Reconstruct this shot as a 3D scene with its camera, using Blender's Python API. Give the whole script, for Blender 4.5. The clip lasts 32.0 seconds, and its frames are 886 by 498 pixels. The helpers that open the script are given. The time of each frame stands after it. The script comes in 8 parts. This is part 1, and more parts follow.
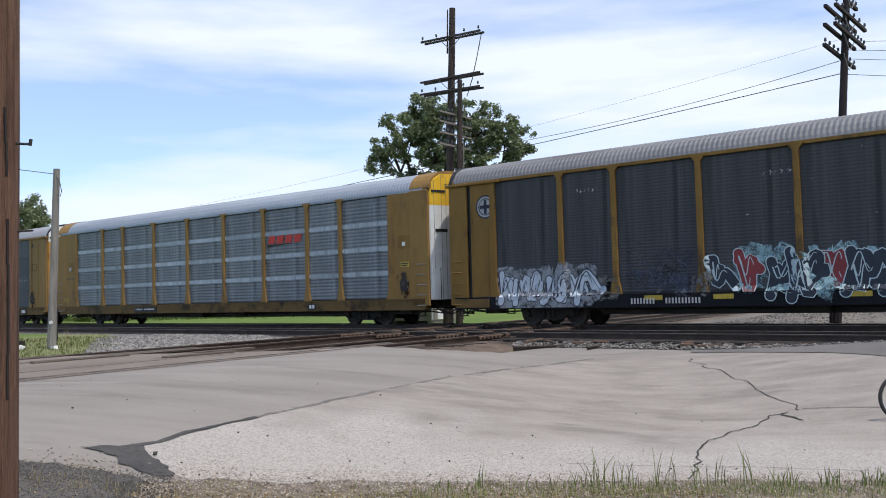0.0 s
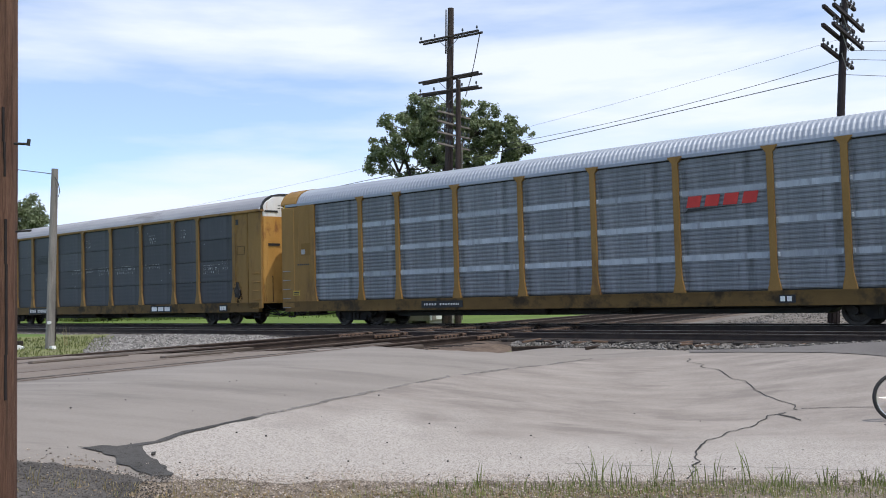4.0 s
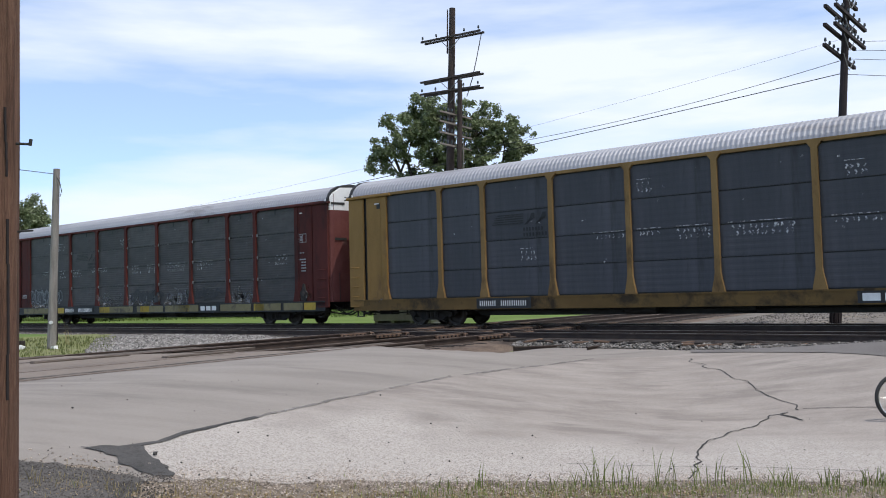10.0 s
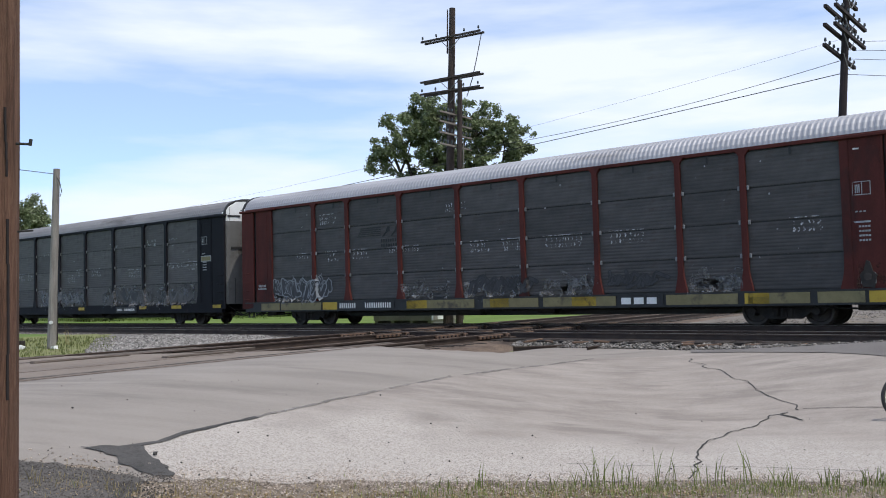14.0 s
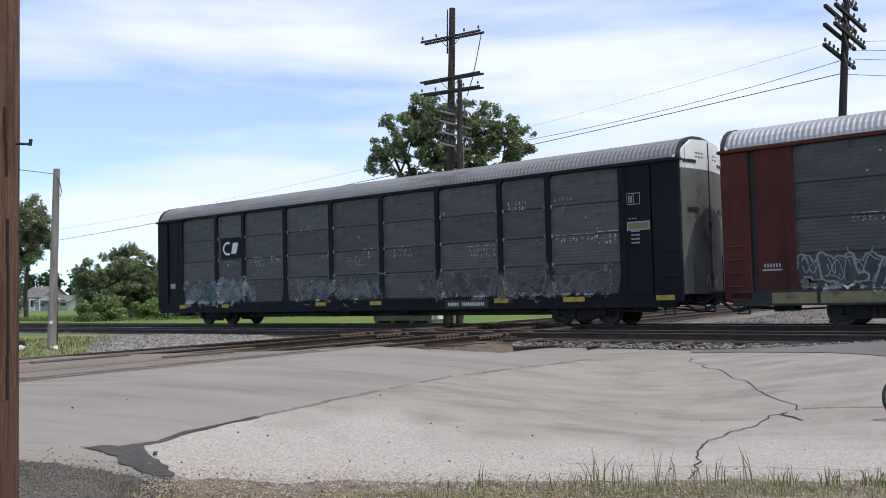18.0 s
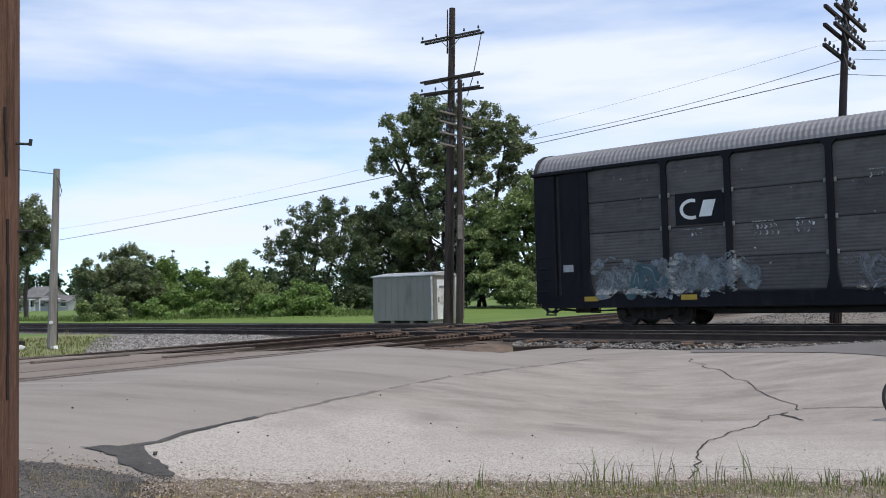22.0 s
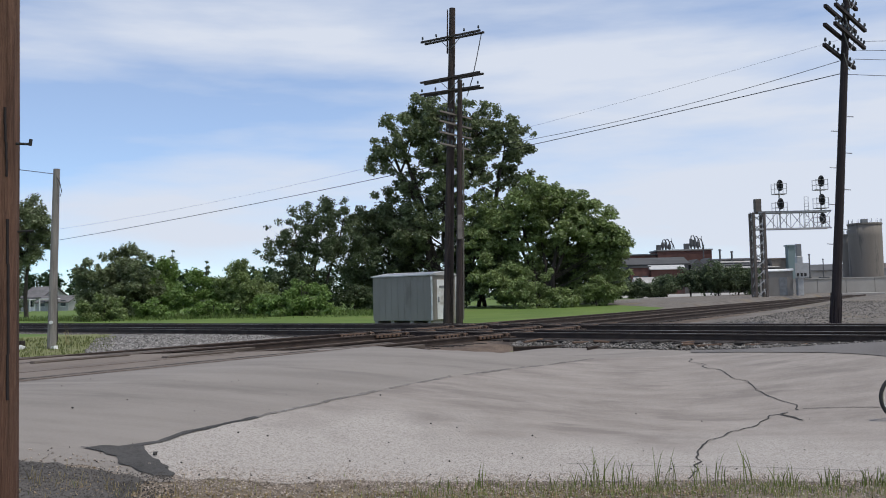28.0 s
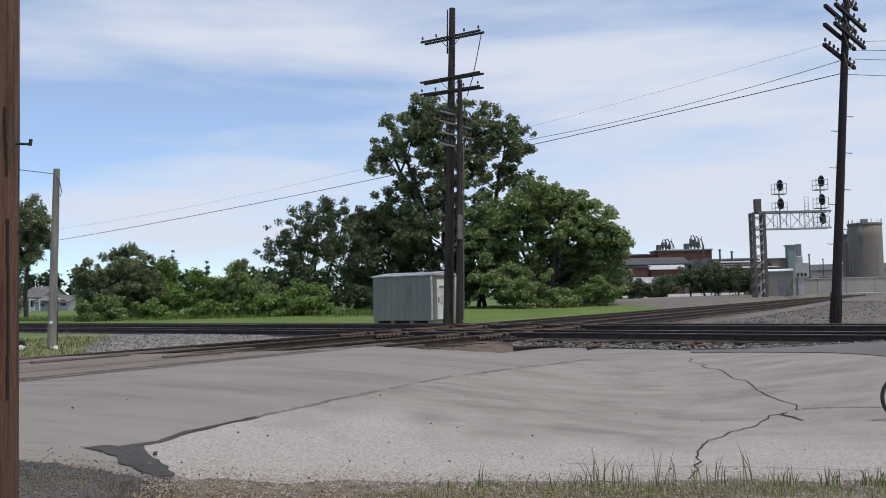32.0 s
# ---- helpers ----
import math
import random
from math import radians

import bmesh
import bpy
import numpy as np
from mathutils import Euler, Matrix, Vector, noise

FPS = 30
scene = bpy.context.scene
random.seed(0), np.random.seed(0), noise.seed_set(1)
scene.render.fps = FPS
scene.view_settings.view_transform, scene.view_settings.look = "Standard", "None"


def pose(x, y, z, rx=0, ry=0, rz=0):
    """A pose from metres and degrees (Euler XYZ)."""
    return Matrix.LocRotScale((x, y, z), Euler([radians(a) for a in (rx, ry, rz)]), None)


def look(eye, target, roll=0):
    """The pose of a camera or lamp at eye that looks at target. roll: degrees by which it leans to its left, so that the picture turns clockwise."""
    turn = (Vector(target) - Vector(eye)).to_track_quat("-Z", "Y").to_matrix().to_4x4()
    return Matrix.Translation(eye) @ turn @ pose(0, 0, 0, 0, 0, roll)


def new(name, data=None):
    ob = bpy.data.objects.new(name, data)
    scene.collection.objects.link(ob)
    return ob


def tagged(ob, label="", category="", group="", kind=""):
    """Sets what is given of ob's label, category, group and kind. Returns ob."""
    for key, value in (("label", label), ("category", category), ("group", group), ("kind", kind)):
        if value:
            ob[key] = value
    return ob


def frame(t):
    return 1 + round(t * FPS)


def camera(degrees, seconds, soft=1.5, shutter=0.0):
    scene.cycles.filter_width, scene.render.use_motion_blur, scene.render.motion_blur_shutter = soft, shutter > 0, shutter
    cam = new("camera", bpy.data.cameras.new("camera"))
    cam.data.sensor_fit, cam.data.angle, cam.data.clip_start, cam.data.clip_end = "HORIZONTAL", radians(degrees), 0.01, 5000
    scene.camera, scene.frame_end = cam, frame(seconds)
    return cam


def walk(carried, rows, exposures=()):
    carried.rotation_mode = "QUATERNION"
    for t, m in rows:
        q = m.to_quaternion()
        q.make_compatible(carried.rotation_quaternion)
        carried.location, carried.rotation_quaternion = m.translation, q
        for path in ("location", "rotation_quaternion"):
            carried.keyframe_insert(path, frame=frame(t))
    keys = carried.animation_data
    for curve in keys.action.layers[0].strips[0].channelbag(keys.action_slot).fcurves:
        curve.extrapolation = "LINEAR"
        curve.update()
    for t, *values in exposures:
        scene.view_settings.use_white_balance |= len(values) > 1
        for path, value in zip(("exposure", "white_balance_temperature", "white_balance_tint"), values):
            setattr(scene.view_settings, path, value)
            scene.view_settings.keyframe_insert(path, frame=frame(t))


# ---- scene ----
cam = camera(52.21, 32.0, soft=1.0)
EYE = Vector((0.0, 0.0, 1.06))


def aim(dx=0.0, dy=0.0):
    """The camera's pose, turned by dx to the right and dy down, in thousandths of a radian."""
    a, p = dx / 1000, radians(3.004) - dy / 1000
    way = Vector((math.sin(a) * math.cos(p), math.cos(a) * math.cos(p), math.sin(p)))
    return look(EYE, EYE + way, -1.403)


walk(cam, [(0.0, aim()), (1.1, aim()), (2.4, aim(1.7)), (3.5, aim(1.7)), (6.0, aim(0.8)), (6.7, aim()), (9.0, aim()), (13.0, aim()), (20.0, aim()), (32.0, aim())],
     exposures=[(0.0, 0.0), (19.0, 0.0), (23.0, -0.2), (24.5, -0.42), (32.0, -0.42)])

# ---- light ----
SUN = Vector((0.715, -0.70, 0.0)).normalized()
SUN_UP = radians(69)
world = bpy.data.worlds.new("sky")
scene.world = world
world.use_nodes = True
wn, wl = world.node_tree.nodes, world.node_tree.links
sky = wn.new("ShaderNodeTexSky")
sky.sky_type, sky.sun_disc = "NISHITA", False
sky.sun_elevation, sky.sun_rotation = SUN_UP, math.atan2(SUN.x, SUN.y)
sky.air_density, sky.dust_density, sky.ozone_density = 0.72, 0.1, 1.6
wc = wn.new("ShaderNodeTexCoord")
wm = wn.new("ShaderNodeMapping")
wm.inputs["Rotation"].default_value = (0, radians(6), 0)
wm.inputs["Scale"].default_value = (1.6, 1.6, 9.0)
wa = wn.new("ShaderNodeTexNoise")
wa.inputs["Scale"].default_value, wa.inputs["Detail"].default_value, wa.inputs["Roughness"].default_value = 1.15, 7.0, 0.52
wr = wn.new("ShaderNodeValToRGB")
wr.color_ramp.elements[0].position, wr.color_ramp.elements[1].position = 0.38, 0.60
wr.color_ramp.elements[0].color, wr.color_ramp.elements[1].color = (0.27, 0.27, 0.27, 1), (0.97, 0.97, 0.97, 1)
wx = wn.new("ShaderNodeMix")
wx.data_type = "RGBA"
wx.inputs["B"].default_value = (8.55, 9.2, 10.5, 1)
wg = wn.new("ShaderNodeVectorMath")
wg.operation = "MULTIPLY"
wg.inputs[1].default_value = (1.62, 1.86, 2.06)
wl.new(wc.outputs["Generated"], wm.inputs["Vector"])
wl.new(wm.outputs["Vector"], wa.inputs["Vector"])
# thicker cloud towards the sun's side
ws = wn.new("ShaderNodeSeparateXYZ")
wl.new(wc.outputs["Generated"], ws.inputs[0])
wb = wn.new("ShaderNodeMath")
wb.operation = "MULTIPLY_ADD"
wb.inputs[1].default_value = 0.30
wl.new(ws.outputs["X"], wb.inputs[0])
wl.new(wa.outputs["Fac"], wb.inputs[2])
wl.new(wb.outputs[0], wr.inputs["Fac"])
wl.new(wr.outputs["Color"], wx.inputs["Factor"])
wl.new(sky.outputs["Color"], wg.inputs[0])
wl.new(wg.outputs[0], wx.inputs["A"])
wl.new(wx.outputs["Result"], wn["Background"].inputs["Color"])
wn["Background"].inputs["Strength"].default_value = 0.109

lamp = bpy.data.lights.new("sun", "SUN")
lamp.energy, lamp.angle, lamp.color = 3.05, radians(0.55), (1.0, 0.95, 0.87)
sun = new("sun", lamp)
sun.matrix_basis = look(Vector((0, 0, 60)), Vector((0, 0, 60)) - (SUN * math.cos(SUN_UP) + Vector((0, 0, math.sin(SUN_UP)))))


# ---- materials ----
def mat(name, a, b, scale=2.0, rough=0.8, bump=0.2, metal=0.0, fine=40.0, stretch=(1, 1, 1), dirt=None, dirt_scale=0.6, dirt_at=0.55, vary=0.0, grain=0.5, leaf=False, spec=0.5):
    """Two tones at two scales, a third tone in patches, and fine relief."""
    m = bpy.data.materials.new(name)
    m.use_nodes = True
    nt = m.node_tree
    p = nt.nodes["Principled BSDF"]

    def node(kind, **sockets):
        k = nt.nodes.new(kind)
        for key, val in sockets.items():
            k.inputs[key].default_value = val
        return k

    tc = node("ShaderNodeTexCoord")
    mp = node("ShaderNodeMapping", Scale=stretch)
    nt.links.new(tc.outputs["Object"], mp.inputs["Vector"])
    big = node("ShaderNodeTexNoise", Scale=scale, Detail=6.0, Roughness=0.6)
    small = node("ShaderNodeTexNoise", Scale=fine, Detail=4.0, Roughness=0.7)
    nt.links.new(mp.outputs["Vector"], big.inputs["Vector"])
    nt.links.new(mp.outputs["Vector"], small.inputs["Vector"])
    sm = node("ShaderNodeMath")
    sm.operation = "MULTIPLY_ADD"
    nt.links.new(small.outputs["Fac"], sm.inputs[0])
    sm.inputs[1].default_value = grain
    nt.links.new(big.outputs["Fac"], sm.inputs[2])
    mr = node("ShaderNodeMapRange")
    mr.inputs["From Min"].default_value, mr.inputs["From Max"].default_value = 0.32 + grain * 0.5, 0.68 + grain * 0.5
    nt.links.new(sm.outputs[0], mr.inputs["Value"])
    mix = node("ShaderNodeMix")
    mix.data_type = "RGBA"
    mix.inputs["A"].default_value, mix.inputs["B"].default_value = (*a, 1), (*b, 1)
    nt.links.new(mr.outputs["Result"], mix.inputs["Factor"])
    col = mix.outputs["Result"]
    if dirt:
        dn = node("ShaderNodeTexNoise", Scale=dirt_scale, Detail=5.0, Roughness=0.65)
        nt.links.new(mp.outputs["Vector"], dn.inputs["Vector"])
        dr = node("ShaderNodeMapRange")
        dr.inputs["From Min"].default_value, dr.inputs["From Max"].default_value = dirt_at, dirt_at + 0.12
        nt.links.new(dn.outputs["Fac"], dr.inputs["Value"])
        dm = node("ShaderNodeMix")
        dm.data_type = "RGBA"
        dm.inputs["B"].default_value = (*dirt, 1)
        nt.links.new(dr.outputs["Result"], dm.inputs["Factor"])
        nt.links.new(col, dm.inputs["A"])
        col = dm.outputs["Result"]
    if vary:
        oi = node("ShaderNodeObjectInfo")
        geo = node("ShaderNodeNewGeometry")
        ad = node("ShaderNodeMath")
        ad.operation = "ADD"
        nt.links.new(oi.outputs["Random"], ad.inputs[0])
        nt.links.new(geo.outputs["Random Per Island"], ad.inputs[1])
        fr = node("ShaderNodeMath")
        fr.operation = "FRACT"
        nt.links.new(ad.outputs[0], fr.inputs[0])
        vr = node("ShaderNodeMapRange")
        vr.inputs["To Min"].default_value, vr.inputs["To Max"].default_value = 1 - vary, 1 + vary
        nt.links.new(fr.outputs[0], vr.inputs["Value"])
        hs = node("ShaderNodeHueSaturation")
        nt.links.new(vr.outputs["Result"], hs.inputs["Value"])
        nt.links.new(col, hs.inputs["Color"])
        col = hs.outputs["Color"]
    nt.links.new(col, p.inputs["Base Color"])
    p.inputs["Roughness"].default_value, p.inputs["Metallic"].default_value = rough, metal
    p.inputs["Specular IOR Level"].default_value = spec
    if rough < 0.75:
        rr = node("ShaderNodeMapRange")
        rr.inputs["To Min"].default_value, rr.inputs["To Max"].default_value = rough - 0.1, rough + 0.15
        nt.links.new(big.outputs["Fac"], rr.inputs["Value"])
        nt.links.new(rr.outputs["Result"], p.inputs["Roughness"])
    if bump:
        bp = node("ShaderNodeBump", Strength=bump, Distance=0.02)
        nt.links.new(small.outputs["Fac"], bp.inputs["Height"])
        nt.links.new(bp.outputs["Normal"], p.inputs["Normal"])
    if leaf:
        tr = node("ShaderNodeBsdfTranslucent")
        ms = node("ShaderNodeMixShader", Fac=0.3)
        nt.links.new(col, tr.inputs["Color"])
        nt.links.new(p.outputs["BSDF"], ms.inputs[1])
        nt.links.new(tr.outputs["BSDF"], ms.inputs[2])
        nt.links.new(ms.outputs[0], nt.nodes["Material Output"].inputs["Surface"])
    return m


M = {}


def define(name, *args, **kw):
    M[name] = mat(name, *args, **kw)


define("lawn", (0.0722, 0.1250, 0.0141), (0.1144, 0.1725, 0.0246), 0.25, 0.95, 0.5, fine=14, dirt=(0.1320, 0.1452, 0.0396), dirt_scale=0.12, dirt_at=0.6)
define("asphalt", (0.198, 0.175, 0.156), (0.258, 0.230, 0.206), 0.9, 0.93, 0.4, fine=60, stretch=(0.4, 1.5, 1), dirt=(0.178, 0.157, 0.140), dirt_scale=0.7, dirt_at=0.55, grain=0.7)
define("crossing_dirt", (0.142, 0.112, 0.090), (0.212, 0.175, 0.146), 0.5, 0.95, 0.5, fine=40, stretch=(1.2, 0.7, 1), dirt=(0.098, 0.072, 0.056), dirt_scale=0.5, grain=0.6)
define("timber_grey", (0.055, 0.042, 0.034), (0.125, 0.10, 0.083), 2.0, 0.95, 0.6, fine=25, stretch=(1, 6, 6))
define("steel_brown", (0.075, 0.062, 0.055), (0.14, 0.12, 0.108), 1.2, 0.75, 0.2)
define("lot_gravel", (0.085, 0.072, 0.060), (0.185, 0.162, 0.140), 0.8, 0.96, 1.0, fine=12, grain=0.9, dirt=(0.17, 0.125, 0.065), dirt_scale=0.12, dirt_at=0.55)
define("bank_gravel", (0.075, 0.068, 0.062), (0.21, 0.195, 0.18), 1.3, 0.96, 1.0, fine=14, grain=0.9, dirt=(0.14, 0.115, 0.07), dirt_scale=0.3, dirt_at=0.58)
define("concrete", (0.224, 0.195, 0.173), (0.312, 0.275, 0.246), 1.7, 0.93, 0.6, fine=36, stretch=(0.5, 1.4, 1), dirt=(0.205, 0.178, 0.159), dirt_scale=1.1, dirt_at=0.53, grain=0.75)
define("tar", (0.030, 0.028, 0.026), (0.070, 0.065, 0.061), 1.2, 0.92, 0.6, fine=45, grain=0.8)
define("old_seam", (0.1344, 0.1254, 0.1176), (0.1904, 0.1770, 0.1646), 1.2, 0.92, 0.4, fine=45)
define("faint_seam", (0.135, 0.122, 0.112), (0.195, 0.176, 0.160), 1.2, 0.92, 0.4, fine=45)
define("leaf_litter", (0.15, 0.105, 0.06), (0.30, 0.23, 0.14), 5.0, 0.9, 0.2, vary=0.4)
define("crumbs", (0.0553, 0.0495, 0.0449), (0.1161, 0.1032, 0.0940), 1.2, 0.92, 0.6, fine=45, grain=0.8, vary=0.3)
define("joint_rust", (0.090, 0.052, 0.034), (0.180, 0.115, 0.080), 4.0, 0.85, 0.4)
define("bolt_dark", (0.020, 0.014, 0.012), (0.045, 0.032, 0.027), 4.0, 0.8, 0.3)
define("road", (0.1136, 0.1035, 0.0989), (0.1615, 0.1483, 0.1414), 0.5, 0.93, 0.3, fine=60)
define("crack", (0.016, 0.015, 0.014), (0.045, 0.042, 0.039), 2.0, 0.95, 0.3)
define("ballast_bed", (0.011, 0.0095, 0.009), (0.036, 0.031, 0.027), 1.3, 0.96, 1.0, fine=18, grain=0.9, dirt=(0.009, 0.008, 0.007), dirt_scale=0.5)
define("ballast_brown", (0.058, 0.038, 0.027), (0.150, 0.108, 0.080), 1.3, 0.96, 1.0, fine=16, grain=0.9, dirt=(0.034, 0.022, 0.016), dirt_scale=0.5)
define("ballast_stone", (0.070, 0.062, 0.056), (0.21, 0.192, 0.175), 6.0, 0.95, 0.4, vary=0.65)
define("pale_stone", (0.1092, 0.0998, 0.0920), (0.2808, 0.2652, 0.2496), 6.0, 0.95, 0.4, vary=0.6)
define("verge_soil", (0.1148, 0.0891, 0.0648), (0.2565, 0.2052, 0.1553), 3.0, 0.96, 0.9, fine=40, grain=0.9, dirt=(0.1620, 0.1350, 0.0675), dirt_scale=2.0, dirt_at=0.56)
define("pebble", (0.22, 0.18, 0.15), (0.42, 0.36, 0.31), 6.0, 0.95, 0.4, vary=0.5)
define("tie_wood", (0.012, 0.009, 0.008), (0.034, 0.026, 0.022), 2.0, 0.95, 0.6, fine=25, stretch=(1, 6, 6), vary=0.3)
define("rail_rust", (0.030, 0.019, 0.015), (0.062, 0.042, 0.032), 3.0, 0.8, 0.3)
define("rail_worn", (0.33, 0.30, 0.27), (0.45, 0.42, 0.39), 1.0, 0.36, 0.1, metal=0.9, stretch=(0.3, 1, 1))
define("rail_brown", (0.12, 0.085, 0.066), (0.20, 0.15, 0.12), 1.0, 0.6, 0.2, metal=0.3)
define("pole_wood", (0.030, 0.021, 0.019), (0.066, 0.046, 0.040), 2.2, 0.93, 0.8, fine=30, stretch=(6, 6, 0.5), dirt=(0.02, 0.014, 0.012), dirt_scale=1.0)
define("pole_near", (0.0951, 0.0428, 0.0275), (0.2703, 0.1377, 0.0898), 2.6, 0.93, 1.0, fine=26, stretch=(9, 9, 0.35), dirt=(0.0541, 0.0265, 0.0184), dirt_scale=1.3, grain=0.9)
define("pole_grey", (0.17, 0.155, 0.14), (0.30, 0.275, 0.25), 2.0, 0.93, 0.7, fine=28, stretch=(6, 6, 0.5))
define("pole_dark", (0.014, 0.009, 0.011), (0.028, 0.019, 0.021), 2.2, 0.9, 0.6, fine=30, stretch=(6, 6, 0.5))
define("arm_wood", (0.026, 0.020, 0.018), (0.058, 0.046, 0.041), 3.0, 0.9, 0.5)
define("arm_pale", (0.15, 0.13, 0.115), (0.225, 0.195, 0.175), 3.0, 0.9, 0.5)
define("wire", (0.03, 0.03, 0.032), (0.05, 0.05, 0.052), 2.0, 0.6, 0)
define("glass_insulator", (0.0180, 0.0225, 0.0225), (0.0405, 0.0495, 0.0495), 3.0, 0.25, 0)
define("steel", (0.16, 0.165, 0.17), (0.26, 0.265, 0.27), 2.0, 0.55, 0.15, metal=0.3)
define("galvanised", (0.32, 0.325, 0.33), (0.46, 0.465, 0.47), 2.0, 0.55, 0.15, metal=0.3, dirt=(0.22, 0.17, 0.14), dirt_scale=0.7, dirt_at=0.58)
define("black", (0.012, 0.012, 0.013), (0.028, 0.027, 0.027), 3.0, 0.6, 0.15)
define("shed_paint", (0.222, 0.200, 0.175), (0.280, 0.254, 0.224), 1.5, 0.6, 0.08, stretch=(1, 1, 0.3), dirt=(0.192, 0.170, 0.146), dirt_scale=0.7, dirt_at=0.6)
define("metal_teal", (0.12, 0.17, 0.17), (0.17, 0.22, 0.22), 0.2, 0.7, 0.1)
define("roof_dark", (0.05, 0.05, 0.052), (0.085, 0.084, 0.085), 0.15, 0.8, 0.1, stretch=(1, 4, 1))
define("roof_rusty", (0.30, 0.285, 0.27), (0.50, 0.48, 0.46), 0.35, 0.7, 0.2, stretch=(1, 0.3, 1), dirt=(0.19, 0.10, 0.06), dirt_scale=0.25, dirt_at=0.54)
define("track_blade", (0.1062, 0.1275, 0.0340), (0.1700, 0.1827, 0.0723), 2.0, 0.8, 0, vary=0.35, leaf=True)
define("shed_roof", (0.42, 0.415, 0.41), (0.52, 0.515, 0.505), 1.5, 0.55, 0.1)
define("dry_turf", (0.115, 0.130, 0.036), (0.185, 0.190, 0.068), 0.8, 0.95, 0.5, fine=14, dirt=(0.17, 0.14, 0.08), dirt_scale=0.6, dirt_at=0.58)
define("white_paint", (0.66, 0.66, 0.65), (0.80, 0.80, 0.79), 1.5, 0.6, 0.1, dirt=(0.45, 0.42, 0.38), dirt_scale=0.9, dirt_at=0.6)
define("bark", (0.035, 0.028, 0.023), (0.075, 0.06, 0.05), 4.0, 0.95, 0.8, stretch=(3, 3, 0.6))
define("leaf_cottonwood", (0.118, 0.150, 0.070), (0.215, 0.255, 0.128), 0.5, 0.42, 0, vary=0.35, leaf=True)
define("leaf_dark", (0.062, 0.090, 0.042), (0.122, 0.158, 0.074), 0.5, 0.5, 0, vary=0.35, leaf=True)
define("leaf_bright", (0.1332, 0.2184, 0.0480), (0.2024, 0.3037, 0.0852), 0.5, 0.45, 0, vary=0.3, leaf=True)
define("leaf_mid", (0.150, 0.208, 0.066), (0.255, 0.320, 0.122), 0.5, 0.45, 0, vary=0.35, leaf=True)
define("far_leaf", (0.0240, 0.0520, 0.0176), (0.0480, 0.0840, 0.0320), 0.3, 0.8, 0, vary=0.3, leaf=True)
define("grass_blade", (0.0750, 0.1275, 0.0240), (0.1425, 0.1950, 0.0525), 2.0, 0.7, 0, vary=0.35, leaf=True)
define("verge_blade", (0.1440, 0.1836, 0.0432), (0.2232, 0.2592, 0.0828), 2.0, 0.7, 0, vary=0.35, leaf=True)
define("dry_grass", (0.28, 0.22, 0.10), (0.42, 0.34, 0.18), 2.0, 0.8, 0, vary=0.3, leaf=True)
define("brick_far", (0.0840, 0.0364, 0.0294), (0.1330, 0.0616, 0.0490), 0.2, 0.9, 0.1, dirt=(0.0490, 0.0315, 0.0280), dirt_scale=0.12, dirt_at=0.52)
define("metal_far", (0.055, 0.056, 0.06), (0.105, 0.106, 0.11), 0.1, 0.7, 0.1, dirt=(0.08, 0.06, 0.05), dirt_scale=0.08)
define("roof_far", (0.20, 0.19, 0.185), (0.30, 0.29, 0.28), 0.1, 0.8, 0.1)
define("window_far", (0.03, 0.035, 0.04), (0.06, 0.07, 0.08), 0.5, 0.2, 0)
define("silo_concrete", (0.150, 0.130, 0.110), (0.205, 0.180, 0.155), 0.25, 0.9, 0.1, stretch=(2, 2, 0.3), dirt=(0.11, 0.10, 0.09), dirt_scale=0.5)
define("wall_concrete", (0.25, 0.235, 0.215), (0.34, 0.32, 0.295), 0.2, 0.9, 0.1)
define("siding", (0.3100, 0.3162, 0.3224), (0.3844, 0.3906, 0.3968), 0.5, 0.7, 0.1)
define("shingle", (0.10, 0.095, 0.095), (0.17, 0.16, 0.16), 0.8, 0.9, 0.2)
define("rubber", (0.018, 0.018, 0.018), (0.035, 0.034, 0.033), 3.0, 0.8, 0.2)
define("chrome", (0.6, 0.6, 0.6), (0.7, 0.7, 0.7), 2.0, 0.2, 0, metal=1.0)
define("truck_steel", (0.014, 0.012, 0.011), (0.036, 0.030, 0.026), 3.0, 0.85, 0.4)
define("wheel_steel", (0.035, 0.028, 0.024), (0.08, 0.066, 0.056), 3.0, 0.6, 0.2, metal=0.4)
define("signal_black", (0.02, 0.02, 0.022), (0.035, 0.035, 0.038), 2.0, 0.6, 0)
define("far_soil", (0.30, 0.28, 0.26), (0.42, 0.40, 0.37), 0.3, 0.95, 0.2)


# towards the verge the concrete's skin is worn off and pale aggregate shows
nt = M["concrete"].node_tree
base_in = nt.nodes["Principled BSDF"].inputs["Base Color"]
under = base_in.links[0].from_socket
geo = nt.nodes.new("ShaderNodeTexCoord")
sep = nt.nodes.new("ShaderNodeSeparateXYZ")
nt.links.new(geo.outputs["Object"], sep.inputs[0])
rag = nt.nodes.new("ShaderNodeTexNoise")
rag.inputs["Scale"].default_value, rag.inputs["Detail"].default_value = 0.9, 8.0
nt.links.new(geo.outputs["Object"], rag.inputs["Vector"])
add = nt.nodes.new("ShaderNodeMath")
add.operation = "MULTIPLY_ADD"
add.inputs[1].default_value = 5.0
nt.links.new(rag.outputs["Fac"], add.inputs[0])
nt.links.new(sep.outputs["Y"], add.inputs[2])
edge = nt.nodes.new("ShaderNodeMapRange")
edge.inputs["From Min"].default_value, edge.inputs["From Max"].default_value = 15.0, 12.9
nt.links.new(add.outputs[0], edge.inputs["Value"])
speck = nt.nodes.new("ShaderNodeTexVoronoi")
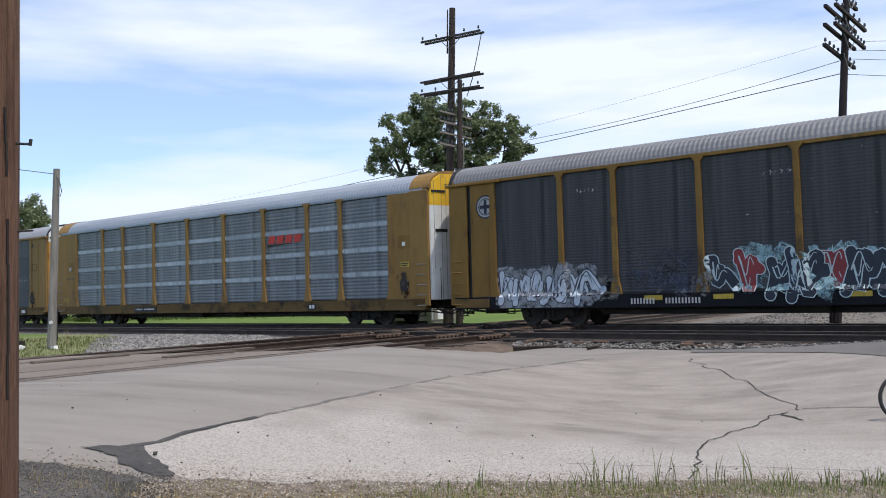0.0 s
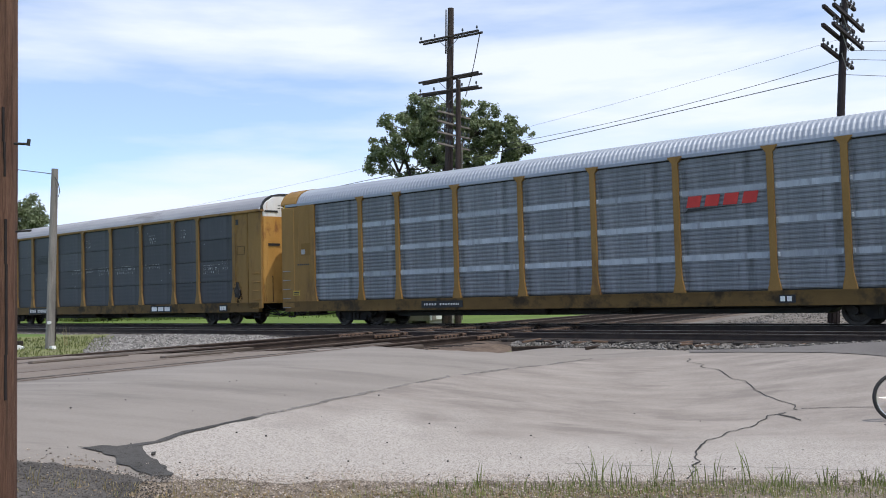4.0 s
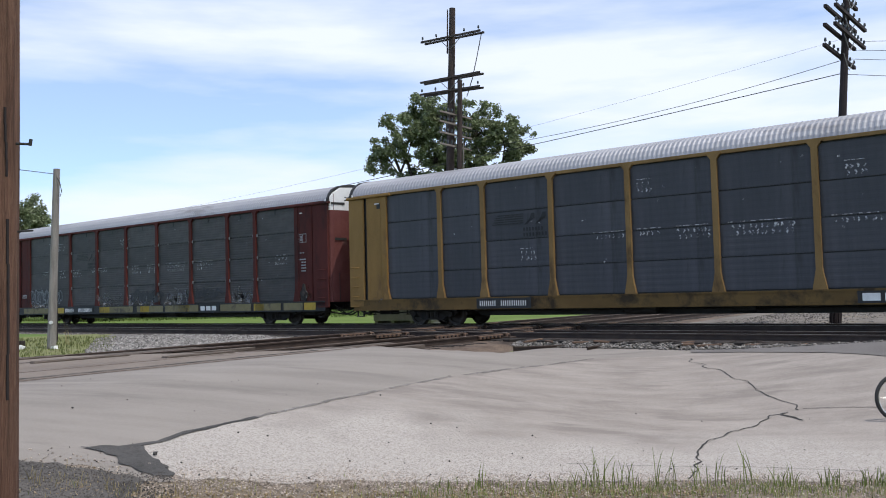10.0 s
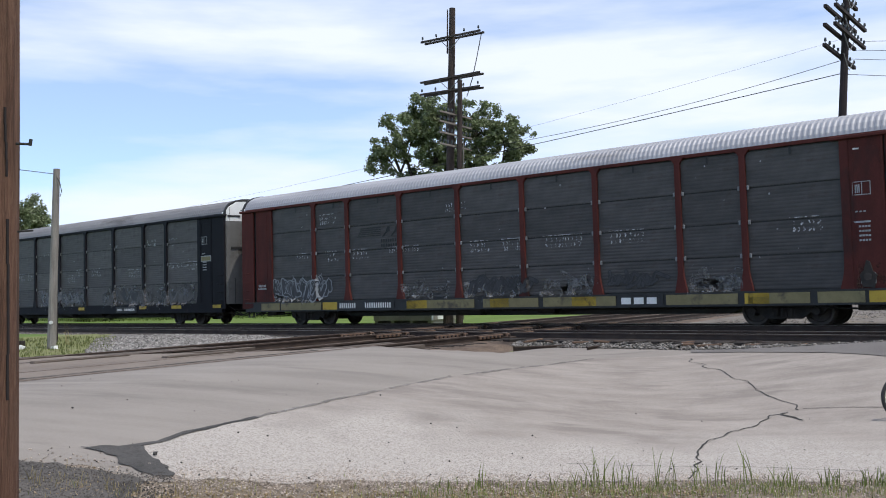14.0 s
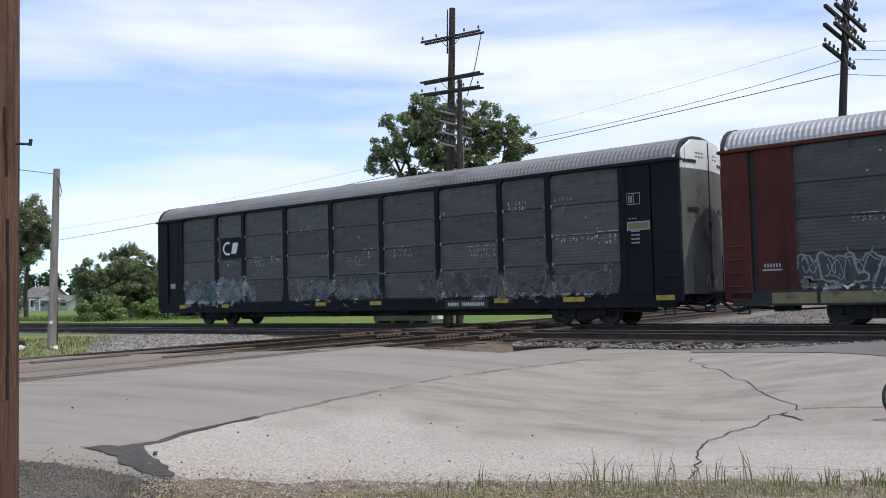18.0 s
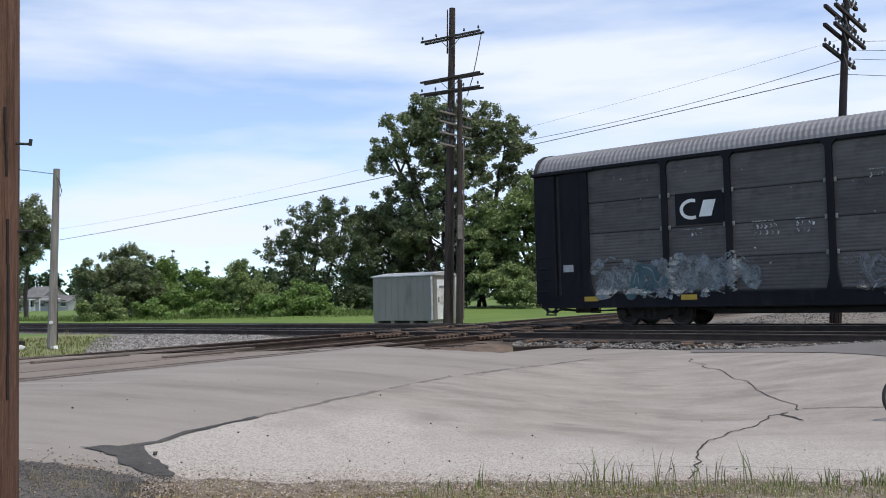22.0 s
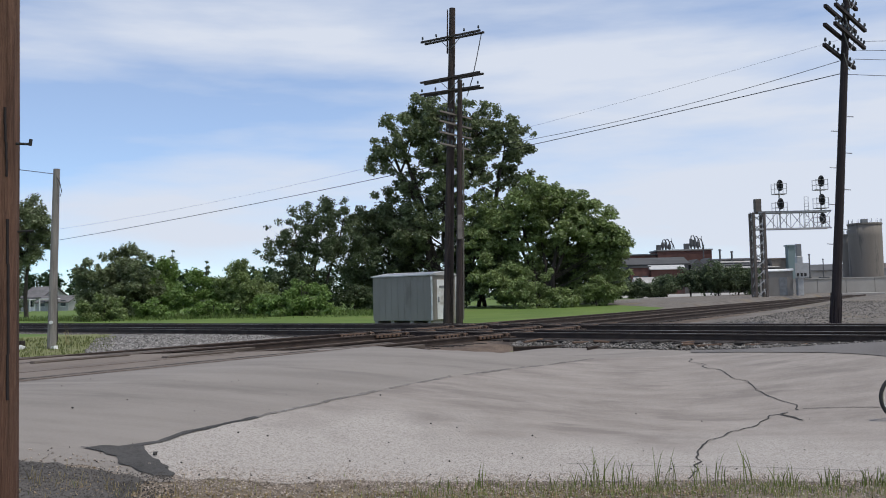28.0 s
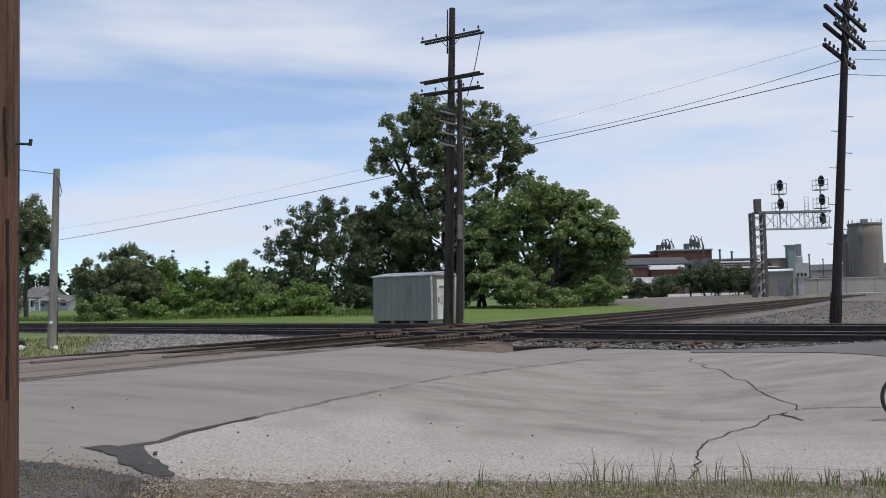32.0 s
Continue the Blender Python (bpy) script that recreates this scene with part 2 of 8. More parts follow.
speck.inputs["Scale"].default_value = 70.0
nt.links.new(geo.outputs["Object"], speck.inputs["Vector"])
ramp = nt.nodes.new("ShaderNodeValToRGB")
ramp.color_ramp.elements[0].color, ramp.color_ramp.elements[1].color = (0.18, 0.159, 0.142, 1), (0.41, 0.373, 0.339, 1)
ramp.color_ramp.elements[0].position, ramp.color_ramp.elements[1].position = 0.0, 0.6
nt.links.new(speck.outputs["Color"], ramp.inputs["Fac"])
worn = nt.nodes.new("ShaderNodeMix")
worn.data_type = "RGBA"
nt.links.new(edge.outputs["Result"], worn.inputs["Factor"])
nt.links.new(under, worn.inputs["A"])
nt.links.new(ramp.outputs["Color"], worn.inputs["B"])
nt.links.new(worn.outputs["Result"], base_in)


# ---- shapes ----
def part(name, bm, material, parent=None, label="", smooth=False):
    me = bpy.data.meshes.new(name)
    bmesh.ops.recalc_face_normals(bm, faces=bm.faces)
    bm.to_mesh(me)
    bm.free()
    me.materials.append(M[material] if isinstance(material, str) else material)
    if smooth:
        for f in me.polygons:
            f.use_smooth = True
    ob = new(name, me)
    if parent is not None:
        ob.parent = parent
    if label:
        ob["label"] = label
    return ob


def shared(name, me, parent, m=None):
    ob = new(name, me)
    ob.parent = parent
    if m is not None:
        ob.matrix_basis = m
    return ob


def raw(name, verts, faces, material, parent=None, label="", smooth=False):
    me = bpy.data.meshes.new(name)
    me.from_pydata([tuple(map(float, v)) for v in verts], [], faces)
    me.materials.append(M[material])
    if smooth:
        for f in me.polygons:
            f.use_smooth = True
    ob = new(name, me)
    if parent is not None:
        ob.parent = parent
    if label:
        ob["label"] = label
    return ob


def box(bm, x0, x1, y0, y1, z0, z1, bevel=0.0, m=None):
    r = bmesh.ops.create_cube(bm, size=1.0)
    vs = r["verts"]
    bmesh.ops.transform(bm, verts=vs, matrix=Matrix.Translation(((x0 + x1) / 2, (y0 + y1) / 2, (z0 + z1) / 2)) @ Matrix.Diagonal((x1 - x0, y1 - y0, z1 - z0, 1)))
    if bevel:
        es = list({e for v in vs for e in v.link_edges})
        out = bmesh.ops.bevel(bm, geom=es, offset=bevel, segments=1, affect="EDGES")
        vs = list({v for f in out["faces"] for v in f.verts} | {v for v in vs if v.is_valid})
    if m is not None:
        bmesh.ops.transform(bm, verts=vs, matrix=m)
    return vs


def tube(bm, a, b, r0, r1=None, n=8, caps=True):
    a, b = Vector(a), Vector(b)
    r1 = r0 if r1 is None else r1
    q = (b - a).to_track_quat("Z", "Y").to_matrix()
    rings = []
    for p, r in ((a, r0), (b, r1)):
        rings.append([bm.verts.new(p + q @ Vector((r * math.cos(2 * math.pi * i / n), r * math.sin(2 * math.pi * i / n), 0))) for i in range(n)])
    for i in range(n):
        bm.faces.new((rings[0][i], rings[0][(i + 1) % n], rings[1][(i + 1) % n], rings[1][i]))
    if caps:
        bm.faces.new(rings[0][::-1])
        bm.faces.new(rings[1])


def path_tube(bm, pts, r, n=5):
    """One continuous tube through the points."""
    pts = [Vector(p) for p in pts]
    prev = None
    for i, p in enumerate(pts):
        d = pts[min(len(pts) - 1, i + 1)] - pts[max(0, i - 1)]
        q = d.to_track_quat("Z", "Y").to_matrix()
        ring = [bm.verts.new(p + q @ Vector((r * math.cos(2 * math.pi * j / n), r * math.sin(2 * math.pi * j / n), 0))) for j in range(n)]
        if prev:
            for j in range(n):
                bm.faces.new((prev[j], prev[(j + 1) % n], ring[(j + 1) % n], ring[j]))
        prev = ring


def prism(bm, outline, depth0, depth1, axis="y"):
    """An outline of (a, b) pushed along an axis: y takes (x, z), x takes (y, z), z takes (x, y)."""
    def at(p, d):
        return {"y": (p[0], d, p[1]), "x": (d, p[0], p[1]), "z": (p[0], p[1], d)}[axis]
    v0 = [bm.verts.new(at(p, depth0)) for p in outline]
    v1 = [bm.verts.new(at(p, depth1)) for p in outline]
    bm.faces.new(v0)
    bm.faces.new(v1[::-1])
    k = len(outline)
    for i in range(k):
        bm.faces.new((v0[i], v0[(i + 1) % k], v1[(i + 1) % k], v1[i]))


def ease(t):
    t = min(1.0, max(0.0, t))
    return t * t * (3 - 2 * t)


def empty(name, m, label, category, group=""):
    ob = new(name)
    ob.matrix_basis = m
    return tagged(ob, label, category, group)


# ---- plan: main tracks run along U at offset N, crossing tracks along E at offset K ----
U, N = Vector((0.7681, -0.6404, 0)), Vector((0.6404, 0.7681, 0))
E, K = Vector((0.530, 0.848, 0)), Vector((0.848, -0.530, 0))
U_DEG, E_DEG = math.degrees(math.atan2(U.y, U.x)), math.degrees(math.atan2(E.y, E.x))
TRAIN, SECOND = 26.72, 21.75
CROSS_A, CROSS_B = -16.75, -12.95


def uv(s, o, z=0.0):
    return U * s + N * o + Vector((0, 0, z))


def ek(e, k, z=0.0):
    return E * e + K * k + Vector((0, 0, z))


def paved(x, y):
    """Height of the paved ground in front of the tracks."""
    p = Vector((x, y, 0))
    k, e, o, s = p.dot(K), p.dot(E), p.dot(N), p.dot(U)
    a = max(ease((k + 11.4) / 8.5), 0.9 * ease((e - 15.5) / 4) * ease((k + 12.0) / 0.8))
    b = ease((o - 12) / 7.5)
    return -0.015 - 0.85 * a * (1 - 0.65 * b - 0.33 * b * ease((s + 9) / 5))


def ground_z(x, y):
    p = Vector((x, y, 0))
    k, e, o = p.dot(K), p.dot(E), p.dot(N)
    if o > 24:
        z = -0.28 + 0.42 * ease((y - 34) / 50)
    else:
        left = ease((-18.2 - k) / 1.0)
        z = (paved(x, y) - 0.06) * (1 - left) - 0.16 * left
    bed = ease((o - 19.6) / 0.8) * ease((29.6 - o) / 1.2)
    z += (-0.5 - z) * bed
    if e > 9.5:
        bed = ease((k + 19.4) / 1.0) * ease((-11.2 - k) / 1.0) * ease((e - 9.5) / 1.5)
        z += (-0.5 - z) * bed
    return z


# ground, one sheet to the horizon
def axis_steps(lo, hi, near_lo, near_hi, step):
    a = list(np.arange(near_lo, near_hi + step / 2, step))
    d, x = step, near_hi
    while x < hi:
        d *= 1.22
        x += d
        a.append(x)
    d, x = step, near_lo
    while x > lo:
        d *= 1.22
        x -= d
        a.insert(0, x)
    return a


gx, gy = axis_steps(-2500, 2500, -26, 62, 0.65), axis_steps(-300, 3500, -4, 122, 0.65)
verts = [(x, y, ground_z(x, y)) for y in gy for x in gx]
nx = len(gx)
faces = [(j * nx + i, j * nx + i + 1, (j + 1) * nx + i + 1, (j + 1) * nx + i) for j in range(len(gy) - 1) for i in range(nx - 1)]
ground = raw("ground", verts, faces, "lawn", smooth=True)
tagged(ground, "mown green lawn and rough grass round the tracks", "ground", kind="structure")


# paving, laid out as a fan from the verge to the tracks
def far_edge(f):
    y = 19.25 / (0.6404 * f + 0.7681)
    if 0.53 - 0.848 * f > 0.02:
        y = min(y, 18.9 / (0.53 - 0.848 * f))
    y = min(y, (16.4 + 36 * max(0.0, f + 0.06)) / (0.53 * f + 0.848))
    return min(y, 19.4 + 0.12 * noise.noise(Vector((f * 30, 5, 0))) + 12 * max(0.0, f + 0.16))


NEAR = [(-0.8, 8.0), (-0.466, 8.3), (-0.398, 8.4), (-0.336, 8.2), (-0.243, 8.4), (-0.058, 8.85), (0.127, 9.3), (0.312, 9.25), (0.478, 9.05), (0.9, 8.6)]
SEAM = [(-0.345, 9.1), (-0.286, 9.85), (-0.18, 11.44), (-0.118, 12.55), (-0.056, 13.86), (0.006, 15.36), (0.069, 16.66), (0.162, 18.31), (0.27, 19.6)]


def along(table, f):
    for (a, ya), (b, yb) in zip(table, table[1:]):
        if f <= b:
            t = max(0.0, (f - a) / (b - a))
            return ya + (yb - ya) * t
    return table[-1][1]


def near_edge(f):
    return along(NEAR, f) + 0.14 * noise.noise(Vector((f * 14, 3.1, 0))) + 0.06 * noise.noise(Vector((f * 60, 1.0, 0)))


def seam(f):
    """Where the pale old concrete begins, by direction."""
    return min(far_edge(f), along(SEAM, f) + 0.08 * noise.noise(Vector((f * 40, 0, 0))))


def fan(name, f0, f1, lo, hi, dz, material, nf=160, ny=40, label="", category=""):
    vs, fs = [], []
    for i in range(nf + 1):
        f = f0 + (f1 - f0) * i / nf
        a, b = lo(f), max(lo(f), hi(f))
        for j in range(ny + 1):
            y = a + (b - a) * j / ny
            vs.append((f * y, y, paved(f * y, y) + dz))
    for i in range(nf):
        for j in range(ny):
            a = i * (ny + 1) + j
            fs.append((a, a + ny + 1, a + ny + 2, a + 1))
    ob = raw(name, vs, fs, material, smooth=True)
    return tagged(ob, label, category, kind="structure")


fan("pavement", -0.8, 0.85, near_edge, far_edge, 0.0, "asphalt", label="worn grey asphalt paving beside the rail crossing", category="pavement")
fan("concrete_apron", -0.345, 0.85, lambda f: near_edge(f) - 0.01 + 0.6 * ease((-f - 0.28) / 0.05), seam, 0.004, "concrete", label="pale cracked concrete with worn aggregate", category="pavement")
fan("crossing_road", 0.27, 0.85, lambda f: along([(0.27, 19.7), (0.484, 16.1), (0.9, 12.5)], f), far_edge, 0.016, "road", 60, 16, label="darker asphalt ramp up to the rail crossing", category="road")


def ribbon(name, pts, width, material, label, wobble=0.05, dz=0.012, parent=None):
    """A thin uneven strip on the paving through the points."""
    fine = []
    for (x0, y0), (x1, y1) in zip(pts, pts[1:]):
        n = max(2, int(math.hypot(x1 - x0, y1 - y0) / 0.12))
        fine += [(x0 + (x1 - x0) * i / n, y0 + (y1 - y0) * i / n) for i in range(n)]
    fine.append(pts[-1])
    vs, fs = [], []
    for i, (x, y) in enumerate(fine):
        a, b = fine[max(0, i - 1)], fine[min(len(fine) - 1, i + 1)]
        d = Vector((b[0] - a[0], b[1] - a[1])).normalized()
        x += wobble * noise.noise(Vector((x * 3, y * 3, 7)))
        y += wobble * noise.noise(Vector((x * 3, y * 3, 17)))
        w = width * (0.75 + 0.7 * noise.noise(Vector((x * 5, y * 5, 2)))) / 2
        for sg in (-1, 1):
            px, py = x - d.y * w * sg, y + d.x * w * sg
            vs.append((px, py, paved(px, py) + dz))
    for i in range(len(fine) - 1):
        fs.append((2 * i, 2 * i + 2, 2 * i + 3, 2 * i + 1))
    ob = raw(name, vs, fs, material, parent)
    return tagged(ob, label, "pavement", kind="structure")


ribbon("pavement_crack", [(4.83, 18.24), (5.05, 16.59), (5.12, 15.29), (5.13, 14.64), (5.26, 13.49)], 0.026, "crack", "long dark crack in the paving", 0.2)
ribbon("pavement_crack", [(5.03, 13.4), (4.75, 13.35), (4.21, 12.64), (3.4, 11.74), (2.97, 10.88), (2.68, 9.88), (2.5, 9.3)], 0.03, "crack", "ragged crack running to the grass verge", 0.14)
ribbon("pavement_crack", [(5.3, 13.55), (5.87, 13.37), (6.33, 13.15), (9.0, 12.2)], 0.022, "crack", "thin straight joint in the paving", 0.03)
ribbon("pavement_crack", [(1.3, 10.02), (2.51, 9.99), (3.64, 9.73), (4.5, 9.41), (6.5, 8.8)], 0.014, "crack", "thin crack along the paving's edge", 0.06)
ribbon("pavement_crack", [(4.9, 13.35), (5.02, 12.85)], 0.05, "crack", "short dark crack in the paving", 0.06)
ribbon("tar_seam", [(-3.4, 8.95), (-3.0, 9.45), (-2.83, 9.98), (-2.3, 11.0)], 0.10, "tar", "dark tar seam between asphalt and concrete", 0.05, 0.010)
ribbon("tar_seam", [(-2.3, 11.0), (-2.0, 11.6), (-1.46, 12.65), (-0.75, 13.95), (0.12, 15.45), (1.17, 16.75), (2.99, 18.4)], 0.10, "faint_seam", "thin dark tar seam in the paving", 0.05, 0.010)


def patch(name, pts, dz, material, label):
    """A ragged flat patch on the paving inside the outline."""
    cx, cy = sum(p[0] for p in pts) / len(pts), sum(p[1] for p in pts) / len(pts)
    vs, fs, ring = [(cx, cy, paved(cx, cy) + dz)], [], []
    for (x0, y0), (x1, y1) in zip(pts, pts[1:] + pts[:1]):
        for i in range(10):
            x, y = x0 + (x1 - x0) * i / 10, y0 + (y1 - y0) * i / 10
            ring.append((x + 0.07 * noise.noise(Vector((x * 6, y * 6, 1))), y + 0.09 * noise.noise(Vector((x * 6, y * 6, 9)))))
    steps = 6
    for r in range(1, steps + 1):
        for x, y in ring:
            px, py = cx + (x - cx) * r / steps, cy + (y - cy) * r / steps
            vs.append((px, py, paved(px, py) + dz))
    n = len(ring)
    for i in range(n):
        fs.append((0, 1 + i, 1 + (i + 1) % n))
        for r in range(steps - 1):
            a = 1 + r * n
            fs.append((a + i, a + n + i, a + n + (i + 1) % n, a + (i + 1) % n))
    return tagged(raw(name, vs, fs, material), label, "pavement", kind="structure")


patch("tar_patch", [(-3.62, 9.02), (-3.3, 9.12), (-3.05, 9.2), (-2.95, 9.02), (-2.8, 8.8), (-2.62, 8.62), (-2.54, 8.4), (-2.66, 8.3), (-2.9, 8.42), (-3.1, 8.66), (-3.32, 8.9)], 0.012, "tar", "black tar patch at the corner of the paving")
patch("gravel_patch", [(-6.0, 8.5), (-4.2, 8.3), (-3.6, 8.35), (-3.1, 8.3), (-2.75, 8.2), (-2.6, 7.4), (-3.6, 7.0), (-6.0, 6.8)], 0.014, "crumbs", "dark loose asphalt gravel beside the wooden pole")
# grooves beside the rails where they run in the paving
for k, w, mt in ((-12.45, 0.11, "crack"), (-14.03, 0.05, "old_seam"), (-15.9, 0.10, "crack"), (-17.6, 0.12, "crack")):
    ribbon("rail_groove", [tuple(ek(e, k)[:2]) for e in (-5, 2, 8, (19.2 + 0.53 * k) / 0.848)], w, mt, "dark groove beside the embedded rail", 0.02, 0.014)

# ---- tracks ----
RAIL = [(-0.07, -0.18), (0.07, -0.18), (0.07, -0.165), (0.012, -0.15), (0.012, -0.045), (0.036, -0.036), (0.036, -0.004), (0.03, 0.0), (-0.03, 0.0), (-0.036, -0.004), (-0.036, -0.036), (-0.012, -0.045), (-0.012, -0.15), (-0.07, -0.165)]


def rail(parent, a, b, side, drop, head):
    bm = bmesh.new()
    prism(bm, [(side + y, z - drop) for y, z in RAIL], a, b, "x")
    part("rail", bm, "rail_rust", parent)
    bm = bmesh.new()
    box(bm, a, b, side - 0.027, side + 0.027, -drop - 0.002, -drop + 0.002)
    part("rail_head", bm, head, parent, "bright worn running surface")


def track(name, origin, deg, a, b, drop, head, label, ties=(0, 0), shoulder=1.75, bed="ballast_bed", low=-0.46):
    root = new(name)
    root.matrix_basis = pose(origin.x, origin.y, 0, 0, 0, deg)
    tagged(root, label, "track", kind="structure")
    for side in (-0.753, 0.753):
        rail(root, a, b, side, drop, head)
    nb = int((b - a) / 0.5)
    vs, fs = [], []
    prof = [(-shoulder - 0.75, low), (-shoulder, -0.2), (-1.0, -0.165), (0, -0.175), (1.0, -0.165), (shoulder, -0.2), (shoulder + 0.75, low)]
    for i in range(nb + 1):
        x = a + (b - a) * i / nb
        for y, z in prof:
            vs.append((x, y + 0.1 * noise.noise(Vector((x * 0.9, y, drop))), z - drop + 0.035 * noise.noise(Vector((x * 1.7, y * 2, 5)))))
    for i in range(nb):
        for j in range(6):
            q = i * 7 + j
            fs.append((q, q + 7, q + 8, q + 1))
    raw("ballast_bed", vs, fs, bed, root)
    bm = bmesh.new()
    box(bm, -0.115, 0.115, -1.3, 1.3, -0.34, -0.155, 0.012)
    tie = part("tie", bm, "tie_wood", root)
    x = ties[0]
    tie.matrix_basis = pose(x, 0, -drop, 0, 0, 0)
    rnd = random.Random(4)
    while x < ties[1]:
        x += 0.53
        shared("tie", tie.data, root, pose(x + rnd.uniform(-0.03, 0.03), rnd.uniform(-0.06, 0.06), -drop + rnd.uniform(-0.012, 0.006), 0, 0, rnd.uniform(-1.2, 1.2)))
    return root


track("train_track", uv(0, TRAIN), U_DEG, -140, 60, 0.0, "rail_worn", "dark ballasted main track with worn steel rails", (-52, 14))
track("second_track", uv(0, SECOND), U_DEG, -140, 60, 0.0, "rail_worn", "dark ballasted second main track", (-48, 10))
track("crossing_track", ek(0, CROSS_A), E_DEG, -6, 190, 0.006, "rail_brown", "rusty track crossing the main line on the level", (11.5, 95), bed="ballast_brown")
track("crossing_track", ek(0, CROSS_B), E_DEG, -6, 190, 0.006, "rail_brown", "rusty second track crossing the main line", (11.5, 95), bed="ballast_brown")

# ---- the train: five autorack cars, each with its own colours ----
POSTS = (-9.06, -7.08, -4.25, -1.41, 1.41, 4.25, 7.08, 9.06)
EDGE = 11.79
EAVE, SILL, FLOOR = 5.06, 0.58, 1.0
SEAMS = (1.03, 2.0, 2.95, 3.93, 4.97)


def panel_mesh(name, width, height, ribs, depth, material):
    """A sheet with sideways ribs, standing in x and z, its face towards -y."""
    vs, fs = [], []
    prof = []
    for i in range(ribs):
        z0, dz = height * i / ribs, height / ribs
        prof += [(0.0, z0 + 0.08 * dz), (-depth, z0 + 0.22 * dz), (-depth, z0 + 0.62 * dz), (0.0, z0 + 0.78 * dz)]
    prof = [(0.0, 0.0)] + prof + [(0.0, height)]
    for y, z in prof:
        vs += [(-width / 2, y, z), (width / 2, y, z)]
    for i in range(len(prof) - 1):
        fs.append((2 * i, 2 * i + 1, 2 * i + 3, 2 * i + 2))
    k = len(vs)
    vs += [(-width / 2, 0.03, 0), (width / 2, 0.03, 0), (width / 2, 0.03, height), (-width / 2, 0.03, height)]
    fs += [(k + 1, k, k + 3, k + 2), (0, k, k + 1, 1), (2 * len(prof) - 2, 2 * len(prof) - 1, k + 2, k + 3)]
    me = bpy.data.meshes.new(name)
    me.from_pydata(vs, [], fs)
    me.materials.append(M[material])
    return me


def post_outline(x, w, flare):
    """The post's face: a spread foot and a short cap; flare sets how far both spread."""
    f, c, h = flare, 0.07 + flare * 0.8, 0.25 + 3.2 * flare
    right = [(w + f, FLOOR), (w + f * 0.9, FLOOR + 0.1), (w + f * 0.3, FLOOR + h * 0.65), (w, FLOOR + h), (w, EAVE - 0.06 - c), (w + c * 0.7, EAVE - 0.07), (w + c, EAVE - 0.04), (w + c, EAVE)]
    return [(x + a, z) for a, z in right] + [(x - a, z) for a, z in right[::-1]]


ROOF = [(-1.50, 5.03), (-1.50, 5.10), (-1.46, 5.20), (-1.36, 5.38), (-1.20, 5.54), (-0.92, 5.68), (-0.5, 5.77), (0.0, 5.80)]
ROOF = ROOF + [(-y, z) for y, z in ROOF[-2::-1]]


def roof_mesh(material, a, b, pitch=0.155, depth=0.02):
    n = int((b - a) / pitch * 4)
    vs, fs = [], []
    for i in range(n + 1):
        x = a + (b - a) * i / n
        lift = (0.0, 0.0, depth, depth)[i % 4]
        for j, (y, z) in enumerate(ROOF):
            g = lift if 1 < j < len(ROOF) - 2 else 0.0
            vs.append((x, y * (1 + g * 0.55), z + g * 0.8))
    w = len(ROOF)
    for i in range(n):
        for j in range(w - 1):
            q = i * w + j
            fs.append((q, q + w, q + w + 1, q + 1))
    fs += [tuple(range(w)), tuple(n * w + j for j in range(w))[::-1]]
    me = bpy.data.meshes.new("roof")
    me.from_pydata(vs, [], fs)
    me.materials.append(M[material])
    return me


DOOR = [(-1.52, 13.60), (-1.44, 13.78), (-1.30, 13.84), (-0.97, 13.92), (-0.5, 13.98), (-0.04, 14.01)]


def door_top(y):
    """Height of the door's upper edge: a slanted shoulder, then a nearly flat top."""
    y = abs(y)
    return 5.62 - (y - 1.14) * 1.3 if y > 1.14 else 5.62 + 0.07 * (1 - y / 1.14)


def door_x(y):
    y = -abs(y)
    for (y0, x0), (y1, x1) in zip(DOOR, DOOR[1:]):
        if y <= y1:
            return x0 + (x1 - x0) * (y - y0) / (y1 - y0)
    return DOOR[-1][1]


def door_strip(sgn, y0, y1, z0, z1, out=0.006, bm=None):
    """A thin plate lying on the bowed door face."""
    bm = bm or bmesh.new()
    a, b = sgn * (door_x(y0) + out), sgn * (door_x(y1) + out)
    c, d = sgn * (door_x(y0) - 0.02), sgn * (door_x(y1) - 0.02)
    lo = [bm.verts.new((x, y, z0)) for x, y in ((a, y0), (b, y1), (d, y1), (c, y0))]
    hi = [bm.verts.new((x, y, z1)) for x, y in ((a, y0), (b, y1), (d, y1), (c, y0))]
    for i in range(4):
        bm.faces.new((lo[i], lo[(i + 1) % 4], hi[(i + 1) % 4], hi[i]))
    bm.faces.new(lo)
    bm.faces.new(hi[::-1])
    return bm


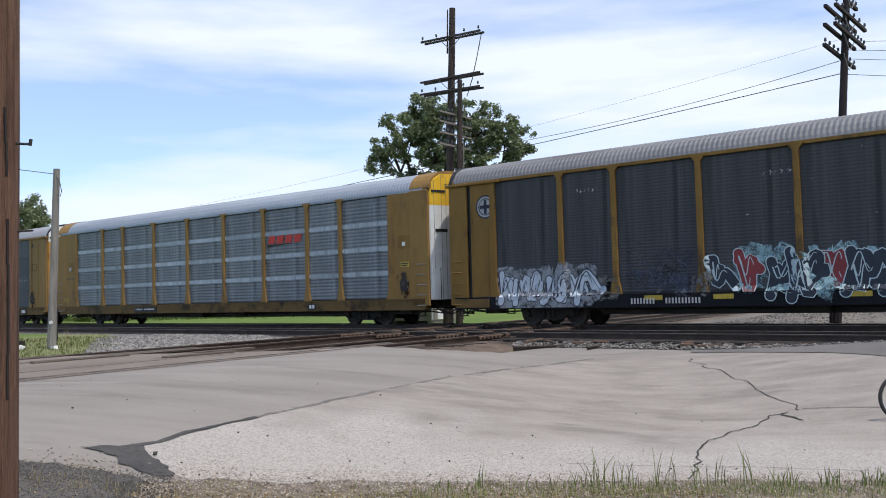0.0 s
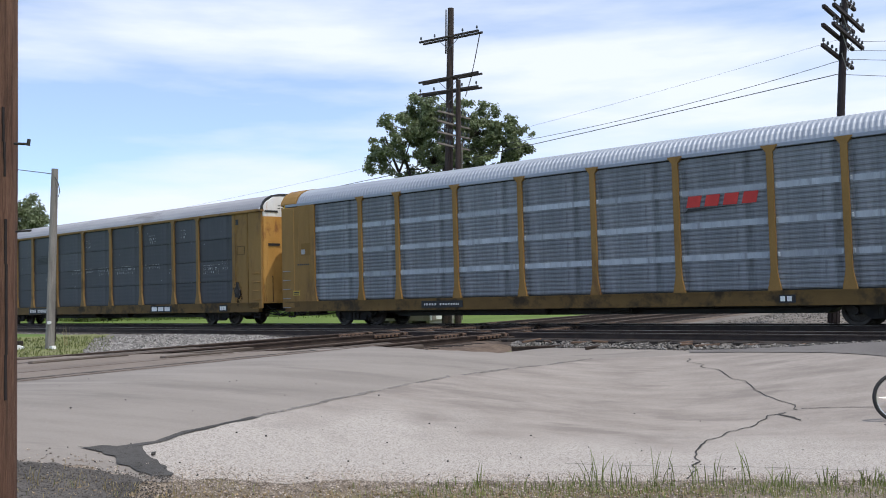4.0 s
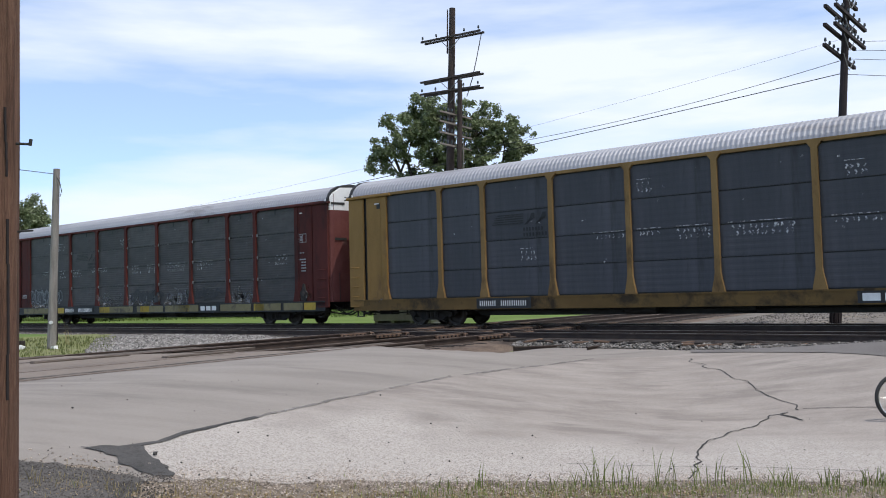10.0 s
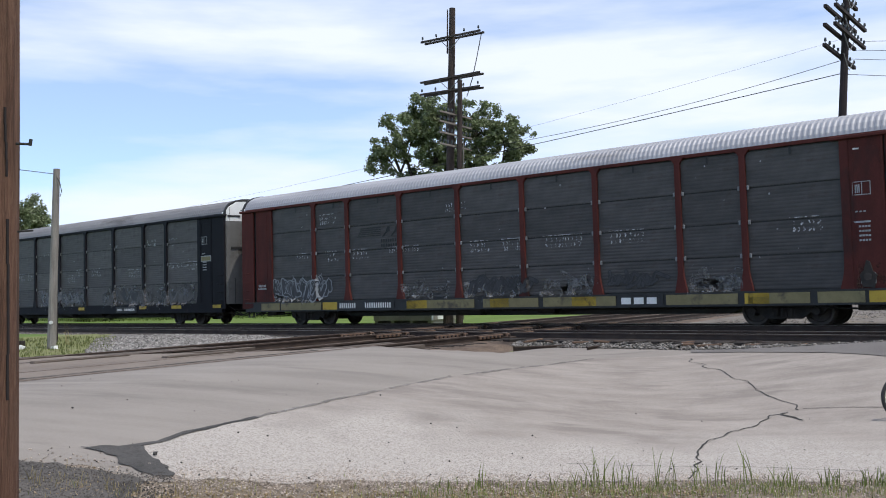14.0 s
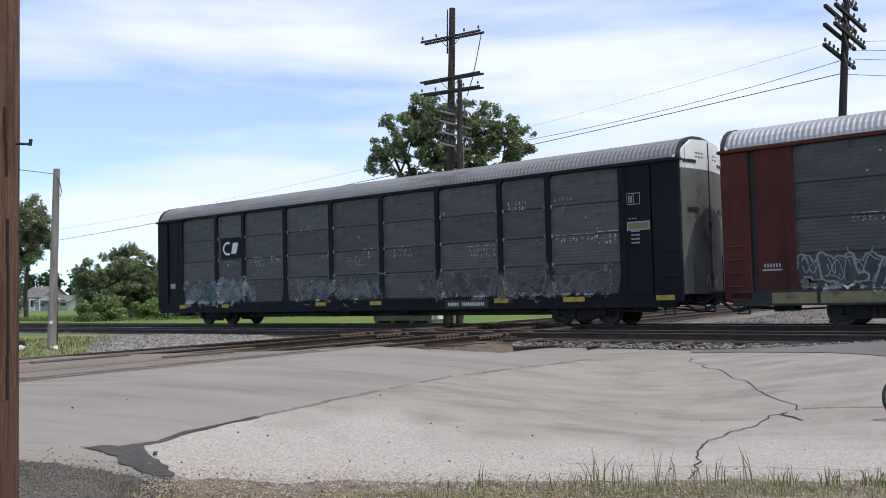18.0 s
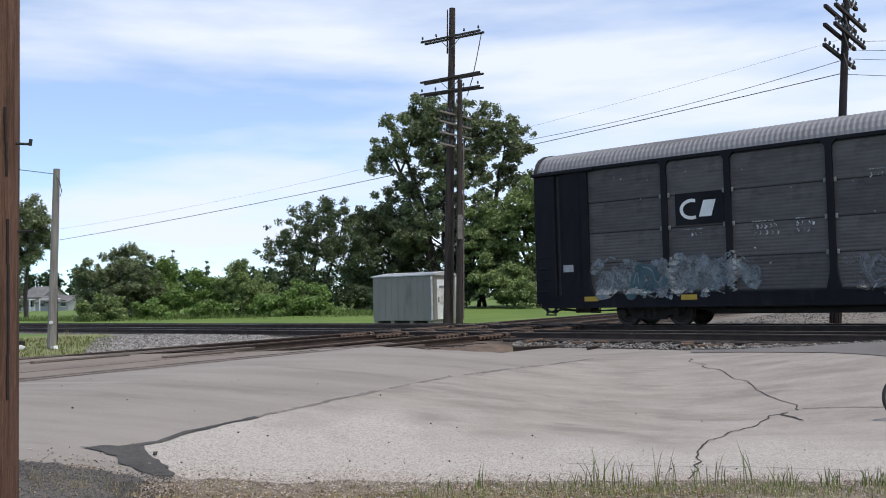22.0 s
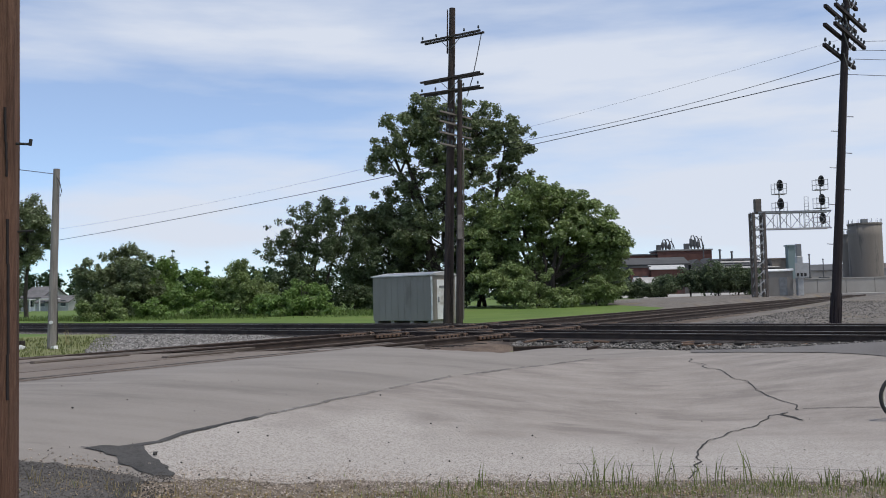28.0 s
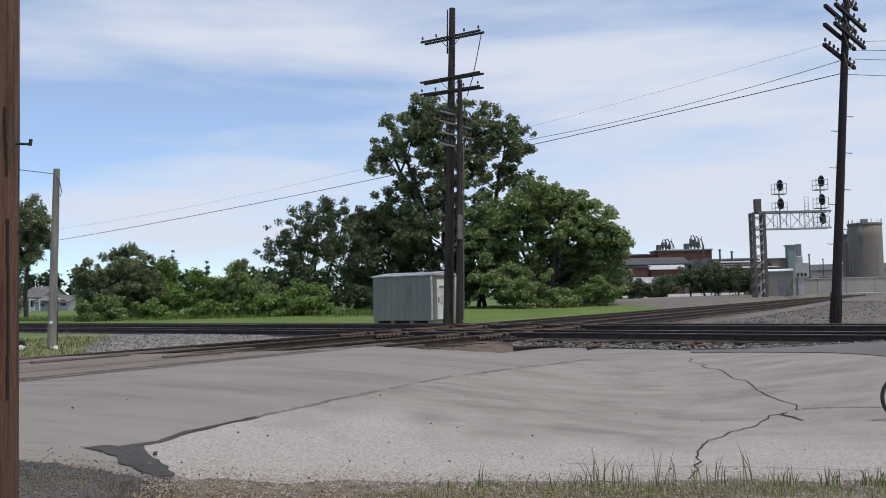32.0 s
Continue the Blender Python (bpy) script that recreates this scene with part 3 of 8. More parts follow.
def end_doors(car, sgn, low, top, split):
    """A folded pair of end doors, in plan bowed outwards, painted in two bands."""
    for half in (-1, 1):
        for z0, z1, paint in ((0.95, split, low), (split, 5.42, top)):
            if paint is None:
                continue
            bm = bmesh.new()
            rows = []
            for y, x in DOOR:
                zt = door_top(y) if z1 > 5.2 else z1
                rows.append([bm.verts.new((sgn * x, half * y, z0)), bm.verts.new((sgn * x, half * y, zt)), bm.verts.new((sgn * (x - 0.06), half * y, zt)), bm.verts.new((sgn * (x - 0.06), half * y, z0))])
            for r, q in zip(rows, rows[1:]):
                for i in range(4):
                    bm.faces.new((r[i], r[(i + 1) % 4], q[(i + 1) % 4], q[i]))
            bm.faces.new(rows[0])
            bm.faces.new(rows[-1][::-1])
            part("end_door", bm, paint, car)
        # long latch slot and upper slot, their shaded depth painted black; low access hatch
        part("latch_slot", door_strip(sgn, half * 1.26, half * 0.72, 3.46, 3.57, 0.035), "black", car)
        part("latch_slot", door_strip(sgn, half * 1.40, half * 0.80, 4.93, 5.02, 0.035), "black", car)
        hatch = part("hatch", door_strip(sgn, half * 1.38, half * 1.08, 1.0, 2.1, 0.03), low, car)
        part("hatch_edge", door_strip(sgn, half * 1.10, half * 1.075, 1.0, 2.12, 0.034), "black", hatch)
        # on white doors a darker grey strip carries the shade of each fold
        for y in ((1.30, 0.97, 0.74, 0.5, 0.26) if low == "white_paint" else (1.30,)):
            part("fold_line", door_strip(sgn, half * (y + 0.008), half * (y - 0.008), 0.97, door_top(y) - 0.04, 0.004), "steel" if low == "white_paint" else low, car)
        for z in (1.35, 2.95, 4.9):
            part("hinge", door_strip(sgn, half * 0.10, half * 0.05, z, z + 0.22, 0.02), top if z > split else "truck_steel", car)
        for i in range(2):
            for k in range(3):
                y = half * (0.78 - 0.16 * k)
                part("stencil_bar", door_strip(sgn, y, y - half * 0.11, 5.22 - 0.12 * i, 5.26 - 0.12 * i, 0.005), "mark_dark", car)
        part("chalk_patch", door_strip(sgn, half * 0.42, half * 0.14, 1.15, 1.55, 0.004), "chalk", car)
    bm = bmesh.new()
    rnd = random.Random(int(split * 100) + sgn)
    z = 0.98
    while z < 5.6:
        z1 = min(5.66, z + rnd.uniform(0.3, 0.9))
        off = rnd.uniform(-0.012, 0.012)
        box(bm, min(sgn * 13.8, sgn * 14.025), max(sgn * 13.8, sgn * 14.025), off - 0.022, off + 0.022, z, z1)
        z = z1
    part("door_seam", bm, "black", car)


def truck(car, x):
    """Two-axle truck: the cast frames are the part, the wheelsets turn under it."""
    bm = bmesh.new()
    for sy in (-1, 1):
        y0, y1 = sorted((sy * 0.93, sy * 1.07))
        prism(bm, [(-1.18, 0.50), (-1.12, 0.62), (-0.72, 0.64), (-0.45, 0.74), (0.45, 0.74), (0.72, 0.64), (1.12, 0.62), (1.18, 0.50), (1.05, 0.36), (0.70, 0.36), (0.48, 0.2), (-0.48, 0.2), (-0.70, 0.36), (-1.05, 0.36)], y0, y1, "y")
        for ax in (-0.89, 0.89):
            tube(bm, (ax, sy * 0.9, 0.42), (ax, sy * 1.16, 0.42), 0.13, 0.12, 10)
        for c in (-0.2, 0.0, 0.2):
            tube(bm, (c, sy * 1.09, 0.26), (c, sy * 1.09, 0.5), 0.075, 0.075, 8)
    box(bm, -0.22, 0.22, -1.0, 1.0, 0.34, 0.60)
    for bx in (-0.4, 0.4):
        box(bm, bx - 0.06, bx + 0.06, -0.85, 0.85, 0.36, 0.46)
    t = part("truck", bm, "truck_steel", car, "cast steel freight truck black with grime")
    t.matrix_basis = pose(x, 0, 0)
    sets = []
    for ax in (-0.89, 0.89):
        bm = bmesh.new()
        for sy in (-1, 1):
            prof = [(0.66, 0.44), (0.69, 0.455), (0.72, 0.42), (0.80, 0.41), (0.80, 0.33), (0.76, 0.3), (0.77, 0.14), (0.80, 0.1), (0.80, 0.0)]
            rings = []
            for y, r in prof:
                rings.append([bm.verts.new((r * math.cos(a * math.pi / 14), sy * y, r * math.sin(a * math.pi / 14))) for a in range(28)] if r else [bm.verts.new((0, sy * y, 0))])
            for r, q in zip(rings, rings[1:]):
                for i in range(28):
                    if len(q) > 1:
                        bm.faces.new((r[i], r[(i + 1) % 28], q[(i + 1) % 28], q[i]))
                    else:
                        bm.faces.new((r[i], r[(i + 1) % 28], q[0]))
            for i in range(4):
                a = i * math.pi / 2 + 0.4
                box(bm, -0.03, 0.03, sy * 0.772 - 0.012, sy * 0.772 + 0.012, -0.05, 0.05, m=Matrix.Translation((0.22 * math.cos(a), 0, 0.22 * math.sin(a))))
        tube(bm, (0, -0.7, 0), (0, 0.7, 0), 0.08, 0.08, 10)
        w = part("wheelset", bm, "wheel_steel", t, "steel wheels on their axle")
        w.matrix_basis = pose(ax, 0, 0.42)
        sets.append((w, ax))
    return sets


def bars(parent, name, x, z, w, h, n, material, y=-1.612, gap=0.45, skip=()):
    """A row of plain upright bars in place of lettering, each a piece of its own."""
    step = w / n
    me = None
    for i in range(n):
        if i in skip:
            continue
        if me is None:
            bm = bmesh.new()
            box(bm, 0, (1 - gap) * step, y - 0.003, y + 0.003, z, z + h)
            ob = part(name, bm, material, parent)
            me = ob.data
        else:
            ob = shared(name, me, parent)
        ob.matrix_basis = pose(x + i * step, 0, 0)


def skin(x, z):
    """How far out the car's near side stands at a spot: sill, post or panel."""
    if z < FLOOR + 0.01:
        return 1.606
    d = min(abs(x - p) for p in POSTS)
    wide = 0.10 + 0.09 * max(0.0, 1 - (z - FLOOR) / 0.5)
    post = ease((wide + 0.07 - d) / 0.06)
    return 1.514 + (1.592 - 1.514) * post


def stroke(bm, pts, w, y):
    """A flat painted line through the points."""
    prev = None
    for i, (x, z) in enumerate(pts):
        a, b = pts[max(0, i - 1)], pts[min(len(pts) - 1, i + 1)]
        dx, dz = b[0] - a[0], b[1] - a[1]
        ln = math.hypot(dx, dz) or 1
        ox, oz = -dz / ln * w / 2, dx / ln * w / 2
        q = (bm.verts.new((x + ox, y, z + oz)), bm.verts.new((x - ox, y, z - oz)))
        if prev:
            bm.faces.new((prev[0], prev[1], q[1], q[0]))
        prev = q


def resample(pts, step=0.07):
    """Rounds a run of corners and cuts it into short even pieces."""
    for _ in range(2):
        out = [pts[0]]
        for (x0, z0), (x1, z1) in zip(pts, pts[1:]):
            out += [(x0 * 0.78 + x1 * 0.22, z0 * 0.78 + z1 * 0.22), (x0 * 0.22 + x1 * 0.78, z0 * 0.22 + z1 * 0.78)]
        pts = out + [pts[-1]]
    fine = []
    for (x0, z0), (x1, z1) in zip(pts, pts[1:]):
        n = max(1, int(math.hypot(x1 - x0, z1 - z0) / step))
        fine += [(x0 + (x1 - x0) * i / n, z0 + (z1 - z0) * i / n) for i in range(n)]
    return fine + [pts[-1]]


def spray(bm, pts, w, lift, taper=0.0):
    """A sprayed line that lies on the car's side, with round ends; lift orders the coats."""
    prev = None
    n = len(pts) - 1
    for i, (x, z) in enumerate(pts):
        a, b = pts[max(0, i - 1)], pts[min(n, i + 1)]
        dx, dz = b[0] - a[0], b[1] - a[1]
        ln = math.hypot(dx, dz) or 1
        ww = w * (1 - taper * i / max(1, n))
        q = []
        for k in (-1, -0.33, 0.33, 1):
            px, pz = x - dz / ln * ww / 2 * k, max(0.62, z + dx / ln * ww / 2 * k)
            q.append(bm.verts.new((px, -skin(px, pz) - lift - 0.00002 * (i % 40), pz)))
        if prev:
            for k in range(3):
                bm.faces.new((prev[k], prev[k + 1], q[k + 1], q[k]))
        prev = q
    for x, z in (pts[0], pts[-1]):
        puff(bm, x, z, w / 2 * (1 if (x, z) == pts[0] else 1 - taper * 0.9), lift + 0.0004, 10, 0.0, None)


def puff(bm, x, z, r, lift, n, rag, rnd):
    """A round spot of sprayed paint with an uneven rim."""
    c = bm.verts.new((x, -skin(x, max(0.62, z)) - lift, max(0.62, z)))
    ring = []
    for i in range(n):
        t = 2 * math.pi * i / n
        q = r * (1 + (rnd.uniform(-rag, rag) if rag else 0))
        px, pz = x + q * math.cos(t), max(0.61, z + q * math.sin(t))
        ring.append(bm.verts.new((px, -skin(px, pz) - lift, pz)))
    for i in range(n):
        bm.faces.new((ring[i], ring[(i + 1) % n], c))


def bent_strokes(rnd):
    """Two or three crossing zigzag strokes on a unit square, which spell nothing."""
    runs = []
    for _ in range(rnd.randint(2, 3)):
        x, up, pts = rnd.uniform(-0.15, 0.25), rnd.random() < 0.5, []
        for i in range(rnd.randint(3, 5)):
            pts.append((x, rnd.uniform(0.7, 1.06) if up else rnd.uniform(-0.06, 0.35)))
            x += rnd.uniform(0.08, 0.42)
            up = not up if rnd.random() < 0.8 else up
        pts.append((x + rnd.uniform(-0.3, 0.1), rnd.uniform(0.3, 0.7)))
        runs.append(pts)
    return runs


def graffiti(car, x0, x1, z0, z1, letters, fill, line, seed, second=None, halo=None, other=None, fat=0.30, rim=0.09):
    """Sprayed piece: a cloud behind, then fat bent strokes with a rim, shine lines and drips."""
    rnd = random.Random(seed)
    step, tall = (x1 - x0) / letters, z1 - z0
    root = None
    if halo:
        bm = bmesh.new()
        k = int((x1 - x0) * 26)
        for i in range(k):
            t = i / (k - 1)
            for row in (0.12, 0.5, 0.85):
                puff(bm, x0 + (x1 - x0) * t + rnd.uniform(-0.12, 0.12), z0 + tall * (row + rnd.uniform(-0.2, 0.2)), tall * rnd.uniform(0.07, 0.24), 0.002 + 0.00003 * ((3 * i) % 50), 11, 0.25, rnd)
            if i % 3 == 0:
                x = x0 + (x1 - x0) * t
                spray(bm, [(x, z1 - 0.2), (x + rnd.uniform(-0.1, 0.1), z1 + rnd.uniform(0.02, 0.2))], 0.09, 0.0018, 0.8)
        root = part("paint_cloud", bm, halo, car, "sprayed cloud round graffiti")
    for i in range(letters):
        shape = bent_strokes(rnd)
        w, lean, up = step * rnd.uniform(1.0, 1.25), rnd.uniform(-0.1, 0.22), rnd.uniform(-0.06, 0.06) * tall
        bx = x0 + i * step
        runs = []
        for run in shape:
            runs.append(resample([(bx + u * w + lean * v * tall * 0.5 + rnd.uniform(-0.03, 0.03), z0 + up + v * tall * 0.86 + 0.07 * tall) for u, v in run]))
        lift = 0.005 + 0.0035 * (i % 2)
        under, over, ink = bmesh.new(), bmesh.new(), bmesh.new()
        for j, run in enumerate(runs):
            spray(under, run, fat * tall + rim, lift + 0.0003 * j)
            spray(over, run, fat * tall, lift + 0.001 + 0.0003 * j)
            m = len(run)
            a, b = int(m * rnd.uniform(0.1, 0.3)), int(m * rnd.uniform(0.55, 0.85))
            off = fat * tall * 0.22
            spray(ink, [(x - off * 0.5, z + off) for x, z in run[a:b + 2]], 0.035 + 0.02 * rnd.random(), lift + 0.0024, 0.6)
        for _ in range(2):
            x, z = rnd.choice(runs[0])
            spray(under, [(x, z), (x + rnd.uniform(-0.14, 0.14), z + rnd.choice((-1, 1)) * tall * rnd.uniform(0.2, 0.32))], rim * 0.8, lift + 0.0002, 0.7)
        body = part("graffiti", over, other if other and i % 3 == 1 else fill, car if root is None else root, "sprayed graffiti shape on the car side" if root is None else "")
        part("outline", under, line, body if root is None else root)
        part("ink", ink, second or line, body if root is None else root)


def haze_marks(car, spans, material, seed, label, tall=1.0):
    """Washed-out patches of old spray paint low on the panels."""
    rnd = random.Random(seed)
    for a, b in spans:
        bm = bmesh.new()
        for i in range(int((b - a) * 16)):
            puff(bm, rnd.uniform(a, b), rnd.uniform(1.0, 0.9 + tall), rnd.uniform(0.06, 0.3), 0.001 + 0.00003 * (i % 60), 10, 0.35, rnd)
        for i in range(int((b - a) * 3)):
            x, z = rnd.uniform(a, b), rnd.uniform(1.0, 1.0 + tall)
            spray(bm, resample([(x, z), (x + rnd.uniform(-0.3, 0.3), z + rnd.uniform(0.1, 0.3)), (x + rnd.uniform(0.1, 0.6), z + rnd.uniform(-0.2, 0.1))]), rnd.uniform(0.03, 0.09), 0.003)
        tagged(part("old_spray", bm, material, car), label, kind="stuff")


def autorack(name, label, frame_paint, panel_paint, roof_paint, front, rear, ribs=8, rib_depth=0.012, strip=None, sill_paint=None, low_edge="solid", yellow_end=False, bolts="steel", flare=0.16, half=0.1, tiers=SEAMS):
    car = empty(name, pose(*uv(0, TRAIN), 0, 0, U_DEG), label, "rail car", "cars of the train")
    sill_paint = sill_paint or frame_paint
    # underframe
    for sy in (-1, 1):
        bm = bmesh.new()
        y0, y1 = sorted((sy * 1.38, sy * 1.575))
        box(bm, -13.55, 13.55, y0, y1, SILL, FLOOR, 0.015)
        y0, y1 = sorted((sy * 1.38, sy * 1.6))
        box(bm, -13.55, 13.55, y0, y1, SILL, SILL + 0.05)
        box(bm, -13.55, 13.55, y0, y1, FLOOR - 0.05, FLOOR)
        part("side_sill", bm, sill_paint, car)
    bm = bmesh.new()
    prism(bm, [(-13.4, 0.7), (-8.7, 0.62), (-8.1, 0.34), (8.1, 0.34), (8.7, 0.62), (13.4, 0.7), (13.4, 1.0), (-13.4, 1.0)], -0.4, 0.4, "y")
    for x in np.arange(-12, 12.1, 1.5):
        box(bm, x - 0.06, x + 0.06, -1.4, 1.4, 0.68, 0.95)
    part("centre_sill", bm, "black", car, "black fish-belly centre sill")
    bm = bmesh.new()
    box(bm, -13.3, 13.3, -1.4, 1.4, 0.96, 1.02)
    box(bm, -13.2, 13.2, -1.42, 1.42, 2.9, 2.94)
    part("deck", bm, "black", car)
    # posts and top rail
    clip = None
    for sy in (-1, 1):
        for x in POSTS:
            bm = bmesh.new()
            y0, y1 = sorted((sy * 1.44, sy * 1.585))
            prism(bm, post_outline(x, half, flare), y0, y1, "y")
            part("post", bm, frame_paint, car)
            if bolts and sy < 0:
                for z in SEAMS[1:4]:
                    for dx in (-half - 0.05, half + 0.05):
                        if clip is None:
                            bm = bmesh.new()
                            box(bm, -0.036, 0.036, -1.548, -1.5, -0.065, 0.065, 0.014)
                            ob = part("panel_clip", bm, bolts, car)
                            clip = ob.data
                        else:
                            ob = shared("panel_clip", clip, car)
                        ob.matrix_basis = pose(x + dx, 0, z)
        bm = bmesh.new()
        y0, y1 = sorted((sy * 1.42, sy * 1.56))
        box(bm, -13.5, 13.5, y0, y1, EAVE - 0.07, EAVE + 0.03)
        part("top_rail", bm, frame_paint if yellow_end is False else roof_paint, car)
    # side panels, bay by bay, tier by tier
    edges = (-EDGE, *POSTS, EDGE)
    made = {}
    for sy in (-1, 1):
        for x0, x1 in zip(edges, edges[1:]):
            for z0, z1 in zip(tiers, tiers[1:]):
                key = (round(x1 - x0, 1), round(z1 - z0, 2))
                if key not in made:
                    made[key] = panel_mesh("side_panel", x1 - x0 - 0.02, z1 - z0 - 0.035, ribs, rib_depth, panel_paint)
                shared("side_panel", made[key], car, pose((x0 + x1) / 2, sy * 1.485, z0 + 0.01, 0, 0, 0 if sy < 0 else 180))
        if strip:
            for z in SEAMS[1:4]:
                for x0, x1 in zip(edges, edges[1:]):
                    bm = bmesh.new()
                    y0, y1 = sorted((sy * 1.48, sy * 1.512))
                    box(bm, x0 + 0.1, x1 - 0.1, y0, y1, z - 0.08, z + 0.09)
                    part("seam_strip", bm, strip, car, "bright plain strip between ribbed panels")
    # added black sheets behind the panels stop the view through their seams
    bm = bmesh.new()
    for sy in (-1, 1):
        y0, y1 = sorted((sy * 1.43, sy * 1.45))
        box(bm, -EDGE, EDGE, y0, y1, 1.0, 5.0)
    part("inner_screen", bm, "black", car)
    # end bays
    for sx, (bay, low, top, split) in ((1, front), (-1, rear)):
        for sy in (-1, 1):
            y0, y1 = sorted((sy * 1.45, sy * 1.56))
            bm = bmesh.new()
            x0, x1 = sorted((sx * (EDGE - 0.02), sx * (EDGE + 1.0)))
            box(bm, x0, x1, y0, y1, 0.78, EAVE - 0.06, 0.02)
            part("end_bay", bm, bay, car)
            bm = bmesh.new()
            x0, x1 = sorted((sx * (EDGE + (1.04 if sx > 0 else 1.16)), sx * 13.76))
            y2, y3 = sorted((sy * 1.47, sy * 1.575))
            box(bm, x0, x1, y2, y3, 0.72, EAVE - (0.02 if sx > 0 else 0.1), 0.03)
            part("corner_plate", bm, bay, car)
            # black filler puts the open slot's shade into colour; bay paint on yellow_end cars
            bm = bmesh.new()
            y2, y3 = sorted((sy * 1.4, sy * 1.46)) if not yellow_end else sorted((sy * 1.4, sy * 1.555))
            x0, x1 = sorted((sx * (EDGE + 0.9), sx * (EDGE + 1.3)))
            box(bm, x0, x1, y2, y3, 0.8, EAVE - 0.1)
            part("door_slot", bm, bay if yellow_end else "black", car)
            bm = bmesh.new()
            x0, x1 = sorted((sx * (EDGE - 0.08), sx * (EDGE + 0.14)))
            y2, y3 = sorted((sy * 1.46, sy * 1.578))
            a, b = sx * (EDGE - 0.08), sx * (EDGE + 0.14)
            prism(bm, [(a - sx * 0.12, FLOOR), (a - sx * 0.04, FLOOR + 0.3), (a, FLOOR + 0.6), (a, EAVE - 0.08), (b, EAVE - 0.08), (b, FLOOR)], y2, y3, "y")
            part("bay_pillar", bm, bay, car)
            if not yellow_end:
                bm = bmesh.new()
                x0, x1 = sorted((sx * (EDGE - 0.3), sx * 13.82))
                y2, y3 = sorted((sy * 1.45, sy * 1.655))
                box(bm, x0, x1, y2, y3, EAVE - 0.10, EAVE - 0.01, 0.012)
                part("door_rail", bm, bay, car)
            # thin raised frame round the bay's inset plate
            for za, zb, xa, xb in ((1.05, 1.08, 0.22, 0.92), (4.72, 4.75, 0.22, 0.92), (1.05, 4.75, 0.22, 0.25), (1.05, 4.75, 0.89, 0.92)):
                bm = bmesh.new()
                x0, x1 = sorted((sx * (EDGE + xa), sx * (EDGE + xb)))
                y2, y3 = sorted((sy * 1.55, sy * 1.569))
                box(bm, x0, x1, y2, y3, za, zb)
                part("bay_moulding", bm, bay, car)
            # ladder on the corner
            xa, xb = sx * 13.22, sx * 13.62
            for z in np.arange(0.75, 2.35, 0.38):
                bm = bmesh.new()
                yy = sy * 1.63
                tube(bm, (xa, yy, z), (xb, yy, z), 0.018, n=6)
                tube(bm, (xa, yy, z), (xa, sy * 1.56, z), 0.012, n=6)
                tube(bm, (xb, yy, z), (xb, sy * 1.56, z), 0.012, n=6)
                part("ladder_rung", bm, "steel" if yellow_end else bay, car)
        if yellow_end:
            bm = bmesh.new()
            x0, x1 = sorted((sx * 12.85, sx * 13.80))
            prism(bm, [(y * 1.035, z + 0.03) for y, z in ROOF], x0, x1, "x")
            part("roof_end", bm, bay, car, "yellow painted roof end")
        end_doors(car, sx, low, top, split)
        bm = bmesh.new()
        x0, x1 = sorted((sx * 13.64, sx * 13.76))
        prism(bm, [(y * 1.02, z + 0.035) for y, z in ROOF] + [(y * 0.93, z - 0.06) for y, z in ROOF[::-1]], x0, x1, "x")
        part("roof_rim", bm, "black", car)
        # coupler, hoses and steps
        bm = bmesh.new()
        x0, x1 = sorted((sx * 13.3, sx * 14.15))
        box(bm, x0, x1, -0.09, 0.09, 0.76, 0.98, 0.03)
        x0, x1 = sorted((sx * 14.1, sx * 14.42))
        box(bm, x0, x1, -0.17, 0.14, 0.68, 1.02, 0.05)
        part("coupler", bm, "truck_steel", car, "knuckle coupler")
        bm = bmesh.new()
        for dy, dip in ((-0.55, 0.42), (-0.75, 0.36)):
            pts = [Vector((sx * (13.3 + 1.1 * t), dy + 0.25 * t, 0.72 - dip * math.sin(math.pi * min(1, t * 1.05)) * 0.75)) for t in np.linspace(0, 1, 9)]
            path_tube(bm, pts, 0.028, 6)
        part("air_hose", bm, "rubber", car)
        for dy in (-1.45, 1.45):
            bm = bmesh.new()
            box(bm, min(sx * 13.1, sx * 13.45), max(sx * 13.1, sx * 13.45), dy - 0.06, dy + 0.06, 0.34, 0.38)
            for xx in (13.11, 13.43):
                box(bm, min(sx * xx - 0.015, sx * xx + 0.015), max(sx * xx - 0.015, sx * xx + 0.015), dy - 0.03, dy + 0.03, 0.36, 0.75)
            part("step", bm, "truck_steel", car)
        bm = bmesh.new()
        tube(bm, (sx * 12.2, -1.5, 0.52), (sx * 14.0, -0.5, 0.6), 0.02, n=6)
        box(bm, min(sx * 11.9, sx * 12.5), max(sx * 11.9, sx * 12.5), -1.2, -0.7, 0.42, 0.68, 0.02)
        part("brake_gear", bm, "truck_steel", car)
        bm = bmesh.new()
        box(bm, min(sx * 13.2, sx * 13.75), max(sx * 13.2, sx * 13.75), -0.32, 0.32, 0.66, 1.06, 0.03)
        part("draft_box", bm, "truck_steel", car)
        bm = bmesh.new()
        path_tube(bm, [Vector((sx * 13.8, -1.35, 0.86)), Vector((sx * 13.85, -1.1, 0.7)), Vector((sx * 13.95, -0.5, 0.66)), Vector((sx * 14.1, -0.1, 0.9))], 0.018, 6)
        part("uncoupling_lever", bm, "truck_steel", car)
        bm = bmesh.new()
        path_tube(bm, [Vector((sx * 11.0, -1.05, 0.5)), Vector((sx * 12.2, -1.1, 0.46)), Vector((sx * 13.2, -0.9, 0.52)), Vector((sx * 13.9, -0.7, 0.42))], 0.03, 6)
        part("brake_pipe", bm, "truck_steel", car)
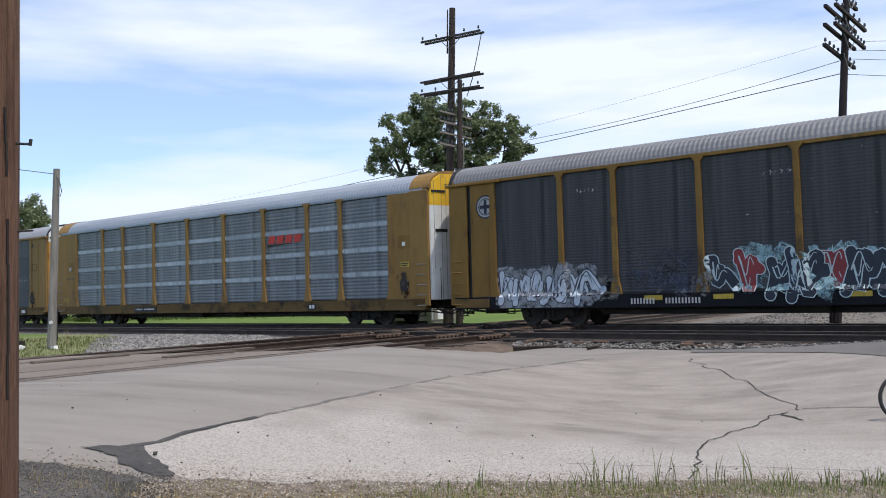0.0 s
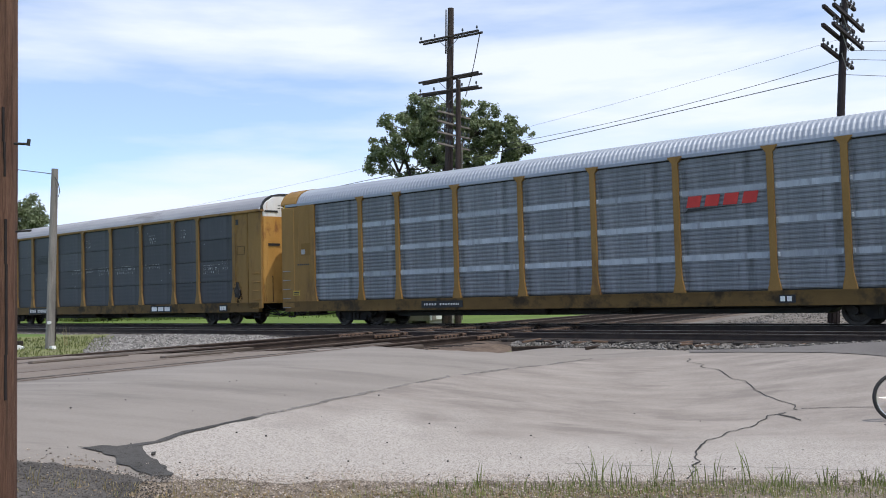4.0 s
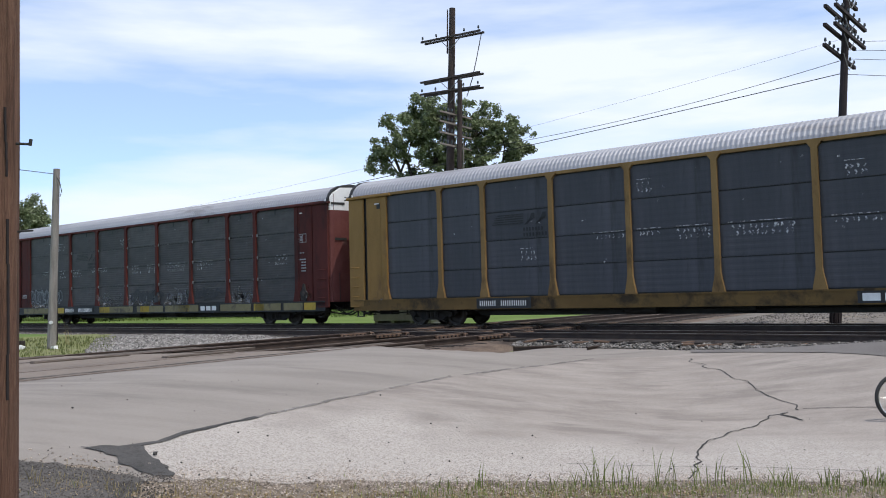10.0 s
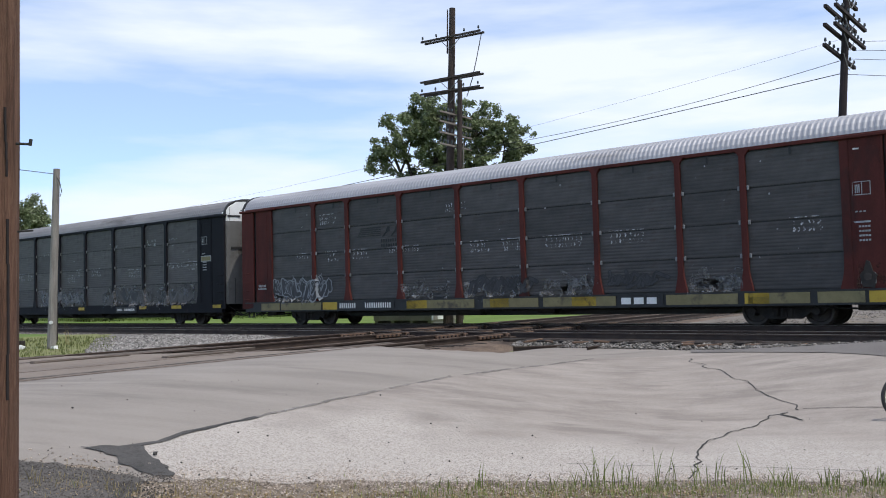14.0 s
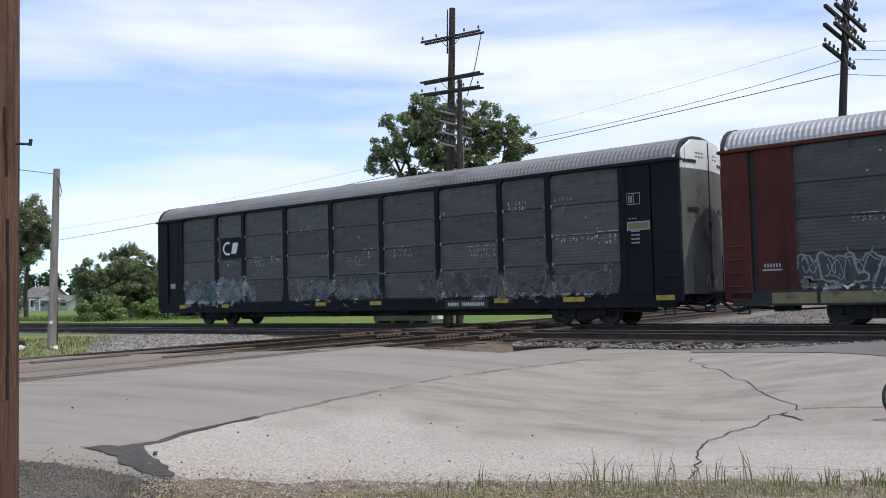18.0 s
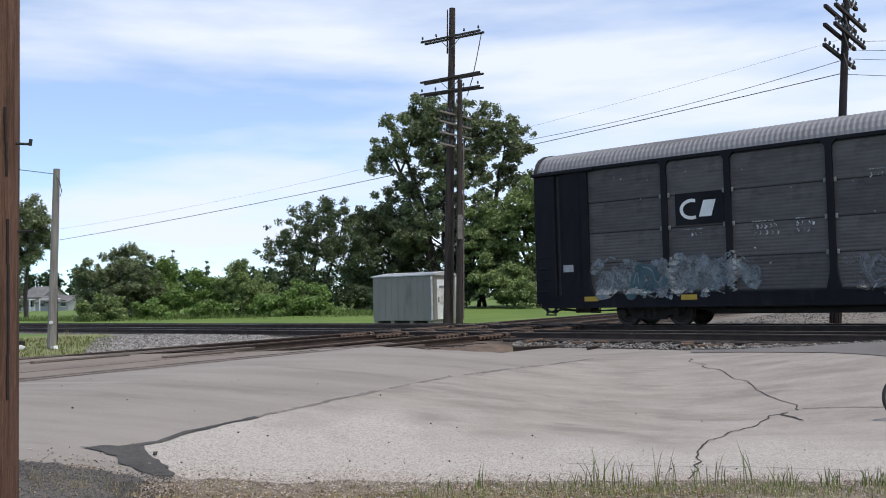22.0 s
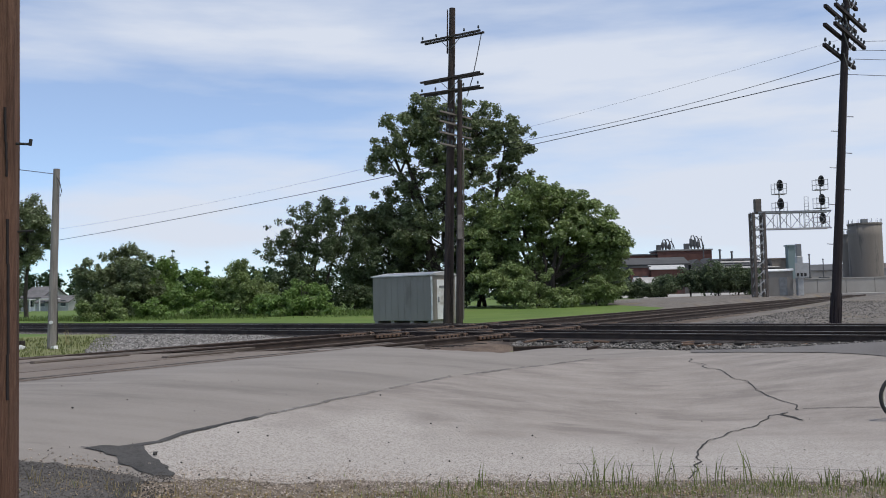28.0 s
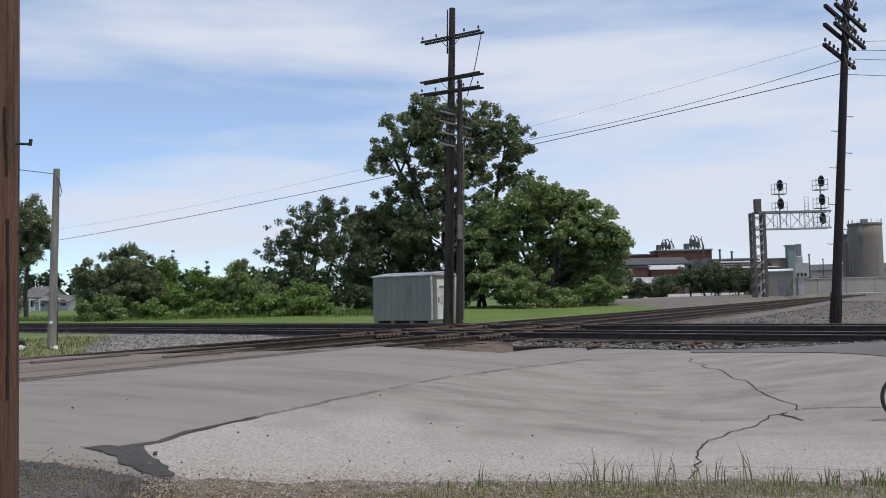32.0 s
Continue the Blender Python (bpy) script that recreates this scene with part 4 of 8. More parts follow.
    for x, r, ln_ in ((-1.9, 0.2, 1.1), (1.6, 0.16, 0.7)):
        bm = bmesh.new()
        tube(bm, (x, -0.95, 0.56), (x + ln_, -0.95, 0.56), r, r, 12)
        for dx in (0.15, ln_ - 0.15):
            box(bm, x + dx - 0.03, x + dx + 0.03, -1.0, -0.9, 0.6, 0.98)
        part("air_reservoir", bm, "truck_steel", car)
    bm = bmesh.new()
    tube(bm, (-8.6, -1.0, 0.52), (8.6, -0.8, 0.52), 0.022, n=6)
    for x in np.arange(-7.5, 7.6, 2.5):
        box(bm, x - 0.02, x + 0.02, -0.95, -0.8, 0.5, 0.95)
    part("brake_rod", bm, "truck_steel", car)
    a = 12.85 if yellow_end else 13.66
    shared("roof", roof_mesh(roof_paint, -a, a), car)
    wheels = truck(car, -9.9) + truck(car, 9.9)
    return car, wheels


# paints of the cars
define("yellow_old", (0.1748, 0.0957, 0.0239), (0.2410, 0.1380, 0.0368), 1.2, 0.6, 0.1, stretch=(1, 1, 0.4), dirt=(0.0782, 0.0460, 0.0230), dirt_scale=0.9, dirt_at=0.56, spec=0.2)
define("yellow_paint", (0.2244, 0.1276, 0.0370), (0.2904, 0.1690, 0.0546), 1.2, 0.55, 0.1, stretch=(1, 1, 0.4), dirt=(0.1320, 0.0704, 0.0334), dirt_scale=0.8, dirt_at=0.57, spec=0.2)
define("yellow_dull", (0.1886, 0.1141, 0.0423), (0.2484, 0.1546, 0.0607), 1.2, 0.65, 0.1, stretch=(1, 1, 0.4), dirt=(0.0966, 0.0589, 0.0276), dirt_scale=0.9, dirt_at=0.57, spec=0.2)
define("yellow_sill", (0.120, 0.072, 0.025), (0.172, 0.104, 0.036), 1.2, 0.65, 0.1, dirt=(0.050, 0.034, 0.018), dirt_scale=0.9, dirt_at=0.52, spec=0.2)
# brighter copy of the side yellow, with the end doors' sunlight in its colour
define("yellow_end", (0.4400, 0.2255, 0.0550), (0.5500, 0.2970, 0.0825), 1.2, 0.6, 0.15, stretch=(1, 1, 0.5), dirt=(0.2420, 0.1045, 0.0440), dirt_scale=1.3, dirt_at=0.54, spec=0.2)
define("yellow_bright", (0.7200, 0.4200, 0.0300), (0.8200, 0.5000, 0.0500), 1.2, 0.5, 0.05, dirt=(0.4000, 0.2400, 0.0500), dirt_scale=1.0, dirt_at=0.62, spec=0.12)
define("rust_red", (0.0656, 0.0196, 0.0171), (0.1076, 0.0301, 0.0250), 1.2, 0.65, 0.1, stretch=(1, 1, 0.4), dirt=(0.0394, 0.0196, 0.0184), dirt_scale=0.8, spec=0.12)
# lighter copy of rust_red for the end doors, their sunlight put into the colour
define("red_lit", (0.1162, 0.0390, 0.0360), (0.1650, 0.0638, 0.0585), 1.2, 0.65, 0.1, dirt=(0.2025, 0.1125, 0.1013), dirt_scale=1.0, dirt_at=0.62, spec=0.12)
define("car_black", (0.0080, 0.0080, 0.0110), (0.0170, 0.0160, 0.0200), 1.2, 0.6, 0.1, stretch=(1, 1, 0.4), dirt=(0.0300, 0.0280, 0.0280), dirt_scale=0.8, dirt_at=0.6, spec=0.12)
define("door_grey", (0.1163, 0.1133, 0.1089), (0.1652, 0.1603, 0.1542), 1.2, 0.6, 0.1, dirt=(0.0734, 0.0673, 0.0612), dirt_scale=1.0, spec=0.12)
define("panel_dark", (0.0405, 0.0405, 0.0449), (0.0686, 0.0678, 0.0722), 0.8, 0.55, 0.1, stretch=(5, 1, 0.2), dirt=(0.0334, 0.0317, 0.0334), dirt_scale=0.5, spec=0.25)
define("panel_zinc", (0.1425, 0.1520, 0.1672), (0.2489, 0.2584, 0.2736), 1.0, 0.42, 0.1, metal=0.15, stretch=(3, 1, 0.35), dirt=(0.1140, 0.1178, 0.1254), dirt_scale=0.7, vary=0.10, spec=0.25)
define("strip_zinc", (0.2820, 0.3060, 0.3420), (0.4140, 0.4416, 0.4740), 1.0, 0.4, 0.05, metal=0.12, stretch=(3, 1, 0.35), dirt=(0.2280, 0.2400, 0.2580), dirt_scale=0.9, vary=0.18, spec=0.25)
define("panel_blue_grey", (0.0459, 0.0468, 0.0540), (0.0720, 0.0720, 0.0801), 0.8, 0.5, 0.08, stretch=(3, 1, 0.35), dirt=(0.0396, 0.0378, 0.0405), dirt_scale=0.6, dirt_at=0.56, vary=0.13, spec=0.3)
define("panel_green_grey", (0.0516, 0.0490, 0.0482), (0.0929, 0.0860, 0.0826), 0.8, 0.55, 0.1, stretch=(1.2, 1, 2.2), dirt=(0.0533, 0.0370, 0.0344), dirt_scale=0.5, dirt_at=0.54, vary=0.15, spec=0.25)
define("panel_grey", (0.0707, 0.0642, 0.0623), (0.1153, 0.1060, 0.1023), 0.8, 0.55, 0.1, stretch=(1.2, 1, 2.2), dirt=(0.0502, 0.0428, 0.0400), dirt_scale=0.5, dirt_at=0.52, vary=0.14, spec=0.25)
define("roof_grey", (0.150, 0.148, 0.158), (0.222, 0.220, 0.232), 0.6, 0.6, 0.05, metal=0.2, stretch=(0.4, 2, 2), dirt=(0.12, 0.115, 0.12), dirt_scale=0.5, dirt_at=0.56, spec=0.25)
define("roof_blue", (0.2500, 0.2750, 0.3250), (0.3400, 0.3700, 0.4200), 0.6, 0.5, 0.05, metal=0.3, stretch=(0.4, 2, 2), spec=0.25)
define("roof_white", (0.2700, 0.2718, 0.2970), (0.3600, 0.3618, 0.3888), 0.6, 0.5, 0.05, metal=0.2, stretch=(0.4, 2, 2), dirt=(0.2160, 0.2115, 0.2250), dirt_scale=0.5, dirt_at=0.58, spec=0.25)
define("mark_white", (0.66, 0.66, 0.64), (0.78, 0.78, 0.76), 5.0, 0.7, 0.0)
define("mark_pale", (0.42, 0.42, 0.41), (0.54, 0.54, 0.53), 5.0, 0.7, 0.0)
define("mark_grey", (0.26, 0.27, 0.28), (0.38, 0.39, 0.40), 5.0, 0.7, 0.0)
define("mark_dark", (0.04, 0.042, 0.046), (0.055, 0.057, 0.06), 5.0, 0.7, 0.0)
define("mark_red", (0.45, 0.025, 0.02), (0.55, 0.04, 0.03), 3.0, 0.6, 0.0)
define("mark_yellow", (0.3840, 0.2560, 0.0240), (0.4960, 0.3440, 0.0400), 3.0, 0.6, 0.0, dirt=(0.2000, 0.1360, 0.0320), dirt_scale=2.0, dirt_at=0.58)
define("mark_khaki", (0.165, 0.138, 0.06), (0.225, 0.19, 0.09), 3.0, 0.6, 0.0, dirt=(0.08, 0.065, 0.04), dirt_scale=2.0)
define("spray_pale", (0.42, 0.47, 0.54), (0.60, 0.64, 0.70), 3.0, 0.7, 0.0, dirt=(0.3, 0.36, 0.45), dirt_scale=2.0)
define("spray_haze", (0.198, 0.210, 0.234), (0.300, 0.312, 0.336), 3.0, 0.8, 0.0)
define("spray_navy", (0.014, 0.018, 0.03), (0.03, 0.036, 0.055), 3.0, 0.7, 0.0)
define("spray_red", (0.16, 0.02, 0.025), (0.26, 0.04, 0.045), 3.0, 0.7, 0.0)
define("spray_aqua", (0.20, 0.34, 0.38), (0.34, 0.50, 0.54), 3.0, 0.7, 0.0)
define("spray_line", (0.34, 0.43, 0.46), (0.50, 0.58, 0.60), 3.0, 0.7, 0.0)
define("spray_ash", (0.17, 0.18, 0.19), (0.29, 0.30, 0.31), 3.0, 0.8, 0.0)
define("spray_dusk", (0.045, 0.055, 0.085), (0.075, 0.085, 0.115), 3.0, 0.8, 0.0)
define("spray_grey", (0.15, 0.15, 0.16), (0.24, 0.24, 0.25), 3.0, 0.8, 0.0)
define("spray_teal", (0.035, 0.075, 0.085), (0.06, 0.11, 0.12), 3.0, 0.8, 0.0)
define("chalk", (0.40, 0.40, 0.41), (0.60, 0.60, 0.60), 5.0, 0.8, 0.0)
define("stain_pale", (0.13, 0.128, 0.126), (0.20, 0.197, 0.194), 2.0, 0.8, 0.0)
define("stain_cool", (0.15, 0.172, 0.180), (0.235, 0.262, 0.272), 2.0, 0.8, 0.0)
define("rust_stain", (0.050, 0.022, 0.014), (0.110, 0.050, 0.030), 3.0, 0.85, 0.2)
define("spray_faint", (0.11, 0.115, 0.125), (0.16, 0.165, 0.175), 3.0, 0.8, 0.0)



def thinned(name, cover, scale):
    """Lets the paint below show through a thin, worn coat; cover is the share that is left."""
    t = M[name].node_tree
    tc = t.nodes.new("ShaderNodeTexCoord")
    nz = t.nodes.new("ShaderNodeTexNoise")
    nz.inputs["Scale"].default_value, nz.inputs["Detail"].default_value, nz.inputs["Roughness"].default_value = scale, 6.0, 0.75
    t.links.new(tc.outputs["Object"], nz.inputs["Vector"])
    mr = t.nodes.new("ShaderNodeMapRange")
    mid = 0.5 + (0.5 - cover) * 0.34
    mr.inputs["From Min"].default_value, mr.inputs["From Max"].default_value = mid - 0.09, mid + 0.09
    t.links.new(nz.outputs["Fac"], mr.inputs["Value"])
    clear = t.nodes.new("ShaderNodeBsdfTransparent")
    ms = t.nodes.new("ShaderNodeMixShader")
    t.links.new(mr.outputs["Result"], ms.inputs["Fac"])
    t.links.new(clear.outputs["BSDF"], ms.inputs[1])
    t.links.new(t.nodes["Principled BSDF"].outputs["BSDF"], ms.inputs[2])
    t.links.new(ms.outputs[0], t.nodes["Material Output"].inputs["Surface"])


for nm, cover, scale in (("chalk", 0.45, 9.0), ("stain_pale", 0.35, 2.2), ("stain_cool", 0.55, 2.6), ("rust_stain", 0.35, 5.0), ("spray_haze", 0.65, 3.0), ("spray_faint", 0.75, 3.0), ("spray_grey", 0.8, 4.0), ("spray_teal", 0.9, 3.0), ("spray_pale", 1.0, 5.0), ("spray_aqua", 0.5, 2.4), ("spray_dusk", 0.4, 1.6), ("spray_ash", 0.9, 4.0), ("faint_seam", 0.5, 2.0), ("tar", 0.95, 5.0)):
    thinned(nm, cover, scale)

PITCH = 28.8
CARS = []


def add_car(place, made, nudge=0.0):
    CARS.append((place * PITCH + nudge, *made))
    return made[0]


c1 = add_car(3, autorack("autorack_car", "faded yellow autorack car with dark side screens and graffiti", "yellow_old", "panel_dark", "roof_grey", ("yellow_old", "yellow_old", "white_paint", 4.3), ("yellow_old", "yellow_old", "yellow_old", 4.3), ribs=40, rib_depth=0.004, half=0.085, flare=0.1, bolts=None, sill_paint="car_black", tiers=(1.03, 4.97)), -0.28)
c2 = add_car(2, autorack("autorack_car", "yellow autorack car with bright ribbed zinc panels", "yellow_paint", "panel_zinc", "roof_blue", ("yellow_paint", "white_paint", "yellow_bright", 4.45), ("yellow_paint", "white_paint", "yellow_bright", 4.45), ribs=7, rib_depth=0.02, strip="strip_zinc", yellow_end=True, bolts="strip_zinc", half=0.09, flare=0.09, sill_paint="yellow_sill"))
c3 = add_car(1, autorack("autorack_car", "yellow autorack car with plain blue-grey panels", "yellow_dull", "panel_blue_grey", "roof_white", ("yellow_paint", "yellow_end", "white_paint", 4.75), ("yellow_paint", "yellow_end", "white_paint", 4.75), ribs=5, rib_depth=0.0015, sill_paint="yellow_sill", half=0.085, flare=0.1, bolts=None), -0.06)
c4 = add_car(0, autorack("autorack_car", "dark red autorack car with grey-green panels and yellow sill patches", "rust_red", "panel_green_grey", "roof_white", ("rust_red", "red_lit", "white_paint", 4.7), ("rust_red", "red_lit", "white_paint", 4.7), ribs=9, rib_depth=0.003, sill_paint="black", bolts="steel", flare=0.1, half=0.085))
c5 = add_car(-1, autorack("autorack_car", "black autorack car with dirty grey panels at the train's end", "car_black", "panel_grey", "roof_grey", ("car_black", "door_grey", "white_paint", 4.75), ("car_black", "door_grey", "door_grey", 4.6), ribs=9, rib_depth=0.003, bolts="steel", flare=0.1, half=0.085))

# plates, marks and paint on the near sides


def plate(car, x0, x1, z0, z1, material="black", y=-1.606, name="plate"):
    bm = bmesh.new()
    box(bm, x0, x1, y - 0.004, y + 0.004, z0, z1)
    return part(name, bm, material, car)


def number_plate(car, x, w=2.6, z=0.63, h=0.3, n=11, gap_at=4):
    p = plate(car, x, x + w, z, z + h)
    bars(p, "bar", x + 0.15, z + 0.09, w - 0.3, h - 0.18, 2 * n, "mark_white", -1.614, 0.6, (2 * gap_at, 2 * gap_at + 1))


def data_box(car, x, z):
    """Small stencilled panels of data on an end bay, as plain bars."""
    bm = bmesh.new()
    for a, b, c, d in ((0, 0.45, 0.34, 0.36), (0, 0.45, 0, 0.02), (0, 0.02, 0, 0.36), (0.43, 0.45, 0, 0.36), (0.22, 0.24, 0, 0.36)):
        box(bm, x + a, x + b, -1.568, -1.56, z + c, z + d)
    part("data_frame", bm, "mark_grey", car)
    bars(car, "data_bar", x + 0.06, z + 0.06, 0.14, 0.22, 3, "mark_grey", -1.566)
    bars(car, "data_bar", x + 0.05, z - 0.45, 0.3, 0.04, 3, "mark_grey", -1.566)
    for i in range(4):
        bars(car, "data_bar", x + 0.12, z - 0.85 - i * 0.12, 0.3, 0.05, 4, "mark_grey", -1.566, 0.25)


def scuffs(car, seed, bursts, loose=14):
    """Chalk marks in short rows under a seam, each row below a thin drawn line, and loose specks."""
    rnd = random.Random(seed)
    bm = bmesh.new()
    for x, w, z in bursts:
        if rnd.random() < 0.75:
            box(bm, x, x + w, -1.520, -1.514, z, z + 0.022)
        for k in range(2 if rnd.random() < 0.6 else 1):
            px, pz = x + rnd.uniform(-0.05, 0.1), z - 0.14 - 0.18 * k
            while px < x + w:
                d = rnd.uniform(0.05, 0.11)
                stroke(bm, [(px + d * 0.5, pz + 0.055), (px + d, pz + rnd.uniform(-0.02, 0.02)), (px + d * rnd.uniform(0.2, 0.7), pz - 0.06)], rnd.uniform(0.03, 0.06), -1.517)
                px += d + rnd.uniform(0.02, 0.13)
    for _ in range(loose):
        x, z = rnd.uniform(-11, 11.2), rnd.uniform(1.4, 4.8)
        if min(abs(x - p) for p in POSTS) < 0.3:
            continue
        d = rnd.uniform(0.02, 0.07)
        stroke(bm, [(x, z), (x + d, z + rnd.uniform(-0.06, 0.06))], rnd.uniform(0.02, 0.05), -1.517)
    tagged(part("chalk_mark", bm, "chalk", car), "pale chalk marks and scrapes on the panels", kind="stuff")


def hand_brake(car, x, z):
    """Rusty brake housing with its lever and a stained plate behind."""
    bm = bmesh.new()
    prism(bm, [(x - 0.14, z - 0.3), (x + 0.14, z - 0.34), (x + 0.22, z), (x + 0.12, z + 0.1), (x + 0.05, z + 0.36), (x - 0.03, z + 0.38), (x - 0.1, z + 0.12), (x - 0.2, z + 0.02)], -1.64, -1.57, "y")
    hb = part("hand_brake", bm, "truck_steel", car, "rusted brake lever housing")
    bm = bmesh.new()
    tube(bm, (x, -1.66, z - 0.04), (x, -1.58, z - 0.04), 0.1, 0.1, 12)
    part("brake_hub", bm, "wheel_steel", hb)
    for dx in (-0.16, 0.18):
        bm = bmesh.new()
        box(bm, x + dx - 0.014, x + dx + 0.014, -1.63, -1.61, z - 0.22, z + 0.06)
        part("brake_handle", bm, "steel", hb)
    rnd = random.Random(int(x * 10))
    bm = bmesh.new()
    for i in range(9):
        a, b = x + rnd.gauss(0, 0.15), z + rnd.gauss(-0.15, 0.3)
        n, r = 9, rnd.uniform(0.06, 0.2)
        ring = [bm.verts.new((a + r * math.cos(6.283 * k / n), -1.581 - 0.0001 * i, max(0.8, b + r * 1.3 * math.sin(6.283 * k / n)))) for k in range(n)]
        bm.faces.new(ring)
    part("rust_patch", bm, "rust_stain", hb)


def placard(car, x, z, w=0.3, h=0.2, paint="mark_yellow"):
    p = plate(car, x, x + w, z, z + h, paint, -1.572, "placard")
    plate(p, x + 0.03, x + w - 0.03, z + h * 0.55, z + h * 0.75, "black", -1.578, "bar")
    plate(p, x + 0.03, x + w - 0.08, z + h * 0.2, z + h * 0.38, "black", -1.578, "bar")


def sill_patches(car, spans, material, high=0.3):
    for a, b in spans:
        bm = bmesh.new()
        box(bm, a, b, -1.606, -1.598, FLOOR - 0.06 - high, FLOOR - 0.06)
        part("sill_patch", bm, material, car)


# first car: two graffiti pieces, round emblem, small text bars
bars(c1, "bar", -6.55, 0.69, 2.3, 0.17, 22, "mark_pale", -1.612, 0.5, (8, 9, 10))
graffiti(c1, -11.55, -7.9, 0.72, 1.8, 6, "spray_pale", "spray_navy", 3, None, "spray_haze", fat=0.20, rim=0.07)
graffiti(c1, -3.9, 4.3, 0.72, 2.15, 11, "spray_navy", "spray_line", 8, "spray_line", other="spray_red", fat=0.20, rim=0.06)
haze_marks(c1, [(-12.6, -11.5), (-7.9, -7.2), (-4.6, -3.8)], "stain_pale", 4, "worn pale spray haze on the panels", 0.5)
haze_marks(c1, [(-3.2, 0.6), (1.2, 4.6)], "spray_aqua", 14, "faint blue-green spray behind the letters", 1.25)
haze_marks(c1, [(-6.6, -4.6)], "spray_dusk", 15, "dull blue spray fading on the panel", 1.5)
bm = bmesh.new()
for r0, r1 in ((0.42, 0.37), (0.30, 0.27)):
    for i in range(24):
        a, b = 2 * math.pi * i / 24, 2 * math.pi * (i + 1) / 24
        bm.faces.new([bm.verts.new((-12.1 + r * math.cos(t), -1.573, 4.15 + r * math.sin(t))) for r, t in ((r0, a), (r0, b), (r1, b), (r1, a))])
em = part("emblem", bm, "spray_navy", c1, "dark round railway emblem with a cross")
bm = bmesh.new()
ring = [bm.verts.new((-12.1 + 0.365 * math.cos(2 * math.pi * i / 24), -1.5715, 4.15 + 0.365 * math.sin(2 * math.pi * i / 24))) for i in range(24)]
bm.faces.new(ring)
part("emblem_field", bm, "mark_grey", em)
bm = bmesh.new()
for q in range(4):
    box(bm, -0.06, 0.06, -1.578, -1.574, 0.0, 0.25, m=Matrix.Translation((-12.1, 0, 4.15)) @ Matrix.Rotation(q * math.pi / 2, 4, "Y"))
part("emblem_cross", bm, "spray_navy", em)
scuffs(c1, 2, [(-8.4, 0.7, 4.5), (-2.4, 0.9, 4.45), (5.4, 0.8, 4.45)], 22)
sill_patches(c1, [(-6.1, -5.5), (-3.9, -3.3), (-0.2, 0.4), (4.9, 5.5)], "mark_yellow", 0.14)
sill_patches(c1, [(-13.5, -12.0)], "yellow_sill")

# second car: red slanted emblem on a ribbed panel
number_plate(c2, -5.9, 1.95, 0.66, 0.25, 11, 4)
bm = bmesh.new()
for i in range(4):
    x = 4.55 + i * 0.56
    prism(bm, [(x, 3.50), (x + 0.42, 3.50), (x + 0.5, 3.83), (x + 0.08, 3.83)], -1.53, -1.524, "y")
part("emblem", bm, "mark_red", c2, "red slanted railway emblem")
bm = bmesh.new()
prism(bm, [(4.5, 3.36), (4.6, 3.47), (6.6, 3.47), (5.6, 3.44)], -1.53, -1.524, "y")
part("emblem_stroke", bm, "black", c2)
for x in (12.35, -12.4):
    plate(c2, x - 0.12, x + 0.55, 2.9, 3.4, "yellow_old", -1.568, "placard_board")
hand_brake(c2, 12.55, 1.62)
placard(c2, 12.35, 2.2, 0.42, 0.2)
plate(c2, 12.45, 12.6, 3.0, 3.15, "mark_white", -1.574, "placard")
placard(c2, -13.05, 1.25, 0.42, 0.2)
plate(c2, -12.5, -12.28, 2.95, 3.15, "mark_grey", -1.574, "placard")
p = plate(c2, 7.2, 7.65, 0.66, 0.88)
bars(p, "bar", 7.24, 0.7, 0.36, 0.14, 2, "mark_white", -1.614, 0.3)
bars(c2, "data_bar", -12.75, 2.5, 0.75, 0.05, 6, "mark_dark", -1.574, 0.25)
# third car: grey emblem and block letters on the sill
number_plate(c3, -7.4, 2.3, 0.6, 0.36, 11, 4)
p = plate(c3, 5.2, 7.0, 0.62, 0.94)
bm = bmesh.new()
for i in range(3):
    box(bm, 5.32 + i * 0.55, 5.76 + i * 0.55, -1.616, -1.611, 0.68, 0.88)
part("emblem", bm, "mark_white", p)


def stripe_emblem(car, x, z, material):
    bm = bmesh.new()
    for i in range(5):
        box(bm, x - 0.55 + i * 0.05, x + 0.75, -1.507, -1.501, z + 0.05 + i * 0.075, z + 0.085 + i * 0.075)
    for a in (0.8, 1.25):
        prism(bm, [(x + a, z), (x + a + 0.12, z), (x + a + 0.3, z + 0.38), (x + a + 0.42, z + 0.38), (x + a + 0.42, z + 0.2), (x + a + 0.2, z + 0.1)], -1.507, -1.501, "y")
    part("emblem", bm, material, car, "striped grey railway emblem")
    bars(car, "emblem_bar", x + 0.75, z - 0.22, 0.85, 0.12, 7, material, -1.504)
    bars(car, "emblem_bar", x + 0.75, z - 0.40, 1.0, 0.12, 8, material, -1.504)


stripe_emblem(c3, -6.15, 3.42, "black")
scuffs(c3, 5, [(-2.7, 1.1, 2.96), (-1.15, 0.8, 2.98), (0.15, 1.0, 2.98), (1.75, 1.3, 2.98), (3.0, 0.6, 2.98), (4.6, 1.2, 2.97), (-5.6, 0.6, 2.6), (-1.1, 0.5, 4.5), (5.0, 0.5, 4.4), (7.6, 0.5, 4.5), (9.4, 1.3, 2.75), (10.9, 0.4, 2.9)], 40)
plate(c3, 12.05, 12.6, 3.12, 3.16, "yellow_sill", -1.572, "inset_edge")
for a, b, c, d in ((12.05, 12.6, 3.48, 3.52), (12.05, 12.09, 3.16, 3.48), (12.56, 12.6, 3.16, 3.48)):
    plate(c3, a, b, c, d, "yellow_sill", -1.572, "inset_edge")
